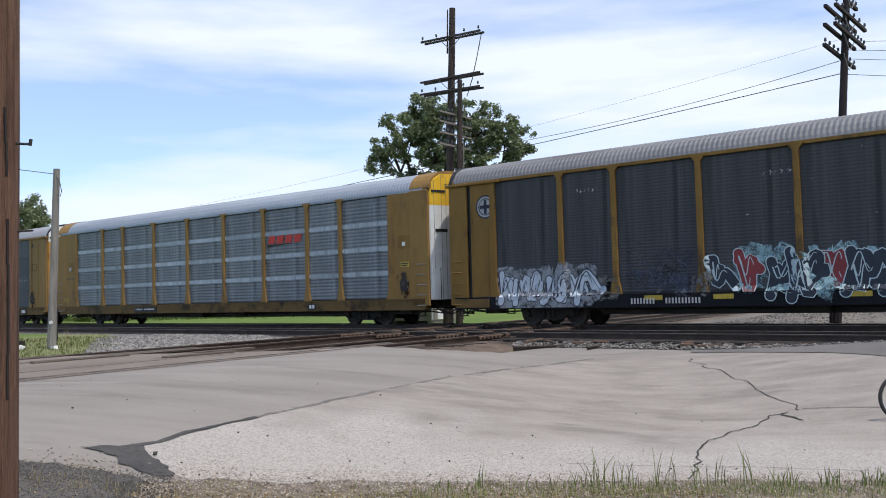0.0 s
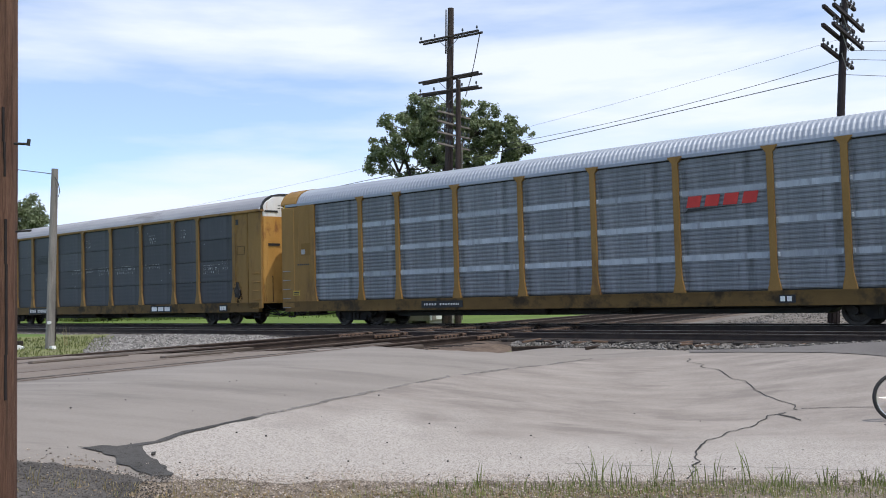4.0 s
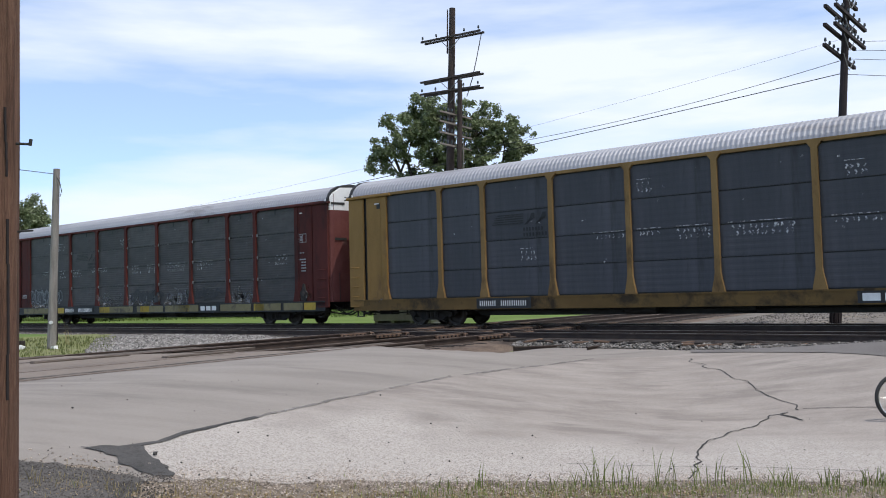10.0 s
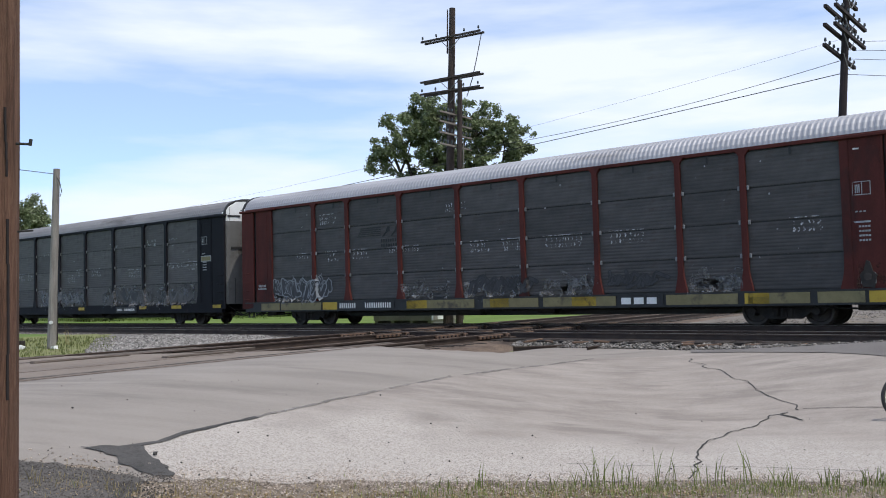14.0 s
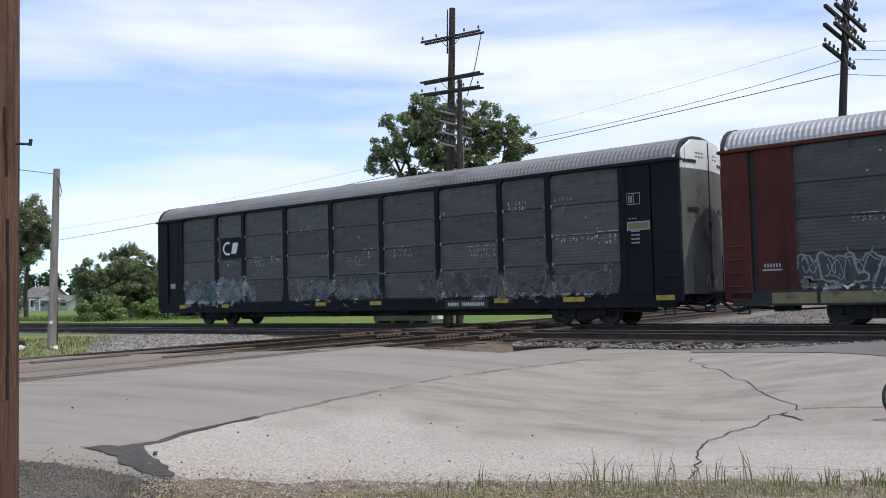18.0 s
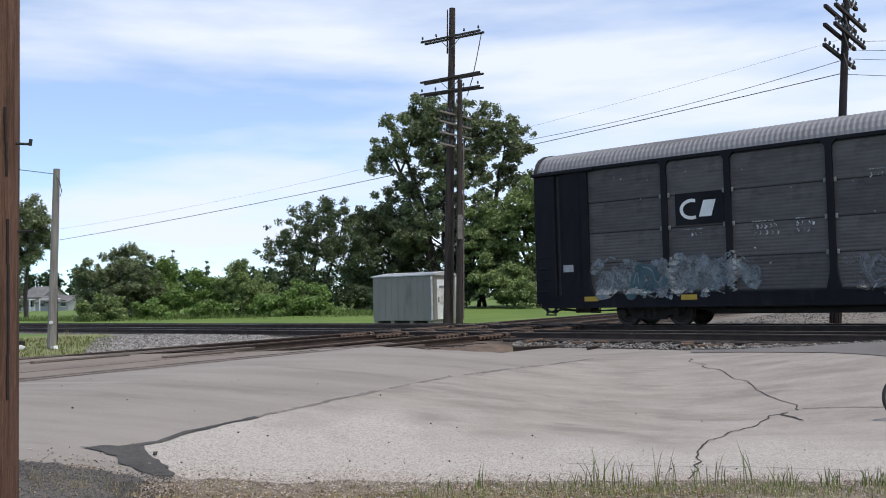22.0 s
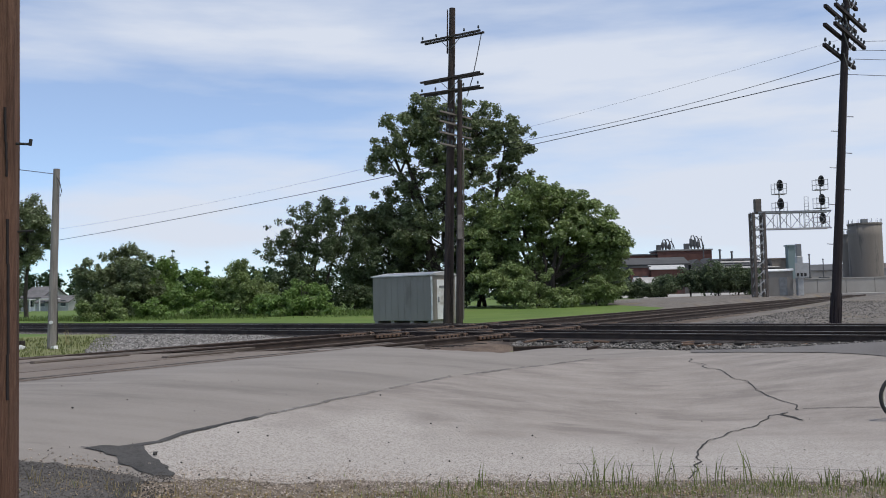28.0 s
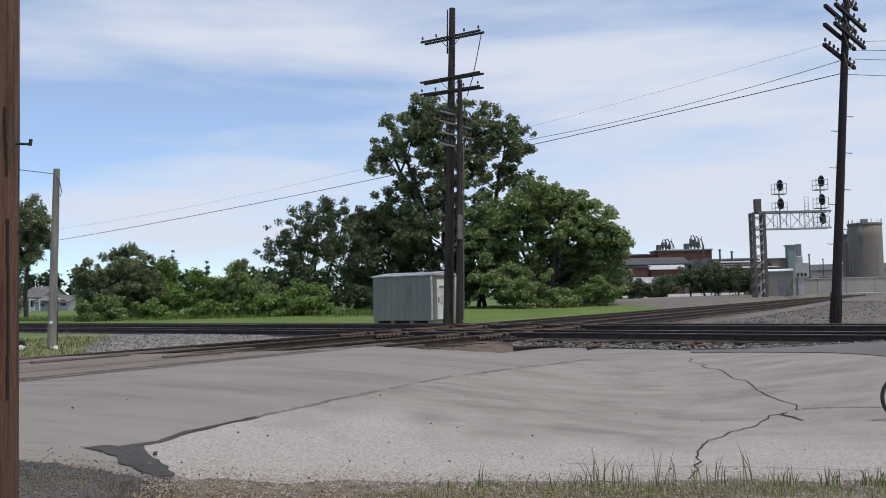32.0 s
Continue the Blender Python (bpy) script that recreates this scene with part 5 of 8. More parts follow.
# slots as flat black plates, the dark inside them put into colour
plate(c3, 11.98, 12.16, 4.48, 4.72, "black", -1.572, "slot_hole")
plate(c3, -12.2, -12.02, 4.50, 4.70, "black", -1.572, "slot_hole")
plate(c3, -12.32, -12.06, 4.68, 4.72, "mark_white", -1.574, "slot_edge")
p = plate(c3, 10.75, 11.35, 0.62, 0.92)
bars(p, "bar", 10.82, 0.68, 0.46, 0.18, 3, "mark_white", -1.614, 0.25)
hand_brake(c3, 12.1, 1.55)
haze_marks(c3, [(-12.4, -11.95)], "stain_pale", 63, "rubbed pale spot on the end bay", 0.7)

# fourth car: emblem, yellow patches along the sill, graffiti low at the rear
plate(c4, -7.65, -4.55, 0.6, 0.96)
bars(c4, "bar", -7.5, 0.69, 2.85, 0.2, 24, "mark_white", -1.614, 0.52, (8, 9, 10, 11))
stripe_emblem(c4, -6.0, 3.42, "black")
sill_patches(c4, [(-12.4, -11.2), (-11.1, -8.6), (-3.9, -0.7), (-0.3, 2.0), (2.2, 4.9), (6.6, 8.8), (9.1, 10.8), (11.0, 12.2)], "mark_khaki")
sill_patches(c4, [(-8.5, -7.65), (-3.9, -2.9), (0.0, 0.8), (3.3, 4.2), (9.0, 9.7), (12.3, 13.0)], "mark_yellow")
p = plate(c4, 5.0, 6.5, 0.62, 0.94)
bars(p, "bar", 5.1, 0.68, 1.3, 0.2, 3, "mark_white", -1.614, 0.25)
graffiti(c4, -11.6, -8.3, 0.98, 2.0, 5, "panel_dark", "spray_ash", 21, "spray_ash", fat=0.17, rim=0.11)
graffiti(c4, -0.9, 1.4, 1.1, 1.8, 3, "panel_dark", "black", 22, fat=0.16, rim=0.05)
graffiti(c4, 4.6, 6.3, 1.15, 1.7, 3, "panel_dark", "black", 23, fat=0.16, rim=0.05)
haze_marks(c4, [(-11.5, -9.4), (-4.0, -2.0), (-1.2, 1.2), (2.0, 4.0), (7.4, 8.8)], "stain_pale", 44, "washed-out pale stain on the panels", 0.6)
scuffs(c4, 9, [(-8.7, 0.9, 4.5), (-10.2, 0.8, 2.98), (-8.4, 0.7, 2.98), (-6.8, 0.8, 2.98), (-4.9, 1.6, 2.98), (-0.9, 0.8, 2.97), (0.5, 0.9, 2.97), (2.2, 1.5, 2.97), (4.7, 1.2, 2.97), (-2.0, 0.9, 4.5), (10.3, 0.8, 2.98)], 46)
hand_brake(c4, 12.3, 1.35)
data_box(c4, 12.0, 3.45)
bars(c4, "data_bar", -12.6, 1.85, 0.4, 0.07, 4, "rust_stain", -1.574, 0.25)
# thin white plate high on the front bay
plate(c4, 12.05, 12.2, 4.66, 4.7, "mark_white", -1.562, "slot_hole")
bars(c4, "data_bar", 12.0, 2.72, 0.75, 0.05, 1, "mark_grey", -1.566)
plate(c4, -12.65, -12.1, 1.55, 1.6, "mark_grey", -1.566, "data_bar")
bars(c4, "data_bar", -12.6, 1.65, 0.5, 0.1, 6, "mark_grey", -1.566)
for x in (-10.2, -7.9, -5.4, -2.7, 0.1, 2.8, 5.6, 8.0, 10.4):
    bm = bmesh.new()
    box(bm, x - 0.03, x + 0.03, -1.512, -1.500, 4.74, 4.98)
    part("top_hanger", bm, "black", c4)

# fifth car: emblem board, washed-out graffiti, yellow reflectors
number_plate(c5, 4.6, 1.95, 0.62, 0.3, 10, 3)
p = plate(c5, -8.72, -7.2, 3.0, 3.95, "car_black", -1.517, "emblem_board")
bm = bmesh.new()
arc = [(-8.2 + 0.33 * math.cos(t), 3.46 + 0.26 * math.sin(t)) for t in np.linspace(1.2, 5.1, 12)]
stroke(bm, arc, 0.1, -1.524)
prism(bm, [(-7.98, 3.22), (-7.6, 3.22), (-7.45, 3.7), (-7.83, 3.7)], -1.526, -1.521, "y")
part("emblem", bm, "mark_white", p, "white railway emblem on black")
haze_marks(c5, [(-11.55, -6.9)], "stain_cool", 70, "thin pale blue-grey spray over the panels", 1.05)
graffiti(c5, -11.3, -7.0, 0.98, 1.95, 4, "stain_cool", "spray_faint", 31, "spray_grey", other="spray_teal", fat=0.36, rim=0.03)
haze_marks(c5, [(-3.8, 1.3), (3.0, 11.4)], "stain_pale", 71, "washed-out pale spray low on the panels", 0.95)
graffiti(c5, -3.7, 1.2, 1.02, 1.85, 6, "stain_pale", "spray_faint", 32, "spray_grey", fat=0.24, rim=0.05)
graffiti(c5, 4.0, 11.3, 0.95, 1.85, 7, "panel_grey", "stain_pale", 33, "spray_faint", other="panel_dark", fat=0.24, rim=0.06)
sill_patches(c5, [(-11.9, -11.4), (-8.6, -8.1), (-2.3, -1.7), (0.8, 1.4), (6.8, 7.4), (9.6, 10.4), (12.9, 13.5)], "mark_yellow", 0.15)
scuffs(c5, 12, [(-8.5, 0.6, 2.85), (-6.4, 0.7, 2.95), (-5.2, 0.5, 2.96), (-3.3, 0.9, 4.1), (-2.2, 1.0, 2.97), (-0.5, 0.7, 2.7), (0.4, 0.6, 2.97), (2.0, 0.9, 2.97), (5.5, 1.4, 2.8), (7.4, 0.7, 4.3), (9.2, 0.8, 4.3), (9.3, 1.5, 2.95), (10.8, 1.1, 2.98), (3.9, 0.6, 4.2)], 50)
data_box(c5, 12.0, 3.75)
q = plate(c5, 11.98, 12.75, 2.95, 3.22, "mark_grey", -1.566, "lined_plate")
plate(q, 12.02, 12.71, 2.99, 3.18, "mark_khaki", -1.572, "lined_plate_face")
plate(c5, -12.7, -12.3, 1.75, 1.98, "mark_grey", -1.562, "lined_plate")

# ---- things beside the line ----
def leaning(base, top):
    """The pose of an upright thing whose axis runs from base to top."""
    d = Vector(top) - Vector(base)
    return Matrix.Translation(base) @ Vector((0, 0, 1)).rotation_difference(d).to_matrix().to_4x4(), d.length


def taper_pole(bm, length, r0, r1, n=12, rings=10, rough=0.006):
    prev = None
    for i in range(rings + 1):
        z = length * i / rings
        r = r0 + (r1 - r0) * i / rings
        ring = [bm.verts.new(((r + rough * noise.noise(Vector((j * 1.3, z * 0.8, 3)))) * math.cos(2 * math.pi * j / n), (r + rough * noise.noise(Vector((j * 1.3, z * 0.8, 9)))) * math.sin(2 * math.pi * j / n), z)) for j in range(n)]
        if prev:
            for j in range(n):
                bm.faces.new((prev[j], prev[(j + 1) % n], ring[(j + 1) % n], ring[j]))
        else:
            bm.faces.new(ring[::-1])
        prev = ring
    bm.faces.new(prev)


def crossarm(pole, z, half0, half1, deg, tilt, pins, material="arm_wood", thick=0.044, double=False):
    bm = bmesh.new()
    for off in ((-0.17, 0.17) if double else (0.16,)):
        box(bm, -half0, half1, off - thick, off + thick, -thick, thick, 0.008)
    arm = part("crossarm", bm, material, pole)
    arm.matrix_basis = pose(0, 0, z, 0, tilt, deg)
    for i in range(pins):
        x = -half0 + 0.1 + (half0 + half1 - 0.2) * i / max(1, pins - 1)
        if abs(x) < 0.16:
            continue
        bm = bmesh.new()
        y = -0.17 if double else 0.16
        tube(bm, (x, y, thick), (x, y, thick + 0.1), 0.014, n=5)
        tube(bm, (x, y, thick + 0.09), (x, y, thick + 0.2), 0.05, 0.035, 8)
        part("insulator", bm, "glass_insulator", arm)
    return arm


def brace(pole, z, deg, reach, drop):
    bm = bmesh.new()
    for sx in (-1, 1):
        tube(bm, (sx * reach, -0.14, z), (sx * 0.05, -0.16, z - drop), 0.016, n=5)
    b = part("brace", bm, "steel", pole)
    b.matrix_basis = pose(0, 0, 0, 0, 0, deg)


# tall centre pole with three double arms
m, ln = leaning((0.15, 41.02, -0.4), (0.70, 41.02, 14.3))
pole_a = empty("utility_pole", m, "tall dark wooden utility pole with three weathered crossarms", "utility pole", "line poles")
bm = bmesh.new()
taper_pole(bm, ln, 0.235, 0.14)
part("shaft", bm, "pole_wood", pole_a)
for z, tl in ((13.35, -2), (11.45, -2.4), (10.85, -1)):
    crossarm(pole_a, z, 1.6, 1.6, -32, tl, 5 if z > 13 else (0 if z > 11 else 5), double=True)
    brace(pole_a, z - 0.05, -32, 0.6, 0.5)
bm = bmesh.new()
tube(bm, (-0.2, 0, 12.6), (-0.22, 0, 14.65), 0.045, 0.03, 6)
part("top_stick", bm, "pole_wood", pole_a)
bm = bmesh.new()
path_tube(bm, [Vector((1.35, -0.1, 13.55)), Vector((1.15, -0.1, 12.4)), Vector((0.95, -0.1, 11.4)), Vector((0.72, -0.1, 10.6))], 0.022)
part("jumper_cable", bm, "wire", pole_a)
bm = bmesh.new()
for z in np.arange(2.4, 6.0, 0.55):
    box(bm, -0.26, 0.26, -0.02, 0.02, z, z + 0.03)
part("climbing_step", bm, "steel", pole_a)

# second pole close to it with four shorter pale arms
m, ln = leaning((0.65, 40.55, -0.4), (0.95, 40.55, 10.85))
pole_b = empty("utility_pole", m, "slimmer dark wooden pole with four pale short crossarms", "utility pole", "line poles")
bm = bmesh.new()
taper_pole(bm, ln, 0.16, 0.11)
part("shaft", bm, "pole_wood", pole_b)
for z, tl in ((9.65, 0), (9.2, 1), (8.72, 0), (8.2, 1)):
    crossarm(pole_b, z, 1.25, 1.05, 50, tl, 9, "arm_pale", 0.04)
bm = bmesh.new()
tube(bm, (0.19, -0.05, 0.4), (0.17, -0.05, 8.4), 0.028, n=6)
part("conduit", bm, "arm_pale", pole_b)
bm = bmesh.new()
box(bm, -0.1, 0.12, -0.24, -0.12, 4.0, 5.1, 0.01)
part("sign_board", bm, "arm_pale", pole_b, "narrow pale board fixed to the pole")

# right-hand dark pole with six arms seen nearly end on
m, ln = leaning((13.61, 31.68, -0.5), (14.66, 31.68, 12.3))
pole_c = empty("utility_pole", m, "leaning dark creosoted pole with six angled crossarms", "utility pole", "line poles")
bm = bmesh.new()
taper_pole(bm, ln, 0.17, 0.11)
part("shaft", bm, "pole_dark", pole_c)
for z, pins, two in ((11.95, 10, False), (11.1, 6, True), (10.45, 10, True), (9.75, 8, False)):
    crossarm(pole_c, z, 1.75, 1.75, 50, 0, pins, "pole_dark", 0.06, double=two)
    brace(pole_c, z - 0.05, 50, 0.6, 0.45)
for z in (3.6, 5.0, 6.3, 7.6):
    bm = bmesh.new()
    tube(bm, (0.16, 0, z), (0.38, 0, z), 0.016, n=5)
    tube(bm, (-0.16, 0, z - 0.55), (-0.38, 0, z - 0.55), 0.016, n=5)
    part("climbing_step", bm, "steel", pole_c)
bm = bmesh.new()
for i in range(9):
    a = i * 0.7
    box(bm, -0.03, 0.03, 0.15, 0.2, 0.3, 1.1 + 0.3 * math.sin(i * 2.1), m=Matrix.Rotation(a, 4, "Z"))
part("split_base", bm, "pole_dark", pole_c)

# short grey pole by the crossing
m, ln = leaning((-11.09, 25.55, -0.3), (-10.93, 25.55, 4.95))
pole_d = empty("utility_pole", m, "short weathered grey pole beside the crossing tracks", "utility pole", "line poles")
bm = bmesh.new()
taper_pole(bm, ln, 0.125, 0.09)
part("shaft", bm, "pole_grey", pole_d)
bm = bmesh.new()
path_tube(bm, [Vector((0.05, -0.1, 5.0)), Vector((0.14, -0.1, 4.85)), Vector((0.2, -0.1, 4.6)), Vector((0.16, -0.1, 4.45)), Vector((0.1, -0.1, 4.5))], 0.013)
part("loop_wire", bm, "wire", pole_d)
bm = bmesh.new()
tube(bm, (0.02, -0.16, 0.9), (0.02, -0.06, 0.9), 0.05, n=8)
part("cap", bm, "white_paint", pole_d)
# dark stub behind it
stub = empty("stub_post", pose(-12.9, 30.0, -0.5), "dark weathered wooden stub post beside the track", "post")
bm = bmesh.new()
taper_pole(bm, 2.1, 0.09, 0.085, 10, 4)
part("shaft", bm, "pole_dark", stub)

# near pole with a bolt
m, ln = leaning((-2.815, 5.5, -0.75), (-2.805, 5.5, 6.0))
pole_e = empty("utility_pole", m, "near reddish brown wooden pole with deep drying cracks", "utility pole", "line poles")
bm = bmesh.new()
taper_pole(bm, ln, 0.208, 0.212, 40, 60, 0.008)
part("shaft", bm, "pole_near", pole_e, smooth=True)
rnd = random.Random(6)
for i in range(26):
    bm = bmesh.new()
    a, z, h = rnd.uniform(-2.4, -0.35), rnd.uniform(0.3, 4.2), rnd.uniform(0.25, 1.1)
    w = rnd.uniform(0.003, 0.008)
    for q in range(4):
        z0, z1 = z + h * q / 4, z + h * (q + 1) / 4
        aa = a + 0.03 * math.sin(q + i)
        box(bm, -w, w, 0.205, 0.2165, z0, z1, m=Matrix.Rotation(aa - math.pi / 2, 4, "Z"))
    part("drying_crack", bm, "pole_dark", pole_e)
for a, z in ((-1.25, 2.05), (-1.3, 2.75), (-1.35, 3.6)):
    bm = bmesh.new()
    bmesh.ops.create_uvsphere(bm, u_segments=10, v_segments=6, radius=0.03, matrix=Matrix.Rotation(a, 4, "Z") @ Matrix.Translation((0.205, 0, z)) @ Matrix.Diagonal((0.4, 0.9, 1.4, 1)))
    part("knot", bm, "pole_grey", pole_e)
bm = bmesh.new()
tube(bm, (0.2, 0, 2.81), (0.30, 0, 2.805), 0.008, n=8)
tube(bm, (0.295, 0, 2.795), (0.30, 0, 2.835), 0.011, n=8)
part("step_bolt", bm, "black", pole_e)
bm = bmesh.new()
tube(bm, (0.21, 0.02, 2.27), (0.305, 0.02, 2.275), 0.006, n=8)
part("step_bolt", bm, "black", pole_e)


# ---- wires ----
def wire(name, a, b, sag, r=0.014, n=24, label="thin sagging overhead wire"):
    a, b = Vector(a), Vector(b)
    bm = bmesh.new()
    pts = [a.lerp(b, i / n) - Vector((0, 0, sag * 4 * (i / n) * (1 - i / n))) for i in range(n + 1)]
    path_tube(bm, pts, r, 5)
    return tagged(part(name, bm, "wire"), label, "wire", "overhead wires")


wire("overhead_wire", (-31.0, 64.0, 5.2), (14.4, 31.6, 8.62), 0.4, 0.016)
wire("overhead_wire", (-31.0, 64.0, 6.1), (14.6, 31.6, 9.9), 0.9, 0.0045)
wire("overhead_wire", (1.2, 40.5, 7.62), (14.42, 31.6, 9.1), 0.3, 0.011)
wire("overhead_wire", (14.4, 31.6, 8.55), (40, 37, 10.2), 0.5, 0.011)
wire("overhead_wire", (14.42, 31.6, 9.1), (40, 37, 11.2), 0.5, 0.010)
wire("overhead_wire", (-10.97, 25.5, 4.8), (-30, 15, 9.0), 0.6, 0.011)
wire("overhead_wire", (14.9, 31.2, 9.6), (30, 10, 6.5), 0.7, 0.008)
wire("overhead_wire", (14.5, 31.2, 9.3), (26, 10, 5.6), 0.7, 0.008)

# ---- equipment shed ----
A, B = Vector((-3.48, 44.2, 0)), Vector((-0.63, 41.82, 0))
shed = empty("equipment_shed", pose(A.x, A.y, -0.15, 0, 0, math.degrees(math.atan2((B - A).y, (B - A).x))), "pale grey metal equipment shed on short footings", "shed")
W, Dp, Ht = (B - A).length, 1.9, 2.2
bm = bmesh.new()
box(bm, 0, W, 0, Dp, 0.1, Ht, 0.015)
part("wall", bm, "shed_paint", shed)
for i in range(1, 9):
    bm = bmesh.new()
    box(bm, W * i / 9 - 0.012, W * i / 9 + 0.012, -0.012, 0.0, 0.12, Ht - 0.02)
    part("panel_seam", bm, "shed_paint", shed)
bm = bmesh.new()
prism(bm, [(-0.07, Ht), (Dp + 0.07, Ht), (Dp + 0.07, Ht + 0.05), (Dp / 2, Ht + 0.2), (-0.07, Ht + 0.05)], -0.06, W + 0.06, "x")
part("roof", bm, "shed_roof", shed, "shallow pale metal roof")
bm = bmesh.new()
box(bm, W, W + 0.03, 0.45, 1.45, 0.15, 2.0, 0.01)
sd = part("door", bm, "white_paint", shed, "white metal door")
bm = bmesh.new()
box(bm, W + 0.03, W + 0.07, 0.5, 0.56, 0.95, 1.2)
part("handle", bm, "steel", sd)
bm = bmesh.new()
box(bm, W + 0.03, W + 0.05, 0.6, 1.05, 1.62, 1.72)
part("vent", bm, "steel", sd)
bm = bmesh.new()
box(bm, W, W + 0.05, 0.02, 0.1, 0.12, 2.15)
box(bm, W, W + 0.05, Dp - 0.1, Dp - 0.02, 0.12, 2.15)
part("corner_trim", bm, "white_paint", shed)
for x in (0.15, W / 3, 2 * W / 3, W - 0.15):
    bm = bmesh.new()
    box(bm, x - 0.1, x + 0.1, 0.05, Dp - 0.05, -0.3, 0.12)
    part("footing", bm, "wall_concrete", shed)

# ---- signal gantry far down the crossing tracks ----
gan = empty("signal_gantry", pose(31.0, 90.0, -0.1, 0, 0, 2), "galvanised cantilever signal gantry over the far tracks", "signal gantry")
legs = ((-0.12, -0.45), (0.95, -0.45), (0.95, 0.45), (-0.12, 0.45))
for x, y in legs:
    bm = bmesh.new()
    box(bm, x - 0.12, x + 0.12, y - 0.12, y + 0.12, 0, 8.7)
    part("mast_leg", bm, "steel_brown", gan)
for i in range(9):
    z = 0.3 + i * 0.95
    for (x0, y0), (x1, y1) in zip(legs, legs[1:] + legs[:1]):
        bm = bmesh.new()
        tube(bm, (x0, y0, z), (x1, y1, z + 0.9), 0.055, n=5)
        part("mast_brace", bm, "galvanised", gan)
bm = bmesh.new()
box(bm, 0.2, 0.8, -0.3, 0.3, 8.7, 10.1, 0.03)
part("relay_box", bm, "steel_brown", gan)
for y in (-0.5, 0.5):
    for z in (7.05, 8.7):
        bm = bmesh.new()
        box(bm, 0.4, 7.7, y - 0.06, y + 0.06, z - 0.07, z + 0.07)
        part("beam_chord", bm, "galvanised", gan)
for i in range(5):
    x = 0.9 + i * 1.35
    for y in (-0.5, 0.5):
        for a, b in (((x, y, 7.05), (x + 1.35, y, 8.7)), ((x, y, 8.7), (x + 1.35, y, 7.05)), ((x, y, 7.05), (x, y, 8.7)))[0 if y < 0 else 2:]:
            bm = bmesh.new()
            tube(bm, a, b, 0.035, n=5)
            part("beam_brace", bm, "galvanised", gan)
bm = bmesh.new()
box(bm, 0.4, 7.8, -0.6, 0.6, 8.78, 8.82)
part("walkway", bm, "steel", gan)
for x, zs in ((2.75, (9.55, 11.4)), (6.95, (8.0, 9.9, 11.75))):
    bm = bmesh.new()
    tube(bm, (x, 0, 7.0), (x, 0, zs[-1]), 0.07, n=8)
    part("signal_mast", bm, "galvanised", gan)
    for z in zs:
        bm = bmesh.new()
        n = 16
        prism(bm, [(x + 0.34 * math.cos(2 * math.pi * i / n), z + 0.58 * math.sin(2 * math.pi * i / n)) for i in range(n)], -0.32, -0.27, "y")
        s = part("signal_head", bm, "signal_black", gan, "black oval signal backing")
        for dz in (-0.28, 0, 0.28):
            bm = bmesh.new()
            tube(bm, (x, -0.32, z + dz), (x, -0.55, z + dz), 0.11, 0.11, 10, caps=False)
            part("hood", bm, "signal_black", s)
    for z in zs:
        bm = bmesh.new()
        zz = z - 0.85
        box(bm, x - 0.62, x + 0.62, -0.45, 0.45, zz - 0.03, zz + 0.03)
        cage = part("service_platform", bm, "galvanised", gan)
        for dx in (-0.6, 0.6):
            for dy in (-0.43, 0.43):
                bm = bmesh.new()
                tube(bm, (x + dx, dy, zz), (x + dx, dy, zz + 1.05), 0.032, n=5)
                part("cage_post", bm, "galvanised", cage)
        for h in (0.5, 1.0):
            for dy in (-0.43, 0.43):
                bm = bmesh.new()
                tube(bm, (x - 0.6, dy, zz + h), (x + 0.6, dy, zz + h), 0.026, n=5)
                part("cage_rail", bm, "galvanised", cage)
for x in (5.25,):
    bm = bmesh.new()
    for dx in (-0.2, 0.2):
        tube(bm, (x + dx, -0.5, 7.1), (x + dx, -0.5, 10.2), 0.028, n=5)
    for z in np.arange(7.3, 10.2, 0.32):
        tube(bm, (x - 0.2, -0.5, z), (x + 0.2, -0.5, z), 0.02, n=5)
    part("ladder", bm, "galvanised", gan)

# ---- silos, yard wall, hut and plant ----
for nm, x, y, r, hgt in (("big", 70.15, 150, 2.62, 11.2), ("small", 70.5, 156, 1.5, 9.8)):
    s = empty("silo", pose(x, y, 0.0), "grey concrete storage silo with a railed flat top", "silo", "silos behind the wall")
    bm = bmesh.new()
    taper_pole(bm, hgt, r, r, 32, 6, 0)
    part("barrel", bm, "silo_concrete", s, smooth=True)
    bm = bmesh.new()
    tube(bm, (0, 0, hgt), (0, 0, hgt + 0.25), r + 0.1, r + 0.1, 32)
    part("rim", bm, "silo_concrete", s)
    bm = bmesh.new()
    for i in range(16):
        a = 2 * math.pi * i / 16
        tube(bm, (r * math.cos(a), r * math.sin(a), hgt), (r * math.cos(a), r * math.sin(a), hgt + 0.9), 0.04, n=4)
    part("railing", bm, "steel", s)
    bm = bmesh.new()
    box(bm, -0.5, 0.4, -0.4, 0.4, hgt + 0.2, hgt + 1.0)
    part("vent_box", bm, "steel", s)
yw = empty("yard_wall", pose(44, 126, 0, 0, 0, 0), "long pale concrete yard wall below the silos", "wall")
for i in range(14):
    bm = bmesh.new()
    box(bm, i * 4.0, i * 4.0 + 3.96, 0, 0.3, -0.2, 2.2, 0.02)
    part("wall_panel", bm, "wall_concrete", yw)
bm = bmesh.new()
box(bm, -0.1, 56, -0.1, 0.4, 2.2, 2.34)
part("coping", bm, "wall_concrete", yw)
hut = empty("signal_hut", pose(35.9, 100, 0.15, 0, 0, -20), "pale blue-grey metal signal hut near the gantry", "hut")
bm = bmesh.new()
box(bm, 0, 2.5, 0, 2.2, 0, 2.75, 0.03)
part("wall", bm, "shed_paint", hut)
bm = bmesh.new()
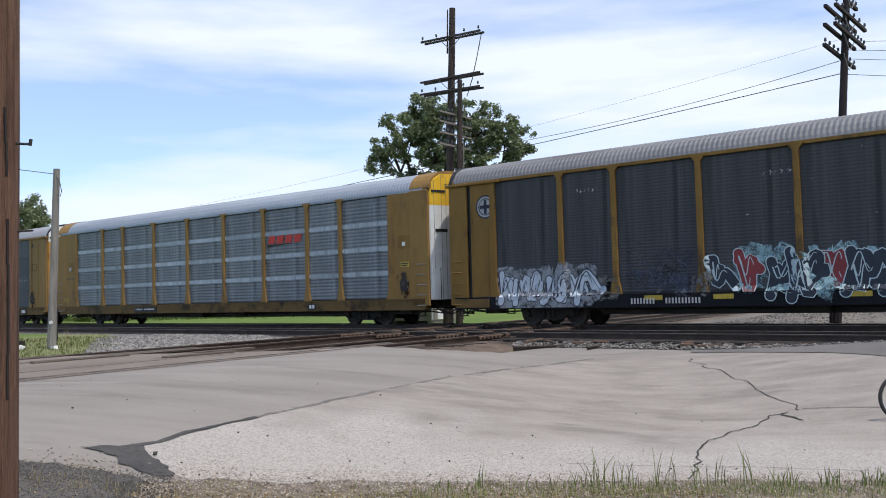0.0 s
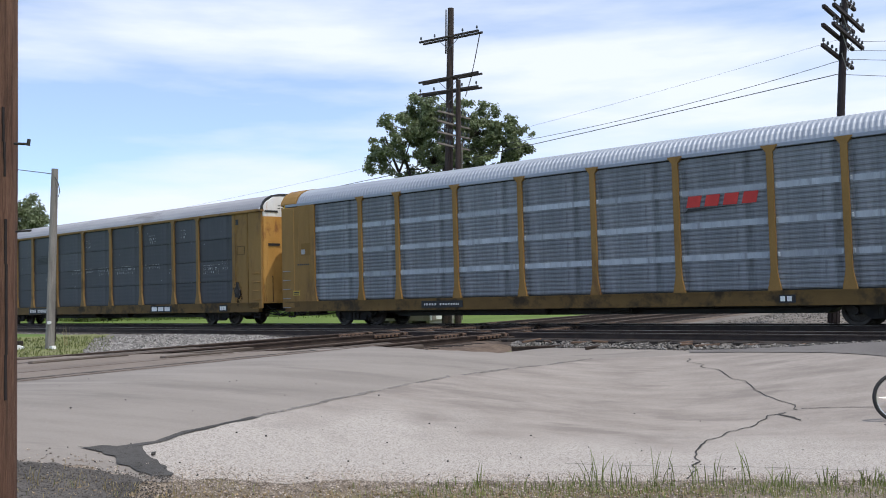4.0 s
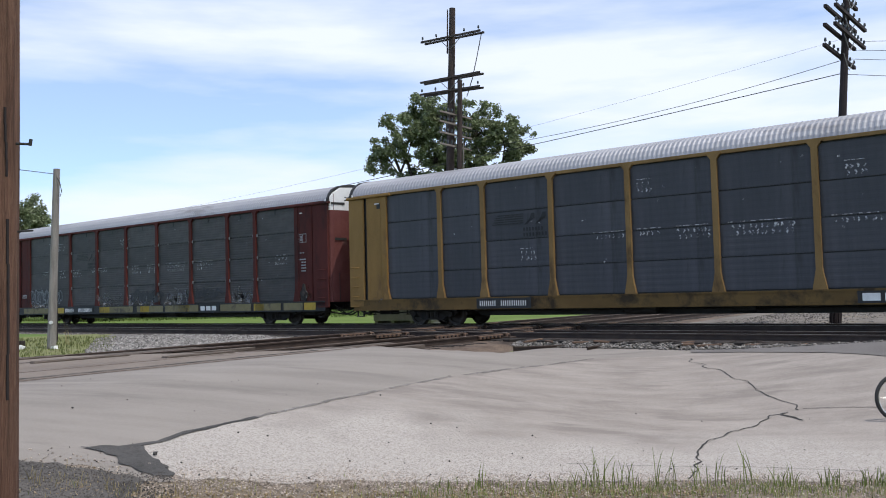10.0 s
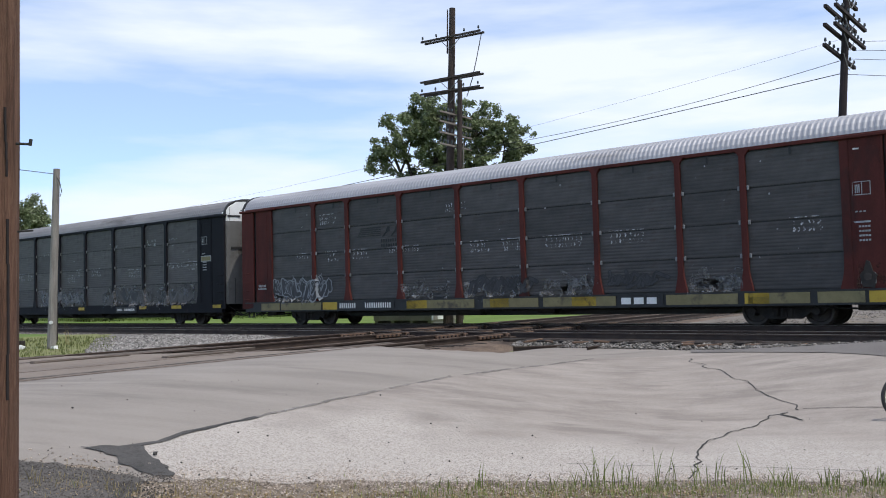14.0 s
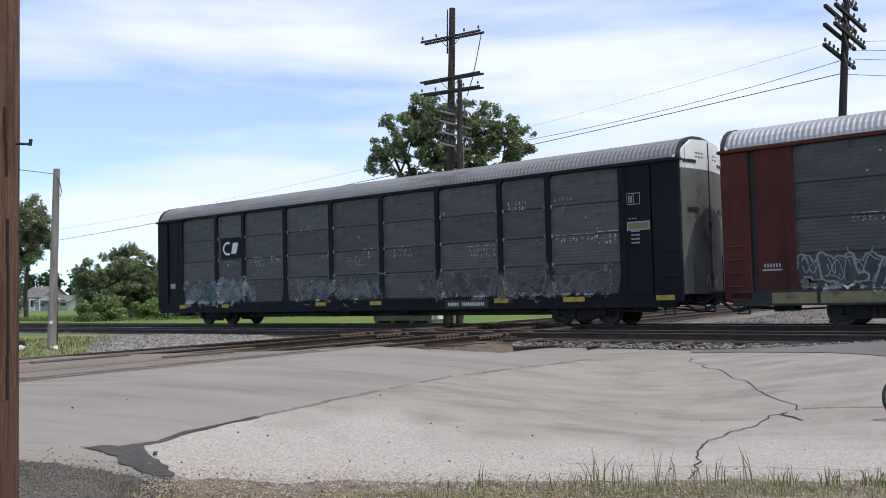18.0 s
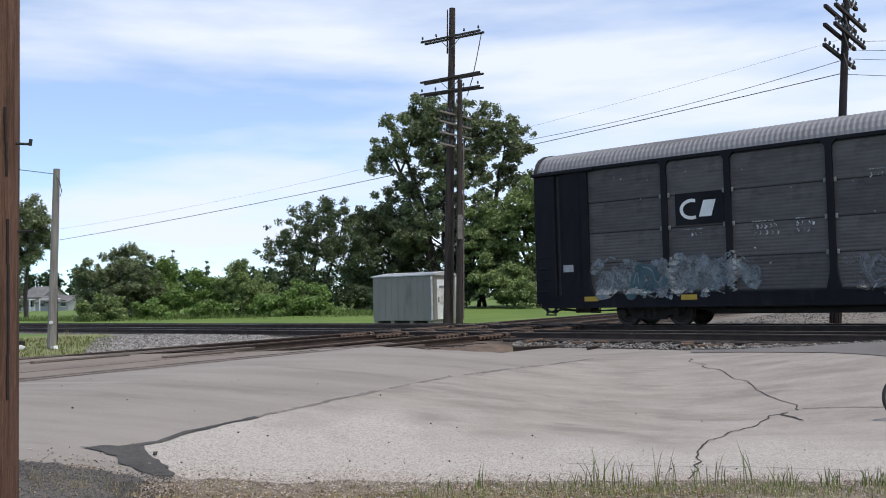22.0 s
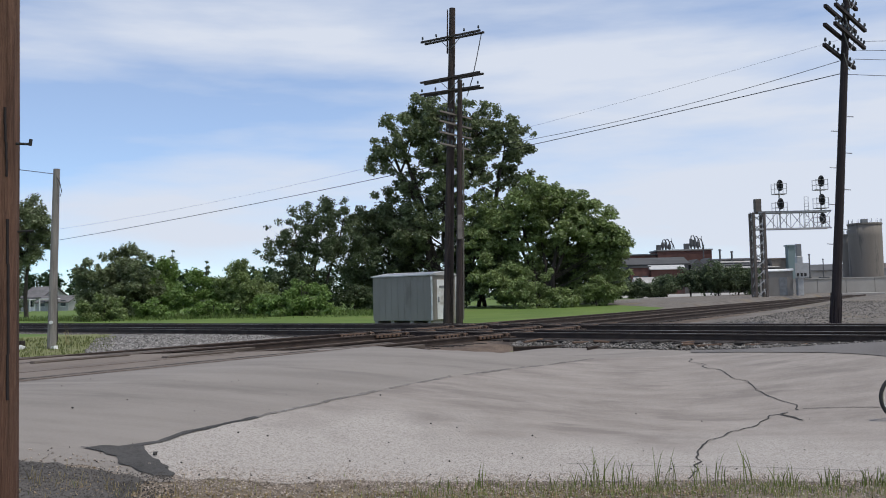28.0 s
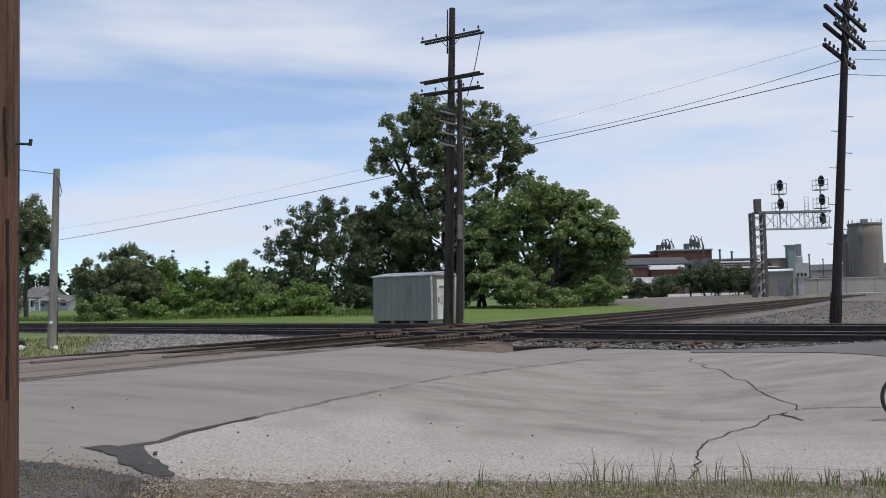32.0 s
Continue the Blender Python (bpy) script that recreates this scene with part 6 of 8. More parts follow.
prism(bm, [(-0.1, 2.75), (2.3, 2.75), (2.3, 2.85), (1.1, 3.05), (-0.1, 2.85)], -0.1, 2.6, "x")
part("roof", bm, "white_paint", hut)
bm = bmesh.new()
box(bm, 1.1, 1.9, -0.05, 0.0, 0.1, 2.1)
part("door", bm, "steel", hut)
box_mast = empty("control_cabinet", pose(38.9, 99, 0.15), "tall grey control cabinet on a post", "cabinet")
bm = bmesh.new()
box(bm, -0.25, 0.3, -0.2, 0.2, 4.3, 5.7, 0.03)
part("cabinet", bm, "steel", box_mast)
bm = bmesh.new()
box(bm, -0.3, 0.35, -0.3, 0.3, 0, 4.35, 0.05)
part("plinth", bm, "galvanised", box_mast)
bm = bmesh.new()
box(bm, -0.6, 0.9, -0.5, -0.4, 2.0, 3.6)
part("notice", bm, "galvanised", box_mast)
bm = bmesh.new()
for i in range(3):
    box(bm, -0.45 + i * 0.4, -0.2 + i * 0.4, -0.53, -0.505, 2.15, 2.5)
part("bar", bm, "black", box_mast)


def building(name, x, y, w, d, hgt, wall, roof, label, rise=0.0, windows=0, win_h=1.4, rot=0, z=0.0):
    b = empty(name, pose(x, y, z, 0, 0, rot), label, "building")
    bm = bmesh.new()
    box(bm, 0, w, 0, d, -0.5, hgt)
    part("wall", bm, wall, b)
    bm = bmesh.new()
    if rise:
        prism(bm, [(-0.4, hgt), (d + 0.4, hgt), (d + 0.4, hgt + 0.2), (d / 2, hgt + rise), (-0.4, hgt + 0.2)], -0.4, w + 0.4, "x")
    else:
        box(bm, -0.3, w + 0.3, -0.3, d + 0.3, hgt, hgt + 0.4)
    part("roof", bm, roof, b)
    for i in range(windows):
        x0 = w * (i + 0.2) / windows
        bm = bmesh.new()
        box(bm, x0, x0 + w * 0.6 / windows, -0.06, 0.02, hgt * 0.55, hgt * 0.55 + win_h)
        part("window", bm, "window_far", b)
    return b


building("factory_hall", 50.4, 251, 17.6, 12, 8.4, "metal_far", "roof_dark", "dark long factory hall under a low dark roof", 2.2, 0)
building("factory_hall", 56.8, 247.6, 9, 3.3, 6.9, "brick_far", "shed_roof", "brick lean-to with a bright white roof", 1.3, 4, 1.2)
building("factory_hall", 51.6, 248.6, 5.0, 2.3, 7.6, "brick_far", "roof_dark", "dark red brick corner of the factory", 0.0, 2, 1.2)
building("factory_hall", 51.6, 242, 12.8, 5, 2.9, "brick_far", "roof_rusty", "low factory wing with a rust-streaked pale roof", 2.0, 0)
building("factory_hall", 63.2, 266, 15.9, 10, 12.8, "brick_far", "roof_far", "tall brick block behind the factory halls", 0.0, 0)
building("factory_hall", 55.6, 267, 7.4, 9, 11.7, "brick_far", "roof_dark", "lower dark brick block behind the halls", 0.0, 0)
g = building("factory_hall", 76.2, 250, 0.1, 0.1, 0.1, "metal_far", "metal_far", "factory hall with a stepped skylight roof", 0.0, 0)
for ch in list(g.children):
    bpy.data.objects.remove(ch)
bm = bmesh.new()
box(bm, -7.5, 17.0, 1.0, 11, -0.3, 6.6)
part("wall", bm, "metal_far", g)
for i in range(4):
    y0, z0 = 1.0 + i * 2.5, 6.6 + i * 0.85
    bm = bmesh.new()
    box(bm, -0.2 * i, 17.0 - 0.9 * i, y0, y0 + 2.4, z0 - 0.4, z0 + 0.3)
    part("monitor", bm, "metal_far", g, "dark clerestory band")
    bm = bmesh.new()
    prism(bm, [(y0 - 0.15, z0 + 0.3), (y0 + 2.5, z0 + 0.7), (y0 + 2.5, z0 + 0.85), (y0 - 0.15, z0 + 0.42)], -0.2 * i, 17.1 - 0.9 * i, "x")
    part("roof", bm, "roof_rusty" if i % 2 == 0 else "roof_dark", g)
for i in range(2):
    # gabled end bays beside the stepped roof
    bm = bmesh.new()
    prism(bm, [(-7.6 + i * 3.6, 6.6), (-4.1 + i * 3.6, 6.6), (-4.1 + i * 3.6, 8.2), (-5.85 + i * 3.6, 9.7 + 0.3 * i), (-7.6 + i * 3.6, 8.2)], 0.4, 9, "y")
    part("gable_bay", bm, "roof_dark", g)
building("factory_tower", 95.4, 250, 2.0, 2, 12.6, "metal_teal", "metal_teal", "narrow grey-green metal tower at the factory", 0.0, 0)
building("factory_tower", 91.6, 252, 6.2, 4, 9.1, "silo_concrete", "silo_concrete", "square concrete bin beside the tower", 0.0, 0)
building("factory_hall", 98.4, 252, 40, 8, 5.6, "wall_concrete", "metal_far", "pale factory range under a dark roof", 1.9, 8, 0.8)
for x, sc, sd in ((66.2, 1.0, 3), (74.8, 1.15, 8)):
    rnd = random.Random(sd)
    s = empty("dust_collector", pose(x, 268, 13.2), "dark cyclones and bent ducts on the factory roof", "factory duct", "roof machinery")
    for i in range(3):
        cx, hh = (i - 1) * 0.9 * sc + rnd.uniform(-0.2, 0.2), sc * rnd.uniform(1.6, 2.8)
        bm = bmesh.new()
        tube(bm, (cx, 0, 0), (cx, 0, hh * 0.45), 0.15, 0.5 * sc, 8)
        tube(bm, (cx, 0, hh * 0.45), (cx, 0, hh), 0.5 * sc, 0.4 * sc, 8)
        part("cyclone", bm, "metal_far", s)
        bm = bmesh.new()
        path_tube(bm, [Vector((cx, 0, hh)), Vector((cx + 0.1, 0, hh + 0.7 * sc)), Vector((cx + 0.6 * sc, 0, hh + 0.9 * sc)), Vector((cx + 1.2 * sc, 0, hh - 0.2)), Vector((cx + 1.5 * sc, 0, 0.3))], 0.16, 6)
        part("duct", bm, "metal_far", s)
    bm = bmesh.new()
    box(bm, -2.8 * sc, -1.6 * sc, -0.8, 0.8, 0, 1.5 * sc)
    part("fan_house", bm, "metal_far", s)
    bm = bmesh.new()
    tube(bm, (1.9 * sc, 0, 0), (1.7 * sc, 0, 3.4 * sc), 0.07, n=5)
    part("mast", bm, "metal_far", s)
for x, y, h0, r in ((52.2, 255, 13.4, 0.18), (79.0, 258, 12.2, 0.3), (82.4, 258, 11.6, 0.3), (101.6, 251, 10.0, 0.22), (105.4, 251, 8.6, 0.16), (108.4, 251, 9.0, 0.16), (75.5, 262, 13.8, 0.2)):
    s = empty("vent_stack", pose(x, y, 0), "slim steel stack rising over the factory roofs", "stack", "factory stacks")
    bm = bmesh.new()
    tube(bm, (0, 0, 0), (0, 0, h0), r, r * 0.9, 8)
    part("pipe", bm, "metal_far", s)
    bm = bmesh.new()
    tube(bm, (0, 0, h0), (0, 0, h0 + 0.35), r * 1.7, r * 1.3, 8)
    part("cap", bm, "metal_far", s)

# pale yard in front of the factory
bm = bmesh.new()
box(bm, 26, 150, 118, 330, -0.3, 0.19)
tagged(part("factory_yard", bm, "far_soil"), "pale concrete yard round the factory", "ground", kind="structure")


# ---- houses far left ----
def house(x, y, w, d, hgt, rise, rot, label):
    b = empty("house", pose(x, y, 0.1, 0, 0, rot), label, "house", "houses beyond the line")
    bm = bmesh.new()
    box(bm, 0, w, 0, d, -0.4, hgt)
    prism(bm, [(0.0, hgt), (d, hgt), (d / 2, hgt + rise)], 0.02, w - 0.02, "x")
    part("wall", bm, "siding", b)
    for sy in (0, 1):
        bm = bmesh.new()
        a, c = (-0.35, d / 2) if sy == 0 else (d + 0.35, d / 2)
        prism(bm, [(a, hgt - 0.2), (c, hgt + rise + 0.02), (c, hgt + rise + 0.2), (a, hgt)], -0.3, w + 0.3, "x")
        part("roof", bm, "shingle", b)
    for i in range(3):
        bm = bmesh.new()
        x0 = w * (i + 0.3) / 3
        box(bm, x0, x0 + 0.9, -0.05, 0.03, 0.9, 2.0)
        wd = part("window", bm, "window_far", b)
        bm = bmesh.new()
        box(bm, x0 - 0.08, x0 + 0.98, -0.08, -0.02, 0.82, 0.9)
        part("sill", bm, "white_paint", wd)
    bm = bmesh.new()
    box(bm, w * 0.48, w * 0.48 + 0.95, -0.05, 0.03, 0.0, 2.0)
    part("door", bm, "white_paint", b)
    bm = bmesh.new()
    box(bm, w * 0.25, w * 0.75, -2.0, 0.0, 2.2, 2.35)
    for px in (w * 0.26, w * 0.74):
        box(bm, px - 0.06, px + 0.06, -1.95, -1.83, 0, 2.2)
    part("porch", bm, "white_paint", b)


house(-80.5, 172, 4.6, 8, 2.7, 1.9, -12, "pale grey house with a white gable and shingle roof")
house(-75.6, 168, 6.0, 6, 1.7, 1.0, -4, "low pale house with a grey shingle roof")

# ---- trees ----
def branch(vs, fs, a, b, r0, r1, n=6):
    a, b = Vector(a), Vector(b)
    q = (b - a).to_track_quat("Z", "Y").to_matrix()
    k = len(vs)
    for p, r in ((a, r0), (b, r1)):
        for i in range(n):
            t = 2 * math.pi * i / n
            vs.append(tuple(p + q @ Vector((r * math.cos(t), r * math.sin(t), 0))))
    for i in range(n):
        fs.append((k + i, k + (i + 1) % n, k + n + (i + 1) % n, k + n + i))


def leaf_cloud(rng, centres, radii, count, size, droop=0.0, flat=0.8):
    """Folded leaf quads scattered through clumps; each leaf is two triangles bent along its rib."""
    centres, radii = np.array(centres), np.array(radii)
    w = radii ** 2
    pick = rng.choice(len(centres), count, p=w / w.sum())
    d = rng.normal(size=(count, 3))
    d /= np.linalg.norm(d, axis=1)[:, None]
    r = radii[pick] * (0.1 + 1.05 * rng.random(count) ** 0.6 + 0.25 * rng.random(count) ** 4)
    p = centres[pick] + d * r[:, None] * np.array([1.0, 1.0, flat])
    p[:, 2] -= droop * (d[:, 0] ** 2 + d[:, 1] ** 2) * r
    u = rng.normal(size=(count, 3))
    nrm = d * 0.45 + np.array([0, 0, 0.6]) + rng.normal(size=(count, 3)) * 0.6
    v = np.cross(nrm, u)
    v /= np.linalg.norm(v, axis=1)[:, None] + 1e-6
    u = np.cross(v, nrm)
    u /= np.linalg.norm(u, axis=1)[:, None] + 1e-6
    nrm /= np.linalg.norm(nrm, axis=1)[:, None] + 1e-6
    s = size * (0.55 + 0.9 * rng.random(count))[:, None]
    v0, v1, v2, v3 = p - u * s * 0.55, p + v * s * 0.36 + nrm * s * 0.1, p + u * s * 0.6 - nrm * s * 0.08, p - v * s * 0.36 + nrm * s * 0.1
    verts = np.stack([v0, v1, v2, v3], 1).reshape(-1, 3)
    base = np.arange(count)[:, None] * 4
    faces = np.concatenate([base + np.array([[0, 1, 2]]), base + np.array([[0, 2, 3]])], 0).tolist()
    return verts, faces


def tree(name, x, y, lobes, leafmat, count, size, seed, label, category="tree", trunk=0.3, stems=1, droop=0.0, group="trees beyond the tracks", clump=0.5, per=9, depth=0.8, tuft=0.0, dens=3.0, flat=0.8):
    """lobes: (sideways, height, radius) of the crown's masses; each holds several clumps of leaves on its own limb."""
    rng = np.random.default_rng(seed)
    z0 = ground_z(x, y) - 0.1
    root = empty(name, pose(x, y, z0), label, category, group)
    vs, fs = [], []
    centres, radii, limbs = [], [], []
    hgt = max(z + r for _, z, r in lobes)
    for lx, lz, lr in lobes:
        ly = rng.uniform(-1, 1) * depth * lr
        many = max(4, int(dens * (lr / tuft) ** 2)) if tuft else per
        limbs.append((Vector((lx, ly, lz)), lr, len(centres), many))
        for _ in range(many):
            d = rng.normal(size=3)
            d /= np.linalg.norm(d)
            q = lr * (0.22 + 1.0 * rng.random() ** 0.75) if tuft else lr * (0.25 + 0.65 * rng.random())
            cr = (tuft if tuft else lr * clump) * rng.uniform(0.65, 1.35)
            centres.append((lx + d[0] * q, ly + d[1] * q, max(cr * 0.6, lz + d[2] * q * 0.9)))
            radii.append(cr)
    heads = []
    for k in range(stems):
        off = Vector((rng.uniform(-0.5, 0.5) * (stems > 1) * hgt * 0.08, rng.uniform(-0.3, 0.3), 0))
        pts = [off]
        for i in range(1, 6):
            pts.append(off + Vector((rng.uniform(-0.02, 0.02) * hgt + (k - (stems - 1) / 2) * 0.03 * hgt * i, rng.uniform(-0.02, 0.02) * hgt, hgt * 0.8 * i / 5)))
        for i in range(5):
            branch(vs, fs, pts[i], pts[i + 1], trunk * (1 - i / 5 * 0.8), trunk * (1 - (i + 1) / 5 * 0.8), 8)
        heads.append(pts)
    n = 0
    for c, lr, first, many in limbs:
        pts = heads[n % stems]
        n += 1
        cz = max(0.1, min(hgt * 0.74, (c.z - 0.5 * abs(c.x)) * 0.85))
        f = cz / (hgt * 0.8) * 5
        i = min(4, int(f))
        base = pts[i].lerp(pts[i + 1], f - i)
        mid = base.lerp(c, 0.55) + Vector((0, 0, -0.05 * (c - base).length))
        branch(vs, fs, base, mid, trunk * 0.3, trunk * 0.17, 6)
        branch(vs, fs, mid, c, trunk * 0.17, trunk * 0.09, 6)
        for k in range(many):
            q = Vector(centres[first + k])
            branch(vs, fs, c.lerp(mid, rng.random() * 0.4), q, trunk * 0.07, trunk * 0.02, 3)
    raw("trunk", vs, fs, "bark", root)
    lv, lf = leaf_cloud(rng, centres, radii, count, size, droop, flat)
    lv[:, 2] = np.maximum(lv[:, 2], 0.05)
    raw("crown", lv, lf, leafmat, root)
    return root


def dome(w, h, seed, n=7):
    """Lobes of a low rounded mass, w across and h high."""
    r = random.Random(seed)
    out = [(0.0, h * 0.72, h * 0.3), (-w * 0.2, h * 0.55, h * 0.32), (w * 0.2, h * 0.58, h * 0.32)]
    for i in range(n):
        t = r.uniform(-0.5, 0.5)
        out.append((t * w * 0.85, h * (0.2 + 0.5 * r.random() * (1 - abs(t))), h * r.uniform(0.2, 0.34)))
    return out


# the tall cottonwood and the broad trees round it
tree("cottonwood_tree", 0.3, 76, [(-2.4, 14.9, 2.3), (-1.9, 16.8, 1.5), (0.3, 16.3, 2.1), (3.3, 15.2, 2.3), (5.2, 14.2, 1.9), (6.3, 13.0, 1.2), (-4.9, 13.0, 1.7), (2.6, 11.6, 2.3), (-3.0, 10.6, 1.7), (6.1, 10.6, 1.6), (-0.2, 8.9, 2.3), (-0.6, 12.6, 2.2), (-5.0, 8.2, 1.9), (-2.2, 6.9, 2.0), (3.4, 7.3, 2.2), (0.0, 5.0, 2.2), (-6.6, 7.1, 1.9), (-3.4, 5.1, 2.0)],
     "leaf_cottonwood", 80000, 0.21, 11, "tall open cottonwood with dark trunk and gaps in the crown", trunk=0.36, stems=5, tuft=0.40, dens=1.75)
tree("tree", -10.2, 72, [(0.1, 6.8, 2.1), (1.9, 8.1, 1.1), (-1.7, 5.5, 1.9), (-3.6, 5.1, 0.9), (1.4, 5.0, 2.1), (-0.9, 2.8, 2.1), (3.2, 4.3, 1.7), (0.8, 8.6, 0.8)], "leaf_dark", 24000, 0.165, 12, "dark twiggy tree with a loose pale-edged crown", trunk=0.16, stems=4, tuft=0.34, dens=1.8)
tree("tree", 7.8, 72, [(-3.4, 7.3, 2.2), (-0.7, 8.5, 1.9), (2.0, 8.0, 2.0), (4.2, 6.7, 1.8), (6.0, 5.5, 1.0), (0.2, 6.2, 2.3), (-4.1, 4.7, 2.2), (3.7, 4.4, 1.8), (-1.3, 3.3, 1.7), (4.5, 1.8, 1.7), (5.9, 2.6, 1.2), (-4.0, 2.4, 2.1), (1.2, 7.6, 2.1), (3.1, 6.4, 2.1), (5.0, 5.2, 1.6), (5.6, 4.0, 1.5), (-2.4, 6.4, 2.3), (0.6, 9.0, 1.2)],
     "leaf_mid", 82000, 0.20, 14, "broad drooping tree with dense green foliage", trunk=0.2, stems=5, droop=0.4, tuft=0.5, dens=2.0, flat=0.55)
tree("tree", -4.6, 79, [(0, 7.5, 2.0), (-1.8, 5.5, 1.8), (1.6, 5.2, 2.0), (0, 3.4, 2.2), (-2.2, 2.6, 2.0), (2.4, 2.4, 2.0)], "leaf_dark", 16000, 0.22, 13, "dark understorey tree below the cottonwood", trunk=0.2, stems=2)
tree("tree", 3.2, 78, [(0, 6.4, 2.0), (-1.8, 4.5, 1.8), (1.6, 4.2, 2.0), (0, 2.6, 2.2), (-2.2, 1.8, 1.8), (2.4, 1.9, 2.0)], "leaf_dark", 16000, 0.22, 15, "dark understorey tree at the edge of the lawn", trunk=0.2, stems=2)
tree("tree", -24.6, 69, [(-0.1, 4.6, 1.2), (-1.5, 3.4, 1.4), (1.5, 3.3, 1.5), (0.0, 2.0, 2.1), (2.0, 2.0, 1.2), (-2.2, 1.9, 1.0), (-0.6, 1.0, 1.8)], "leaf_cottonwood", 34000, 0.17, 41, "round full green tree beyond the tracks", trunk=0.16, tuft=0.34, dens=2.4)
tree("tree", -22.2, 71, [(0, 4.0, 0.7), (0.5, 3.2, 0.9), (-0.3, 2.4, 1.1), (0.6, 1.6, 1.1), (0, 0.8, 1.2)], "leaf_bright", 11000, 0.19, 42, "yellow-green tree beside the round tree", trunk=0.1, tuft=0.34)
tree("tree", -36.0, 78, [(-0.2, 8.2, 1.6), (1.1, 8.4, 1.1), (1.5, 7.1, 0.8), (0.7, 6.0, 0.8), (-0.7, 5.8, 1.5), (-2.0, 8.1, 1.8), (-2.2, 5.8, 1.5), (0.2, 9.6, 1.2)], "leaf_cottonwood", 22000, 0.2, 43, "tree with hanging clumps of foliage", trunk=0.2, droop=0.7, tuft=0.45)
for x, y, lb, mt, ct, sd in ((6.8, 67, [(-0.1, 1.6, 1.6), (-1.1, 1.0, 1.2), (1.4, 1.0, 1.2), (2.2, 0.5, 0.6)], "leaf_mid", 7000, 21), (11.6, 69, dome(3.4, 2.3, 2), "leaf_mid", 4000, 22),
                             (-9.9, 63, [(0.2, 1.7, 1.1), (1.2, 1.1, 1.0), (-1.4, 0.9, 0.9), (-0.6, 0.5, 1.1), (2.0, 0.3, 0.6)], "leaf_bright", 7000, 23), (-14.9, 66, [(0.0, 3.3, 0.9), (0.6, 2.4, 1.1), (-1.0, 2.3, 1.0), (0.2, 1.2, 1.3), (1.9, 1.6, 0.8)], "leaf_mid", 7000, 25),
                             (-18.5, 67, [(0.2, 2.8, 0.8), (1.1, 2.1, 0.9), (-0.4, 1.7, 0.9), (1.9, 1.5, 0.9), (-1.5, 1.1, 0.8)], "leaf_bright", 6500, 26), (-23.3, 62, [(0.2, 1.1, 0.9), (-1.0, 0.8, 0.7), (1.2, 0.6, 0.6), (-1.7, 0.3, 0.4)], "leaf_mid", 5000, 27),
                             (-12.0, 71, dome(5, 3.6, 5), "leaf_dark", 5000, 29), (-17.0, 73, dome(6, 3.4, 6), "leaf_mid", 5000, 30), (0.8, 74, dome(6, 3.0, 7), "leaf_dark", 5000, 31), (-3.6, 73, dome(6, 2.8, 8), "leaf_dark", 5000, 32),
                             (-7.0, 71, dome(4, 2.2, 9), "leaf_dark", 3500, 33), (-20.6, 64, dome(3, 1.5, 10), "leaf_bright", 3000, 34), (-16.0, 63, dome(3, 1.4, 11), "leaf_bright", 3000, 35), (-12.4, 64, dome(2.6, 1.7, 12), "leaf_bright", 3000, 36), (9.4, 76, dome(7, 2.8, 13), "leaf_dark", 4500, 37)):
    tree("bush", x, y, lb, mt, int(ct * 1.6), 0.15, sd, "leafy green bush at the edge of the lawn" if mt != "leaf_dark" else "dark shaded undergrowth bush", "bush", 0.05, tuft=0.28, dens=2.0, group="bushes beyond the tracks")
for x, y, h0, sd in ((-47.5, 100, 7.5, 44), (-39.0, 130, 8.6, 45), (-34.5, 132, 7.0, 46)):
    tree("conifer_tree", x, y, [(0, h0 * (0.1 + 0.11 * i), h0 * (0.2 - 0.021 * i)) for i in range(9)], "leaf_dark", 4000, 0.28, sd, "dark pointed conifer in the distance", trunk=0.16, per=8)
# trees in front of the factory
for i, (x, y, h0, sp) in enumerate(((34.8, 128, 4.2, 3.2), (38.2, 126, 5.0, 3.4), (41.6, 128, 4.4, 3.0), (30.2, 126, 2.7, 1.6), (27.2, 125, 2.4, 1.5), (24.2, 124, 2.9, 1.5), (45.0, 132, 3.6, 2.4), (33.0, 134, 3.4, 2.0))):
    tree("tree", x, y, [(a, 0.14 * h0 + b * 0.86, c * 1.15) for a, b, c in dome(sp * 1.7, h0 * 0.95, 60 + i)], "leaf_dark", 7000, 0.26, 50 + i, "small dark street tree before the factory", trunk=0.13, tuft=0.5, dens=2.2, group="trees before the factory")

# far woods, one mass of clumps
rng = np.random.default_rng(77)
cs, rs = [], []
for x in np.arange(-190, 40, 3.2):
    d = 185 + 30 * rng.random()
    top = 7.4 + 2.8 * noise.noise(Vector((x * 0.05, 0, 0))) + rng.uniform(-0.8, 0.8)
    for z in np.arange(1.0, top, 1.9):
        cs.append((x + rng.uniform(-1, 1), d + rng.uniform(-3, 3), z))
        rs.append(rng.uniform(1.6, 2.6))
lv, lf = leaf_cloud(rng, cs, rs, 42000, 0.8)
tagged(raw("far_woods", lv, lf, "far_leaf"), "hazy line of distant woods", "trees", kind="stuff")

tree("tree", 11.0, 77, [(-1.5, 4.4, 1.9), (1.3, 4.0, 1.9), (0, 2.4, 2.2), (-2.6, 2.0, 1.9), (2.6, 1.9, 1.8)], "leaf_dark", 16000, 0.2, 17, "dark understorey tree behind the broad tree", trunk=0.2, stems=2)

# rough grass along the bushes and the lawn's edge
rng = np.random.default_rng(5)


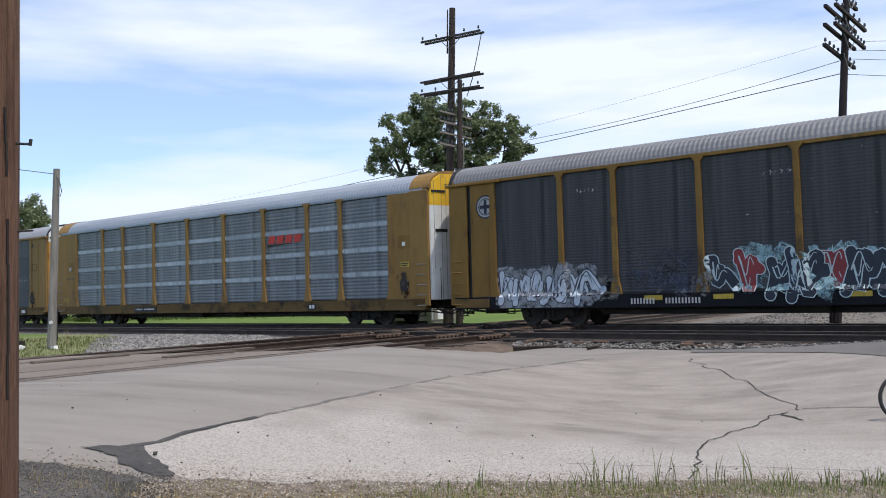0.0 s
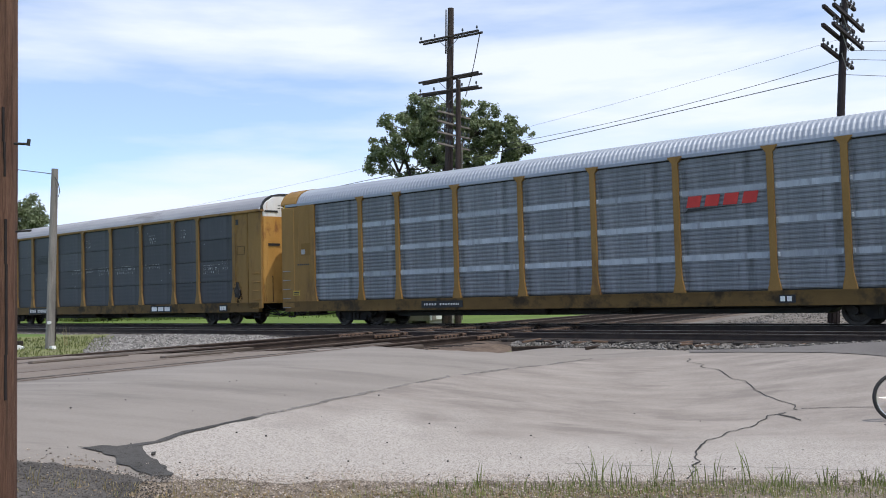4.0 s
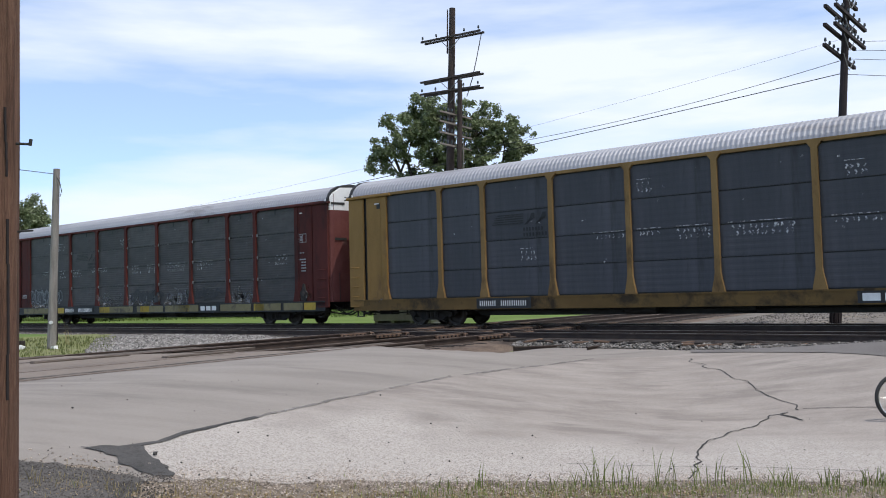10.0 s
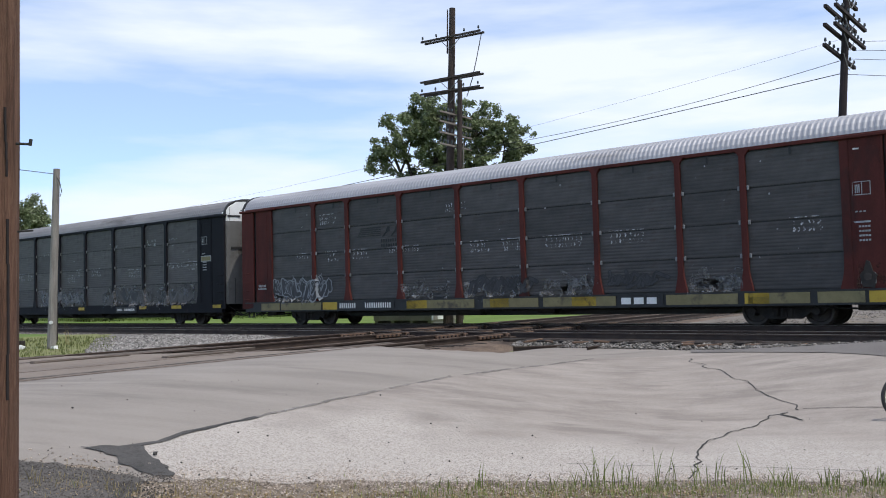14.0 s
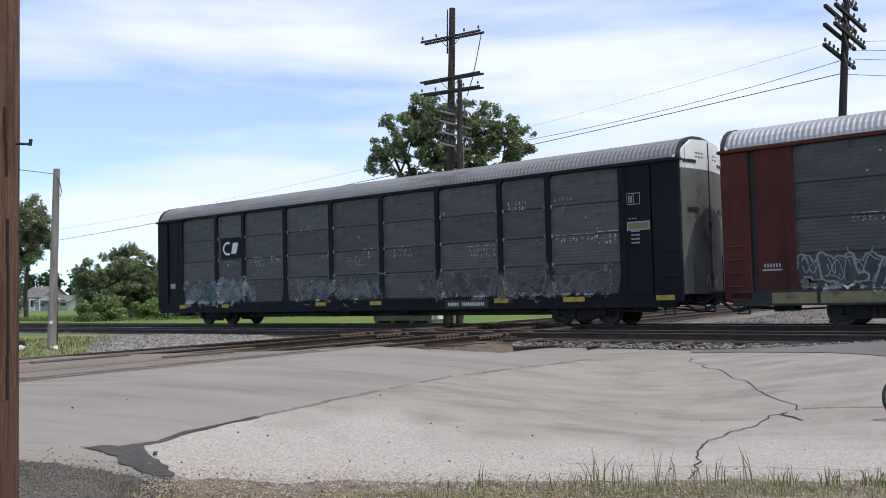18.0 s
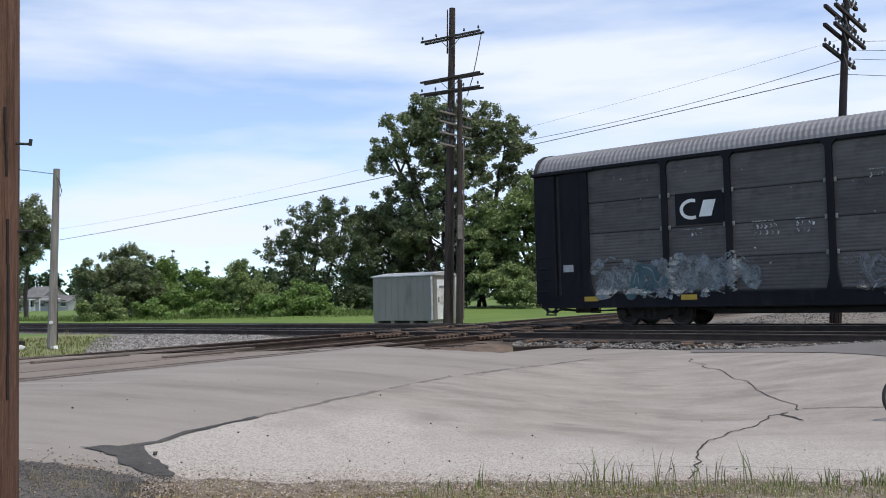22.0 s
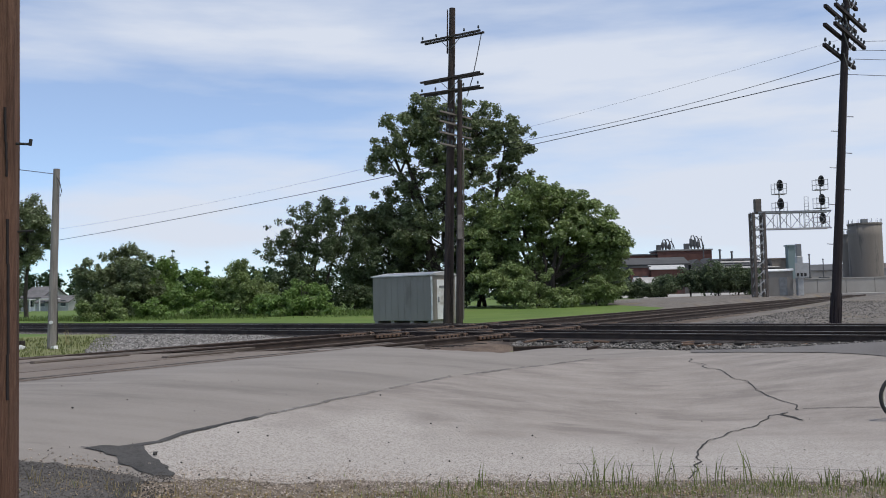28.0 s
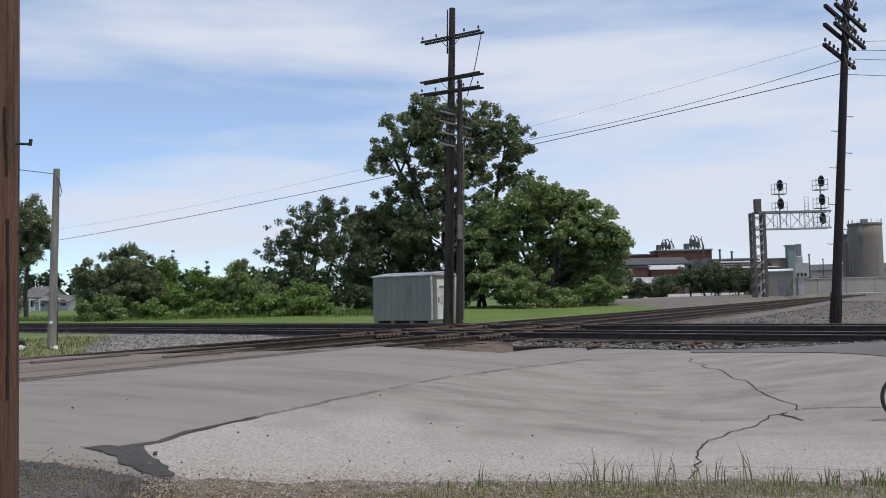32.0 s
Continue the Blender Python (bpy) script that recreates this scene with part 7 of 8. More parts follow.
def blades(name, pts, hgt, wid, material, label, seed):
    rng = np.random.default_rng(seed)
    vs, fs = [], []
    for x, y, z, h0 in pts:
        a, l = rng.random() * 2 * math.pi, rng.uniform(0.15, 0.6)
        h1 = h0 * hgt * rng.uniform(0.6, 1.2)
        dx, dy, w = math.cos(a), math.sin(a), wid * rng.uniform(0.7, 1.3)
        k = len(vs)
        vs += [(x - dy * w, y + dx * w, z), (x + dy * w, y - dx * w, z), (x + dx * h1 * l * 0.35 + dy * w * 0.7, y + dy * h1 * l * 0.35 - dx * w * 0.7, z + h1 * 0.6),
               (x + dx * h1 * l * 0.35 - dy * w * 0.7, y + dy * h1 * l * 0.35 + dx * w * 0.7, z + h1 * 0.6), (x + dx * h1 * l, y + dy * h1 * l, z + h1)]
        fs += [(k, k + 1, k + 2, k + 3), (k + 3, k + 2, k + 4)]
    ob = raw(name, vs, fs, material)
    return tagged(ob, label, "grass", kind="stuff")


pts = []
for _ in range(14000):
    x = rng.uniform(-32, 1)
    y = 57 + rng.random() ** 0.8 * 12
    patchy = noise.noise(Vector((x * 0.25, y * 0.25, 3))) + (y - 62) * 0.08
    if 0.6404 * x + 0.7681 * y > 30.5 and rng.random() < 0.5 + patchy:
        pts.append((x, y, ground_z(x, y), 0.4 + 0.9 * rng.random() * (0.6 + max(0, patchy))))
blades("rough_grass", pts, 0.3, 0.022, "grass_blade", "tall rough grass before the bushes", 3)
pts = []
for _ in range(9000):
    x, y = rng.uniform(-22, -8), rng.uniform(20.5, 34)
    p = Vector((x, y, 0))
    if p.dot(K) < -18.9 and p.dot(N) < 18.9 and p.dot(E) < 14.2 + 0.8 * (-18.35 - p.dot(K)) and noise.noise(Vector((x * 0.4, y * 0.4, 0))) > -0.15 - (0.5 if x < -10 else 0):
        pts.append((x, y, ground_z(x, y), 1))
blades("track_grass", pts, 0.11, 0.012, "track_blade", "short green grass between the tracks", 4)

# ---- verge in front: soil, pebbles, grass and stalks ----
fan("verge_soil", -0.8, 0.85, lambda f: 4.0, lambda f: near_edge(f) + 0.05, -0.003, "verge_soil", 120, 20, label="strip of dry soil and pebbles before the paving", category="ground")


def stones(name, count, place, lo, hi, material, label, seed, kind="stuff"):
    rng = random.Random(seed)
    octa = [Vector(p) for p in ((1, 0, 0), (-1, 0, 0), (0, 1, 0), (0, -1, 0), (0, 0, 1), (0, 0, -1))]
    otri = [(0, 2, 4), (2, 1, 4), (1, 3, 4), (3, 0, 4), (2, 0, 5), (1, 2, 5), (3, 1, 5), (0, 3, 5)]
    vs, fs = [], []
    for _ in range(count):
        p = place(rng)
        if p is None:
            continue
        s = rng.uniform(lo, hi)
        m = Euler((rng.random() * 6, rng.random() * 6, rng.random() * 6)).to_matrix()
        k = len(vs)
        for v in octa:
            q = m @ (v * rng.uniform(0.7, 1.25))
            vs.append((p[0] + q.x * s, p[1] + q.y * s, p[2] + q.z * s * 0.75))
        fs += [tuple(k + i for i in f) for f in otri]
    return tagged(raw(name, vs, fs, material), label, "stones", kind=kind)


def on_verge(r):
    f = r.uniform(-0.52, 0.52)
    y = near_edge(f) - 0.3 + r.gauss(0, 0.28)
    return (f * y, y, paved(f * y, y) + 0.004)


def on_litter(r):
    f = r.uniform(-0.52, 0.3)
    y = near_edge(f) - 0.62 + r.gauss(0, 0.16)
    return (f * y, y, paved(f * y, y) + 0.006)


def on_gravel(r):
    f = r.uniform(-0.56, -0.30)
    y = r.uniform(6.9, 8.35)
    return (f * y, y, paved(f * y, y) + 0.016)


def on_shoulder(r):
    s, o = r.uniform(-46, 4), 19.15 + r.random() * 0.95
    p = uv(s, o)
    if -19.6 < p.dot(K) < -11.2:
        return None
    t = min(1.0, max(0.0, (o - 19.2) / 0.8))
    z0 = max(paved(p.x, p.y) if p.dot(K) > -12 else -0.2, -0.44)
    return (p.x, p.y, z0 + (-0.2 - z0) * t + 0.02)


def on_left_bank(r):
    k = -18.5 - 9 * r.random() ** 1.4
    e = 13.4 + 0.8 * (-18.35 - k) + r.random() * 7
    p = ek(e, k)
    if p.dot(N) > 19.9:
        return None
    return (p.x, p.y, max(ground_z(p.x, p.y), -0.35) + 0.03)


def on_far_bank(r):
    e, k = r.uniform(30, 70), -9.9 + r.random() * 9.0 * r.random()
    p = ek(e, k)
    if p.dot(N) < 28.9:
        return None
    return (p.x, p.y, ground_z(p.x, p.y) + 0.03)


stones("verge_pebbles", 5200, on_verge, 0.004, 0.018, "pebble", "loose brown and pale pebbles along the verge", 1)
def on_edge(r):
    f = r.uniform(-0.3, 0.52)
    y = near_edge(f) + r.gauss(0.05, 0.2)
    return (f * y, y, paved(f * y, y) + 0.003)


stones("leaf_litter", 1800, on_litter, 0.005, 0.022, "leaf_litter", "dry brown leaf litter along the verge", 17)
stones("edge_gravel", 15000, on_edge, 0.003, 0.011, "pebble", "fine gravel washed along the paving's edge", 16)
stones("asphalt_crumbs", 4200, on_gravel, 0.004, 0.011, "crumbs", "dark asphalt crumbs beside the wooden pole", 2)
stones("ballast_stones", 9000, on_shoulder, 0.025, 0.06, "ballast_stone", "grey crushed stone along the main track", 3)
stones("ballast_stones", 8500, on_left_bank, 0.03, 0.08, "pale_stone", "pale crushed stone beside the crossing tracks", 4)
stones("ballast_stones", 3500, on_far_bank, 0.03, 0.07, "ballast_stone", "pale crushed stone beyond the main track", 5)
vs, fs = [], []
for i in range(13):
    for j in range(31):
        t = j * 0.42
        k = -18.35 - t
        e0, e1 = 13.6 + 0.8 * t, 19.9 - 0.137 * k
        e = e0 + (max(e1, e0 + 0.05) - e0) * i / 12
        p = ek(e + (0.5 * noise.noise(Vector((t, 0, 0))) if i == 0 else 0), k)
        vs.append((p.x, p.y, max(ground_z(p.x, p.y), -0.3) + 0.02))
for i in range(12):
    for j in range(30):
        q = i * 31 + j
        fs.append((q, q + 31, q + 32, q + 1))
tagged(raw("gravel_bank", vs, fs, "bank_gravel", smooth=True), "pale gravel between the crossing tracks and the main line", "ground", kind="structure")
vs, fs = [], []
for i in range(25):
    for j in range(41):
        t = j * 0.35
        k = -18.75 - t
        e = 6.0 + (13.9 + 0.8 * (t + 0.4) + 1.2 * noise.noise(Vector((t * 0.8, 2, 0))) - 6.0) * i / 24
        p = ek(e, k)
        vs.append((p.x, p.y, ground_z(p.x, p.y) + 0.025))
for i in range(24):
    for j in range(40):
        q = i * 41 + j
        fs.append((q, q + 41, q + 42, q + 1))
tagged(raw("turf_strip", vs, fs, "dry_turf", smooth=True), "patchy olive turf beside the crossing tracks", "ground", kind="structure")
vs, fs = [], []
for i in range(61):
    for j in range(31):
        k = -18.6 + j * 0.2175
        e = -6 + i * ((19.3 + 0.53 * k) / 0.848 + 6) / 60
        p = ek(e, k + 0.2 * noise.noise(Vector((e * 0.5, k, 0))) * (j in (0, 30)))
        vs.append((p.x, p.y, paved(p.x, p.y) + 0.005))
for i in range(60):
    for j in range(30):
        q = i * 31 + j
        fs.append((q, q + 31, q + 32, q + 1))
tagged(raw("crossing_surface", vs, fs, "crossing_dirt", smooth=True), "stained brownish asphalt between the embedded rails", "road", kind="structure")
# pale gravel lot beyond the main line
vs, fs = [], []
for i in range(41):
    for j in range(31):
        e, k = 27 + i * 2.6, -11.25 + j * 1.6
        p = ek(e, k)
        o = p.dot(N)
        vs.append((p.x, p.y, ground_z(p.x, p.y) + 0.03 if o > 29.4 else -0.6))
for i in range(40):
    for j in range(30):
        q = i * 31 + j
        fs.append((q, q + 31, q + 32, q + 1))
tagged(raw("gravel_lot", vs, fs, "lot_gravel", smooth=True), "pale gravel lot with dry patches beyond the tracks", "ground", kind="structure")
vs, fs = [], []
for i in range(31):
    for j in range(13):
        e0 = 54 + 2.0 * j
        k = -18.1 if j == 0 else -19.3 - (j - 1) * 1.7
        p = ek(e0 + i * (290 - e0) / 30 + 1.1 * noise.noise(Vector((i, j, 0))) * (i == 0), k)
        z = -0.28 + 0.42 * ease((p.y - 34) / 50) + (0.07 if i else -0.04)
        vs.append((p.x, p.y, -0.3 if j == 0 else z))
for i in range(30):
    for j in range(12):
        q = i * 13 + j
        fs.append((q, q + 13, q + 14, q + 1))
tagged(raw("gravel_strip", vs, fs, "lot_gravel", smooth=True), "stony ground along the far crossing tracks", "ground", kind="structure")

rng = np.random.default_rng(9)
pts, dry = [], []
for _ in range(15000):
    f = rng.uniform(-0.52, 0.55)
    y = near_edge(f) - 0.5 + rng.normal() * 0.21
    thick = 0.3 + 0.7 * noise.noise(Vector((f * 16, 4, 0))) + 0.55 * ease((f + 0.1) / 0.12)
    if rng.random() < thick * 0.42:
        x = f * y
        (pts if rng.random() < 0.04 + 0.7 * ease((f + 0.14) / 0.12) else dry).append((x, y, paved(x, y), 0.5 + 0.8 * rng.random()))
blades("verge_grass", pts, 0.075, 0.0032, "verge_blade", "short green grass along the paving's edge", 7)
blades("dry_verge_grass", dry, 0.05, 0.003, "dry_grass", "dry straw-coloured grass along the verge", 8)


def stalk(x, y, hgt, n, seed, dry=False):
    """A clump of tall grass stalks with long narrow leaves."""
    rnd = random.Random(seed)
    root = empty("grass_stalk", pose(x, y, paved(x, y)), "tall green weed grass with narrow leaves" if not dry else "dry pale weed stalk", "weed", "weeds along the verge")
    for i in range(n):
        a, l = rnd.uniform(0, 6.28), rnd.uniform(0.05, 0.45)
        h0 = hgt * rnd.uniform(0.45, 1.0)
        base = Vector((rnd.gauss(0, 0.035), rnd.gauss(0, 0.03), 0))
        bm = bmesh.new()
        prev = None
        w = rnd.uniform(0.0022, 0.0048)
        for j in range(7):
            t = j / 6
            c = base + Vector((math.cos(a) * l * h0 * t * t, math.sin(a) * l * h0 * t * t, h0 * (t - 0.12 * l * t * t)))
            ww = w * (1 - t ** 2) * (0.6 + t) + 0.0006
            q = (bm.verts.new(c + Vector((ww, 0, 0))), bm.verts.new(c + Vector((-ww, 0.002, 0))), bm.verts.new(c + Vector((0, 0.003, 0))))
            if prev:
                for u_, v_ in ((0, 2), (2, 1), (1, 0)):
                    bm.faces.new((prev[u_], prev[v_], q[v_], q[u_]))
            prev = q
        part("blade", bm, "dry_grass" if dry else "verge_blade", root)


for i, (f, hgt, n) in enumerate(((0.034, 0.30, 4), (0.03, 0.18, 3), (0.085, 0.2, 3), (0.155, 0.36, 6), (0.168, 0.40, 7), (0.185, 0.3, 6), (0.20, 0.30, 5), (0.228, 0.40, 3), (0.243, 0.40, 4), (0.272, 0.26, 5), (0.295, 0.36, 4), (0.302, 0.22, 4), (0.332, 0.46, 5),
                                 (0.36, 0.22, 8), (0.372, 0.25, 9), (0.42, 0.22, 8), (0.413, 0.2, 6), (0.455, 0.24, 8), (0.468, 0.22, 7), (0.477, 0.2, 6), (0.115, 0.16, 4), (-0.005, 0.14, 3), (0.14, 0.2, 5))):
    y = near_edge(f) - 0.28
    stalk(f * y, y, hgt, n, 100 + i)
for i, (f, hgt) in enumerate(((-0.41, 0.2), (-0.375, 0.26), (-0.37, 0.16), (-0.345, 0.15), (-0.30, 0.16), (-0.25, 0.14), (-0.45, 0.2), (-0.46, 0.14))):
    y = 7.75
    stalk(f * y, y, hgt, 2, 200 + i, True)
for i, (x, y) in enumerate(((-10.2, 24.6), (-10.4, 24.9))):
    stalk(x, y, 0.7, 5, 220 + i, True)

# a dark lump of asphalt and crumbs on the paving
stones("asphalt_lump", 1, lambda r: (-2.87, 8.95, paved(-2.87, 8.95) + 0.03), 0.03, 0.035, "tar", "small dark lump of asphalt on the concrete", 11, "")


def on_paving(r):
    f = r.uniform(-0.45, 0.52)
    y = near_edge(f) + 0.1 + r.random() ** 2 * 5.5
    return (f * y, y, paved(f * y, y) + 0.012)


stones("paving_grit", 70, on_paving, 0.005, 0.017, "tar", "dark grit scattered on the paving", 12)


def on_apron(r):
    f = r.uniform(-0.33, 0.52)
    y = near_edge(f) + 0.12 + abs(r.gauss(0, 0.75))
    if y > seam(f) - 0.1:
        return None
    return (f * y, y, paved(f * y, y) + 0.009)


stones("concrete_grit", 900, on_apron, 0.003, 0.008, "pebble", "exposed aggregate on worn concrete", 13)

# crossing timbers and loose debris by the tracks
for x, y, ln_, deg, w in ((-8.1, 19.2, 1.7, 60, 0.16), (-6.6, 18.9, 2.2, 58, 0.16), (-4.5, 19.2, 1.8, 57, 0.2)):
    bm = bmesh.new()
    box(bm, -ln_, 0, -w / 2, w / 2, -0.15, 0.05, 0.02)
    ob = part("crossing_timber", bm, "timber_grey")
    ob.matrix_basis = pose(x, y, -0.02, 0, 0, deg)
    tagged(ob, "weathered timber edging of the rail crossing", "timber", "crossing timbers")
rnd = random.Random(15)
for kc in (CROSS_A, CROSS_B):
    for dk in (-1.15, -0.5, -0.22, 0.06, 0.36, 1.1):
        e0 = (19.5 + 0.53 * (kc + dk)) / 0.848 + rnd.uniform(-0.1, 0.4)
        ln_ = rnd.uniform(1.6, 4.2)
        bm = bmesh.new()
        box(bm, 0, ln_, -0.115, 0.115, -0.17, -0.01, 0.012)
        ob = part("crossing_timber", bm, "timber_grey")
        ob.matrix_basis = pose(*ek(e0, kc + dk, -0.03 + rnd.uniform(-0.02, 0.01)), 0, rnd.uniform(-0.3, 0.3), E_DEG + rnd.uniform(-0.6, 0.6))
        tagged(ob, "weathered brown timber plank laid along the rails", "timber", "crossing timbers")
for x, y, ln_, deg in ((2.4, 22.6, 1.5, 14), (3.7, 22.0, 1.1, 52)):
    bm = bmesh.new()
    prism(bm, [(a * 0.8, b * 0.8 + 0.14) for a, b in RAIL], -ln_ / 2, ln_ / 2, "x")
    ob = part("scrap_rail", bm, "rail_rust")
    ob.matrix_basis = pose(x, y, paved(x, y) - 0.07, 0, 0, deg)
    tagged(ob, "short rusty piece of scrap rail on the ballast", "rail", "scrap by the track")

bm = bmesh.new()
box(bm, -0.115, 0.115, -0.45, 0.35, -0.16, 0.03, 0.015)
end_mesh = None
rnd = random.Random(31)
for s_ in np.arange(-16.4, -1.0, 0.53):
    p = uv(s_ + rnd.uniform(-0.04, 0.04), SECOND - 1.52 + rnd.uniform(-0.08, 0.06))
    if end_mesh is None:
        ob = part("tie_end", bm, "tie_wood")
        end_mesh = ob.data
    else:
        ob = new("tie_end", end_mesh)
    ob.matrix_basis = pose(p.x, p.y, -0.17 + rnd.uniform(-0.02, 0.015), 0, 0, U_DEG + rnd.uniform(-2, 2))
    tagged(ob, "black weathered end of a railway tie in the ballast", "timber", "tie ends by the paving")
for i in range(16):
    s_, o = rnd.uniform(-13.5, -2), 19.6 + rnd.random() * 0.5
    p = uv(s_, o)
    bm = bmesh.new()
    ln_ = rnd.uniform(0.15, 0.5)
    box(bm, -ln_, ln_, -0.03, 0.03, -0.02, 0.03, 0.008)
    ob = part("scrap_iron", bm, "joint_rust")
    ob.matrix_basis = pose(p.x, p.y, -0.20 + 0.02 * (i % 3), 0, rnd.uniform(-6, 6), rnd.uniform(-60, 60))
    tagged(ob, "rusty bar of scrap iron lying on the ballast", "scrap", "scrap by the track")

# bits beside the short pole
bm = bmesh.new()
prism(bm, [(-0.22, 0.0), (0.2, 0.0), (0.26, 0.05), (0.1, 0.12), (-0.05, 0.08), (-0.2, 0.13)], -0.09, 0.09, "y")
ob = part("concrete_chunk", bm, "white_paint")
ob.matrix_basis = pose(-12.0, 25.4, -0.13, 0, 0, 20)
tagged(ob, "broken white chunk of concrete in the grass", "debris")
bm = bmesh.new()
prism(bm, [(-0.09, 0.0), (0.08, 0.0), (0.05, 0.09), (-0.07, 0.07)], -0.06, 0.06, "y")
ob = part("concrete_chunk", bm, "white_paint")
ob.matrix_basis = pose(-10.85, 25.2, -0.13, 0, 0, -30)
tagged(ob, "small white concrete fragment below the pole", "debris")
bm = bmesh.new()
box(bm, -0.7, 0.3, -0.11, 0.11, -0.05, 0.16, 0.02)
ob = part("old_tie", bm, "tie_wood")
ob.matrix_basis = pose(-13.1, 27.6, -0.13, 0, 0, -12)
tagged(ob, "black discarded railway tie lying in the grass", "timber")

# the level crossing's castings: guard rails inside each crossed track
frog = new("rail_diamond")
tagged(frog, "rusty crossing castings and guard rails of the diamond", "track", kind="structure")
for tr in (TRAIN, SECOND):
    for kc in (CROSS_A, CROSS_B):
        for sd in (-0.753, 0.753):
            for so in (-0.753, 0.753):
                # meeting point of rail offset o with crossing rail offset k
                o, k = tr + so, kc + sd
                det = N.x * K.y - N.y * K.x
                px, py = (o * K.y - N.y * k) / det, (N.x * k - o * K.x) / det
                for deg, shift in ((U_DEG, 0.11), (E_DEG, 0.11)):
                    bm = bmesh.new()
                    box(bm, -0.75, 0.75, -0.03, 0.03, -0.16, -0.014, 0.006)
                    g = part("guard_rail", bm, "rail_rust", frog)
                    d = Vector((math.cos(radians(deg)), math.sin(radians(deg)), 0))
                    side = Vector((-d.y, d.x, 0))
                    g.matrix_basis = pose(px + side.x * shift, py + side.y * shift, 0, 0, 0, deg)
                bm = bmesh.new()
                box(bm, -0.32, 0.32, -0.32, 0.32, -0.17, -0.11, 0.02)
                for bx in (-0.24, 0.24):
                    for by in (-0.24, 0.24):
                        tube(bm, (bx, by, -0.11), (bx, by, -0.06), 0.03, n=6)
                g = part("casting_plate", bm, "rail_rust", frog)
                g.matrix_basis = pose(px, py, 0, 0, 0, U_DEG)

bolt_mesh = None
for tr in (TRAIN, SECOND):
    for kc in (CROSS_A, CROSS_B):
        for sd in (-0.753, 0.753):
            for so in (-0.753, 0.753):
                o, k = tr + so, kc + sd
                det = N.x * K.y - N.y * K.x
                px, py = (o * K.y - N.y * k) / det, (N.x * k - o * K.x) / det
                for sg in (-1, 1):
                    a, b = (0.45, 1.75) if sg > 0 else (-1.75, -0.45)
                    bm = bmesh.new()
                    box(bm, a, b, -0.105, -0.045, -0.13, -0.03, 0.012)
                    bar = part("joint_bar", bm, "joint_rust", frog, "rusty bolted joint bar")
                    bar.matrix_basis = pose(px, py, 0, 0, 0, E_DEG)
                    for i in range(6):
                        if bolt_mesh is None:
                            bm = bmesh.new()
                            tube(bm, (0, -0.15, -0.08), (0, -0.10, -0.08), 0.034, 0.03, 6)
                            bolt = part("bolt", bm, "bolt_dark", bar)
                            bolt_mesh = bolt.data
                        else:
                            bolt = shared("bolt", bolt_mesh, bar)
                        bolt.matrix_basis = pose(a + 0.11 + i * (b - a - 0.22) / 5, 0, 0)

# ---- bicycle standing at the edge ----
bike = empty("bicycle", pose(6.20, 12.4, -0.81, 0, 0, -8), "dark bicycle standing on the paving", "bicycle")
for wx, nm in ((0.0, "front_wheel"), (1.05, "rear_wheel")):
    bm = bmesh.new()
    n, k, R, r = 40, 8, 0.315, 0.027
    ring = [[bm.verts.new((wx + (R + r * math.cos(2 * math.pi * j / k)) * math.cos(2 * math.pi * i / n), r * 0.9 * math.sin(2 * math.pi * j / k), 0.342 + (R + r * math.cos(2 * math.pi * j / k)) * math.sin(2 * math.pi * i / n))) for j in range(k)] for i in range(n)]
    for i in range(n):
        for j in range(k):
            bm.faces.new((ring[i][j], ring[(i + 1) % n][j], ring[(i + 1) % n][(j + 1) % k], ring[i][(j + 1) % k]))
    wheel = part(nm, bm, "rubber", bike, "black tyre on a spoked wheel", smooth=True)
    bm = bmesh.new()
    ring = [[bm.verts.new((wx + q * math.cos(2 * math.pi * i / n), yy, 0.342 + q * math.sin(2 * math.pi * i / n))) for q, yy in ((0.297, -0.012), (0.282, -0.008), (0.282, 0.008), (0.297, 0.012))] for i in range(n)]
    for i in range(n):
        for j in range(4):
            bm.faces.new((ring[i][j], ring[(i + 1) % n][j], ring[(i + 1) % n][(j + 1) % 4], ring[i][(j + 1) % 4]))
    part("rim", bm, "chrome", wheel)
    bm = bmesh.new()
    for i in range(18):
        a = 2 * math.pi * i / 18
        tube(bm, (wx, 0.02 * (-1) ** i, 0.342), (wx + 0.285 * math.cos(a), 0, 0.342 + 0.285 * math.sin(a)), 0.0016, n=4)
    tube(bm, (wx, -0.05, 0.342), (wx, 0.05, 0.342), 0.02, n=8)
    part("spokes", bm, "chrome", wheel)
for nm, segs, r in (("fork", [((0.0, -0.05, 0.342), (0.16, -0.05, 0.72)), ((0.0, 0.05, 0.342), (0.16, 0.05, 0.72)), ((0.16, 0, 0.70), (0.27, 0, 1.0))], 0.014),
                    ("frame", [((0.22, 0, 0.86), (0.72, 0, 0.80)), ((0.20, 0, 0.78), (0.58, 0, 0.32)), ((0.58, 0, 0.32), (0.74, 0, 0.86)), ((0.58, 0.04, 0.32), (1.05, 0.05, 0.342)), ((0.73, 0, 0.78), (1.05, 0.05, 0.342))], 0.017),
                    ("handlebar", [((0.27, -0.3, 1.04), (0.27, 0.3, 1.04))], 0.013), ("seat_post", [((0.74, 0, 0.86), (0.76, 0, 0.98))], 0.013)):
    bm = bmesh.new()
    for a, b in segs:
        tube(bm, a, b, r, n=8)
    part(nm, bm, "black", bike)
bm = bmesh.new()
box(bm, 0.64, 0.9, -0.07, 0.07, 0.98, 1.03, 0.02)
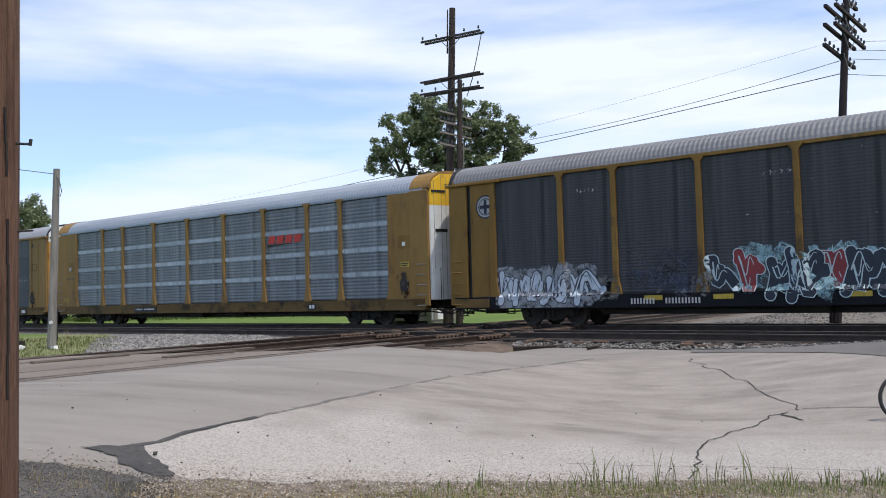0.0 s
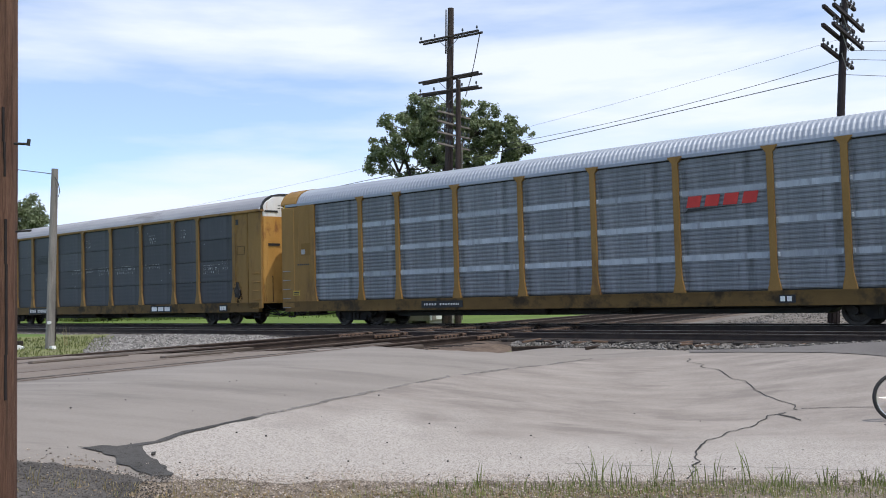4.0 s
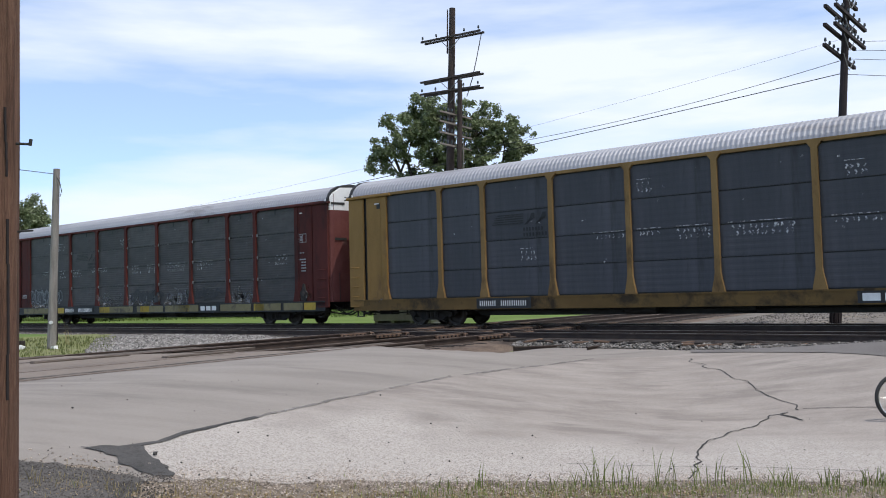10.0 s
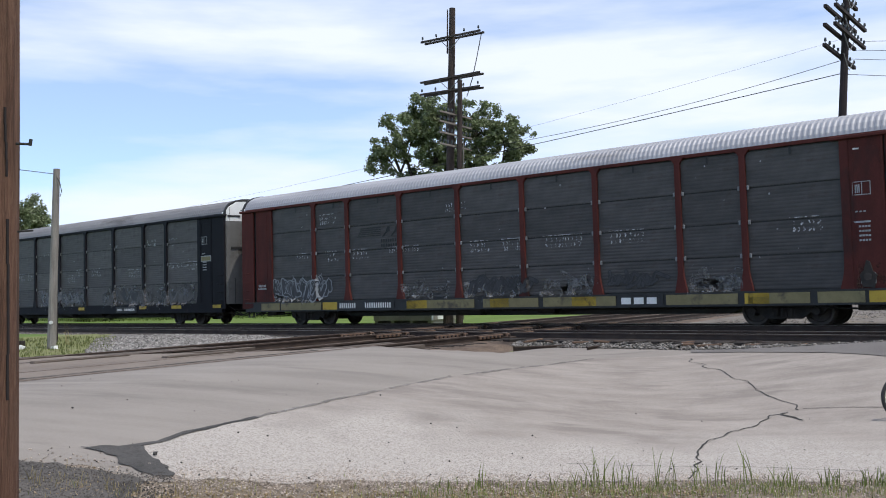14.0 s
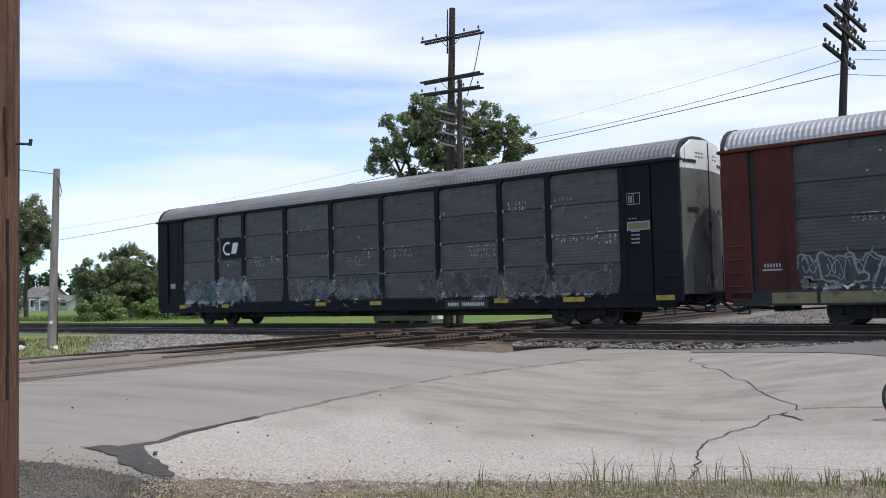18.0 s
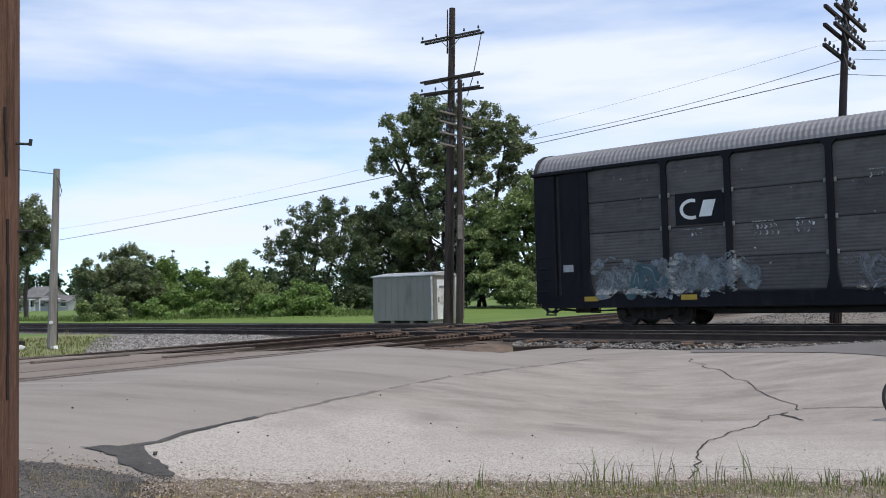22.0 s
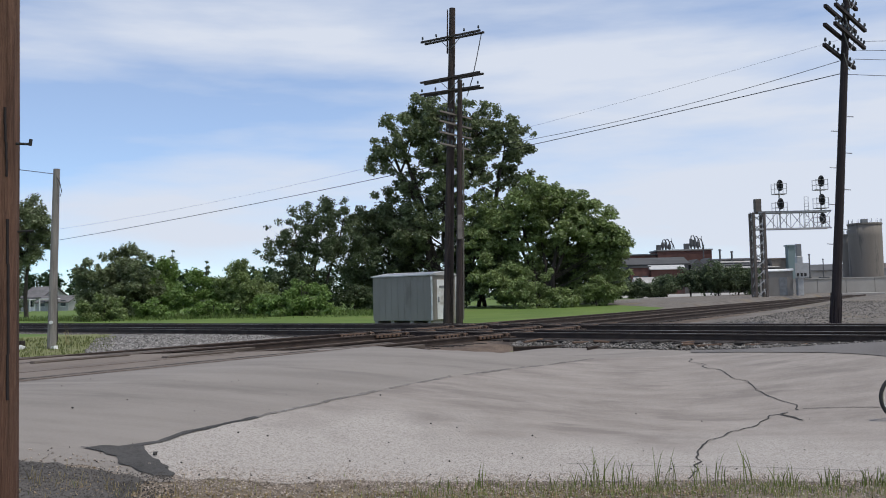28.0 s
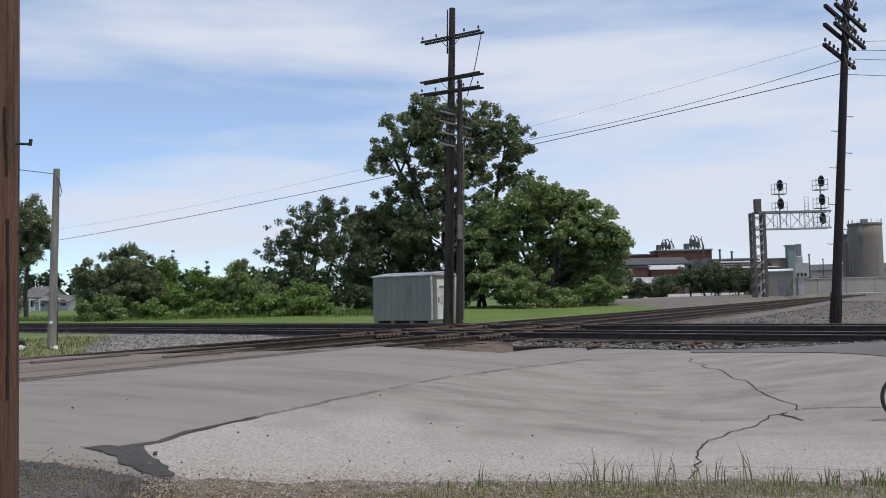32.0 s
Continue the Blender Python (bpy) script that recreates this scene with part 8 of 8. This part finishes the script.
part("saddle", bm, "rubber", bike)
bm = bmesh.new()
tube(bm, (0.62, 0.05, 0.36), (0.66, 0.24, 0.02), 0.009, n=6)
part("kickstand", bm, "chrome", bike)

# ---- motion ----
# the place of the fourth car's middle along the line
RUN = [(0.0, -93.02), (0.33, -93.02), (0.5, -92.2), (1.0, -89.62), (2.0, -84.42), (3.0, -79.12), (3.5, -76.4), (5.5, -65.47), (6.0, -62.74), (7.0, -57.25), (8.0, -51.74), (9.0, -46.26), (10.5, -38.08), (12.0, -29.88), (13.0, -24.4),
       (14.0, -18.88), (14.5, -16.12), (16.5, -5.07), (17.0, -2.3), (18.0, 3.3), (19.0, 8.9), (20.0, 14.4), (21.0, 20.0), (22.0, 25.6), (23.0, 31.1), (24.0, 36.7), (26.0, 47.8), (28.0, 58.9), (30.0, 70.0), (32.0, 81.1)]


def run_at(t):
    for (a, sa), (b, sb) in zip(RUN, RUN[1:]):
        if t <= b:
            return sa + (sb - sa) * (t - a) / (b - a)
    return RUN[-1][1]


def motions():
    for shift, car, wheels in CARS:
        walk(car, [(t, pose(*uv(s + shift, TRAIN), 0, 0, U_DEG)) for t, s in RUN])
        for w, ax in wheels:
            rows = []
            for i in range(0, 321):
                t = i / 10
                turn = math.degrees((run_at(t) - RUN[0][1]) / 0.42)
                rows.append((t, pose(ax, 0, 0.42, 0, turn, 0)))
            walk(w, rows)
    walk(bike, [(0.0, pose(6.23, 12.4, -0.81, 0, 0, -8)), (3.5, pose(6.18, 12.4, -0.81, 0, 0, -8)), (6.0, pose(6.17, 12.4, -0.81, 0, 0, -8)), (9.0, pose(6.17, 12.4, -0.81, 0, 0, -8)), (13.0, pose(6.26, 12.4, -0.81, 0, 0, -8)),
                (19.0, pose(6.28, 12.4, -0.81, 0, 0, -8)), (23.0, pose(6.28, 12.4, -0.81, 0, 0, -8)), (28.0, pose(6.24, 12.4, -0.81, 0, 0, -8)), (32.0, pose(6.26, 12.4, -0.81, 0, 0, -8))])


motions()
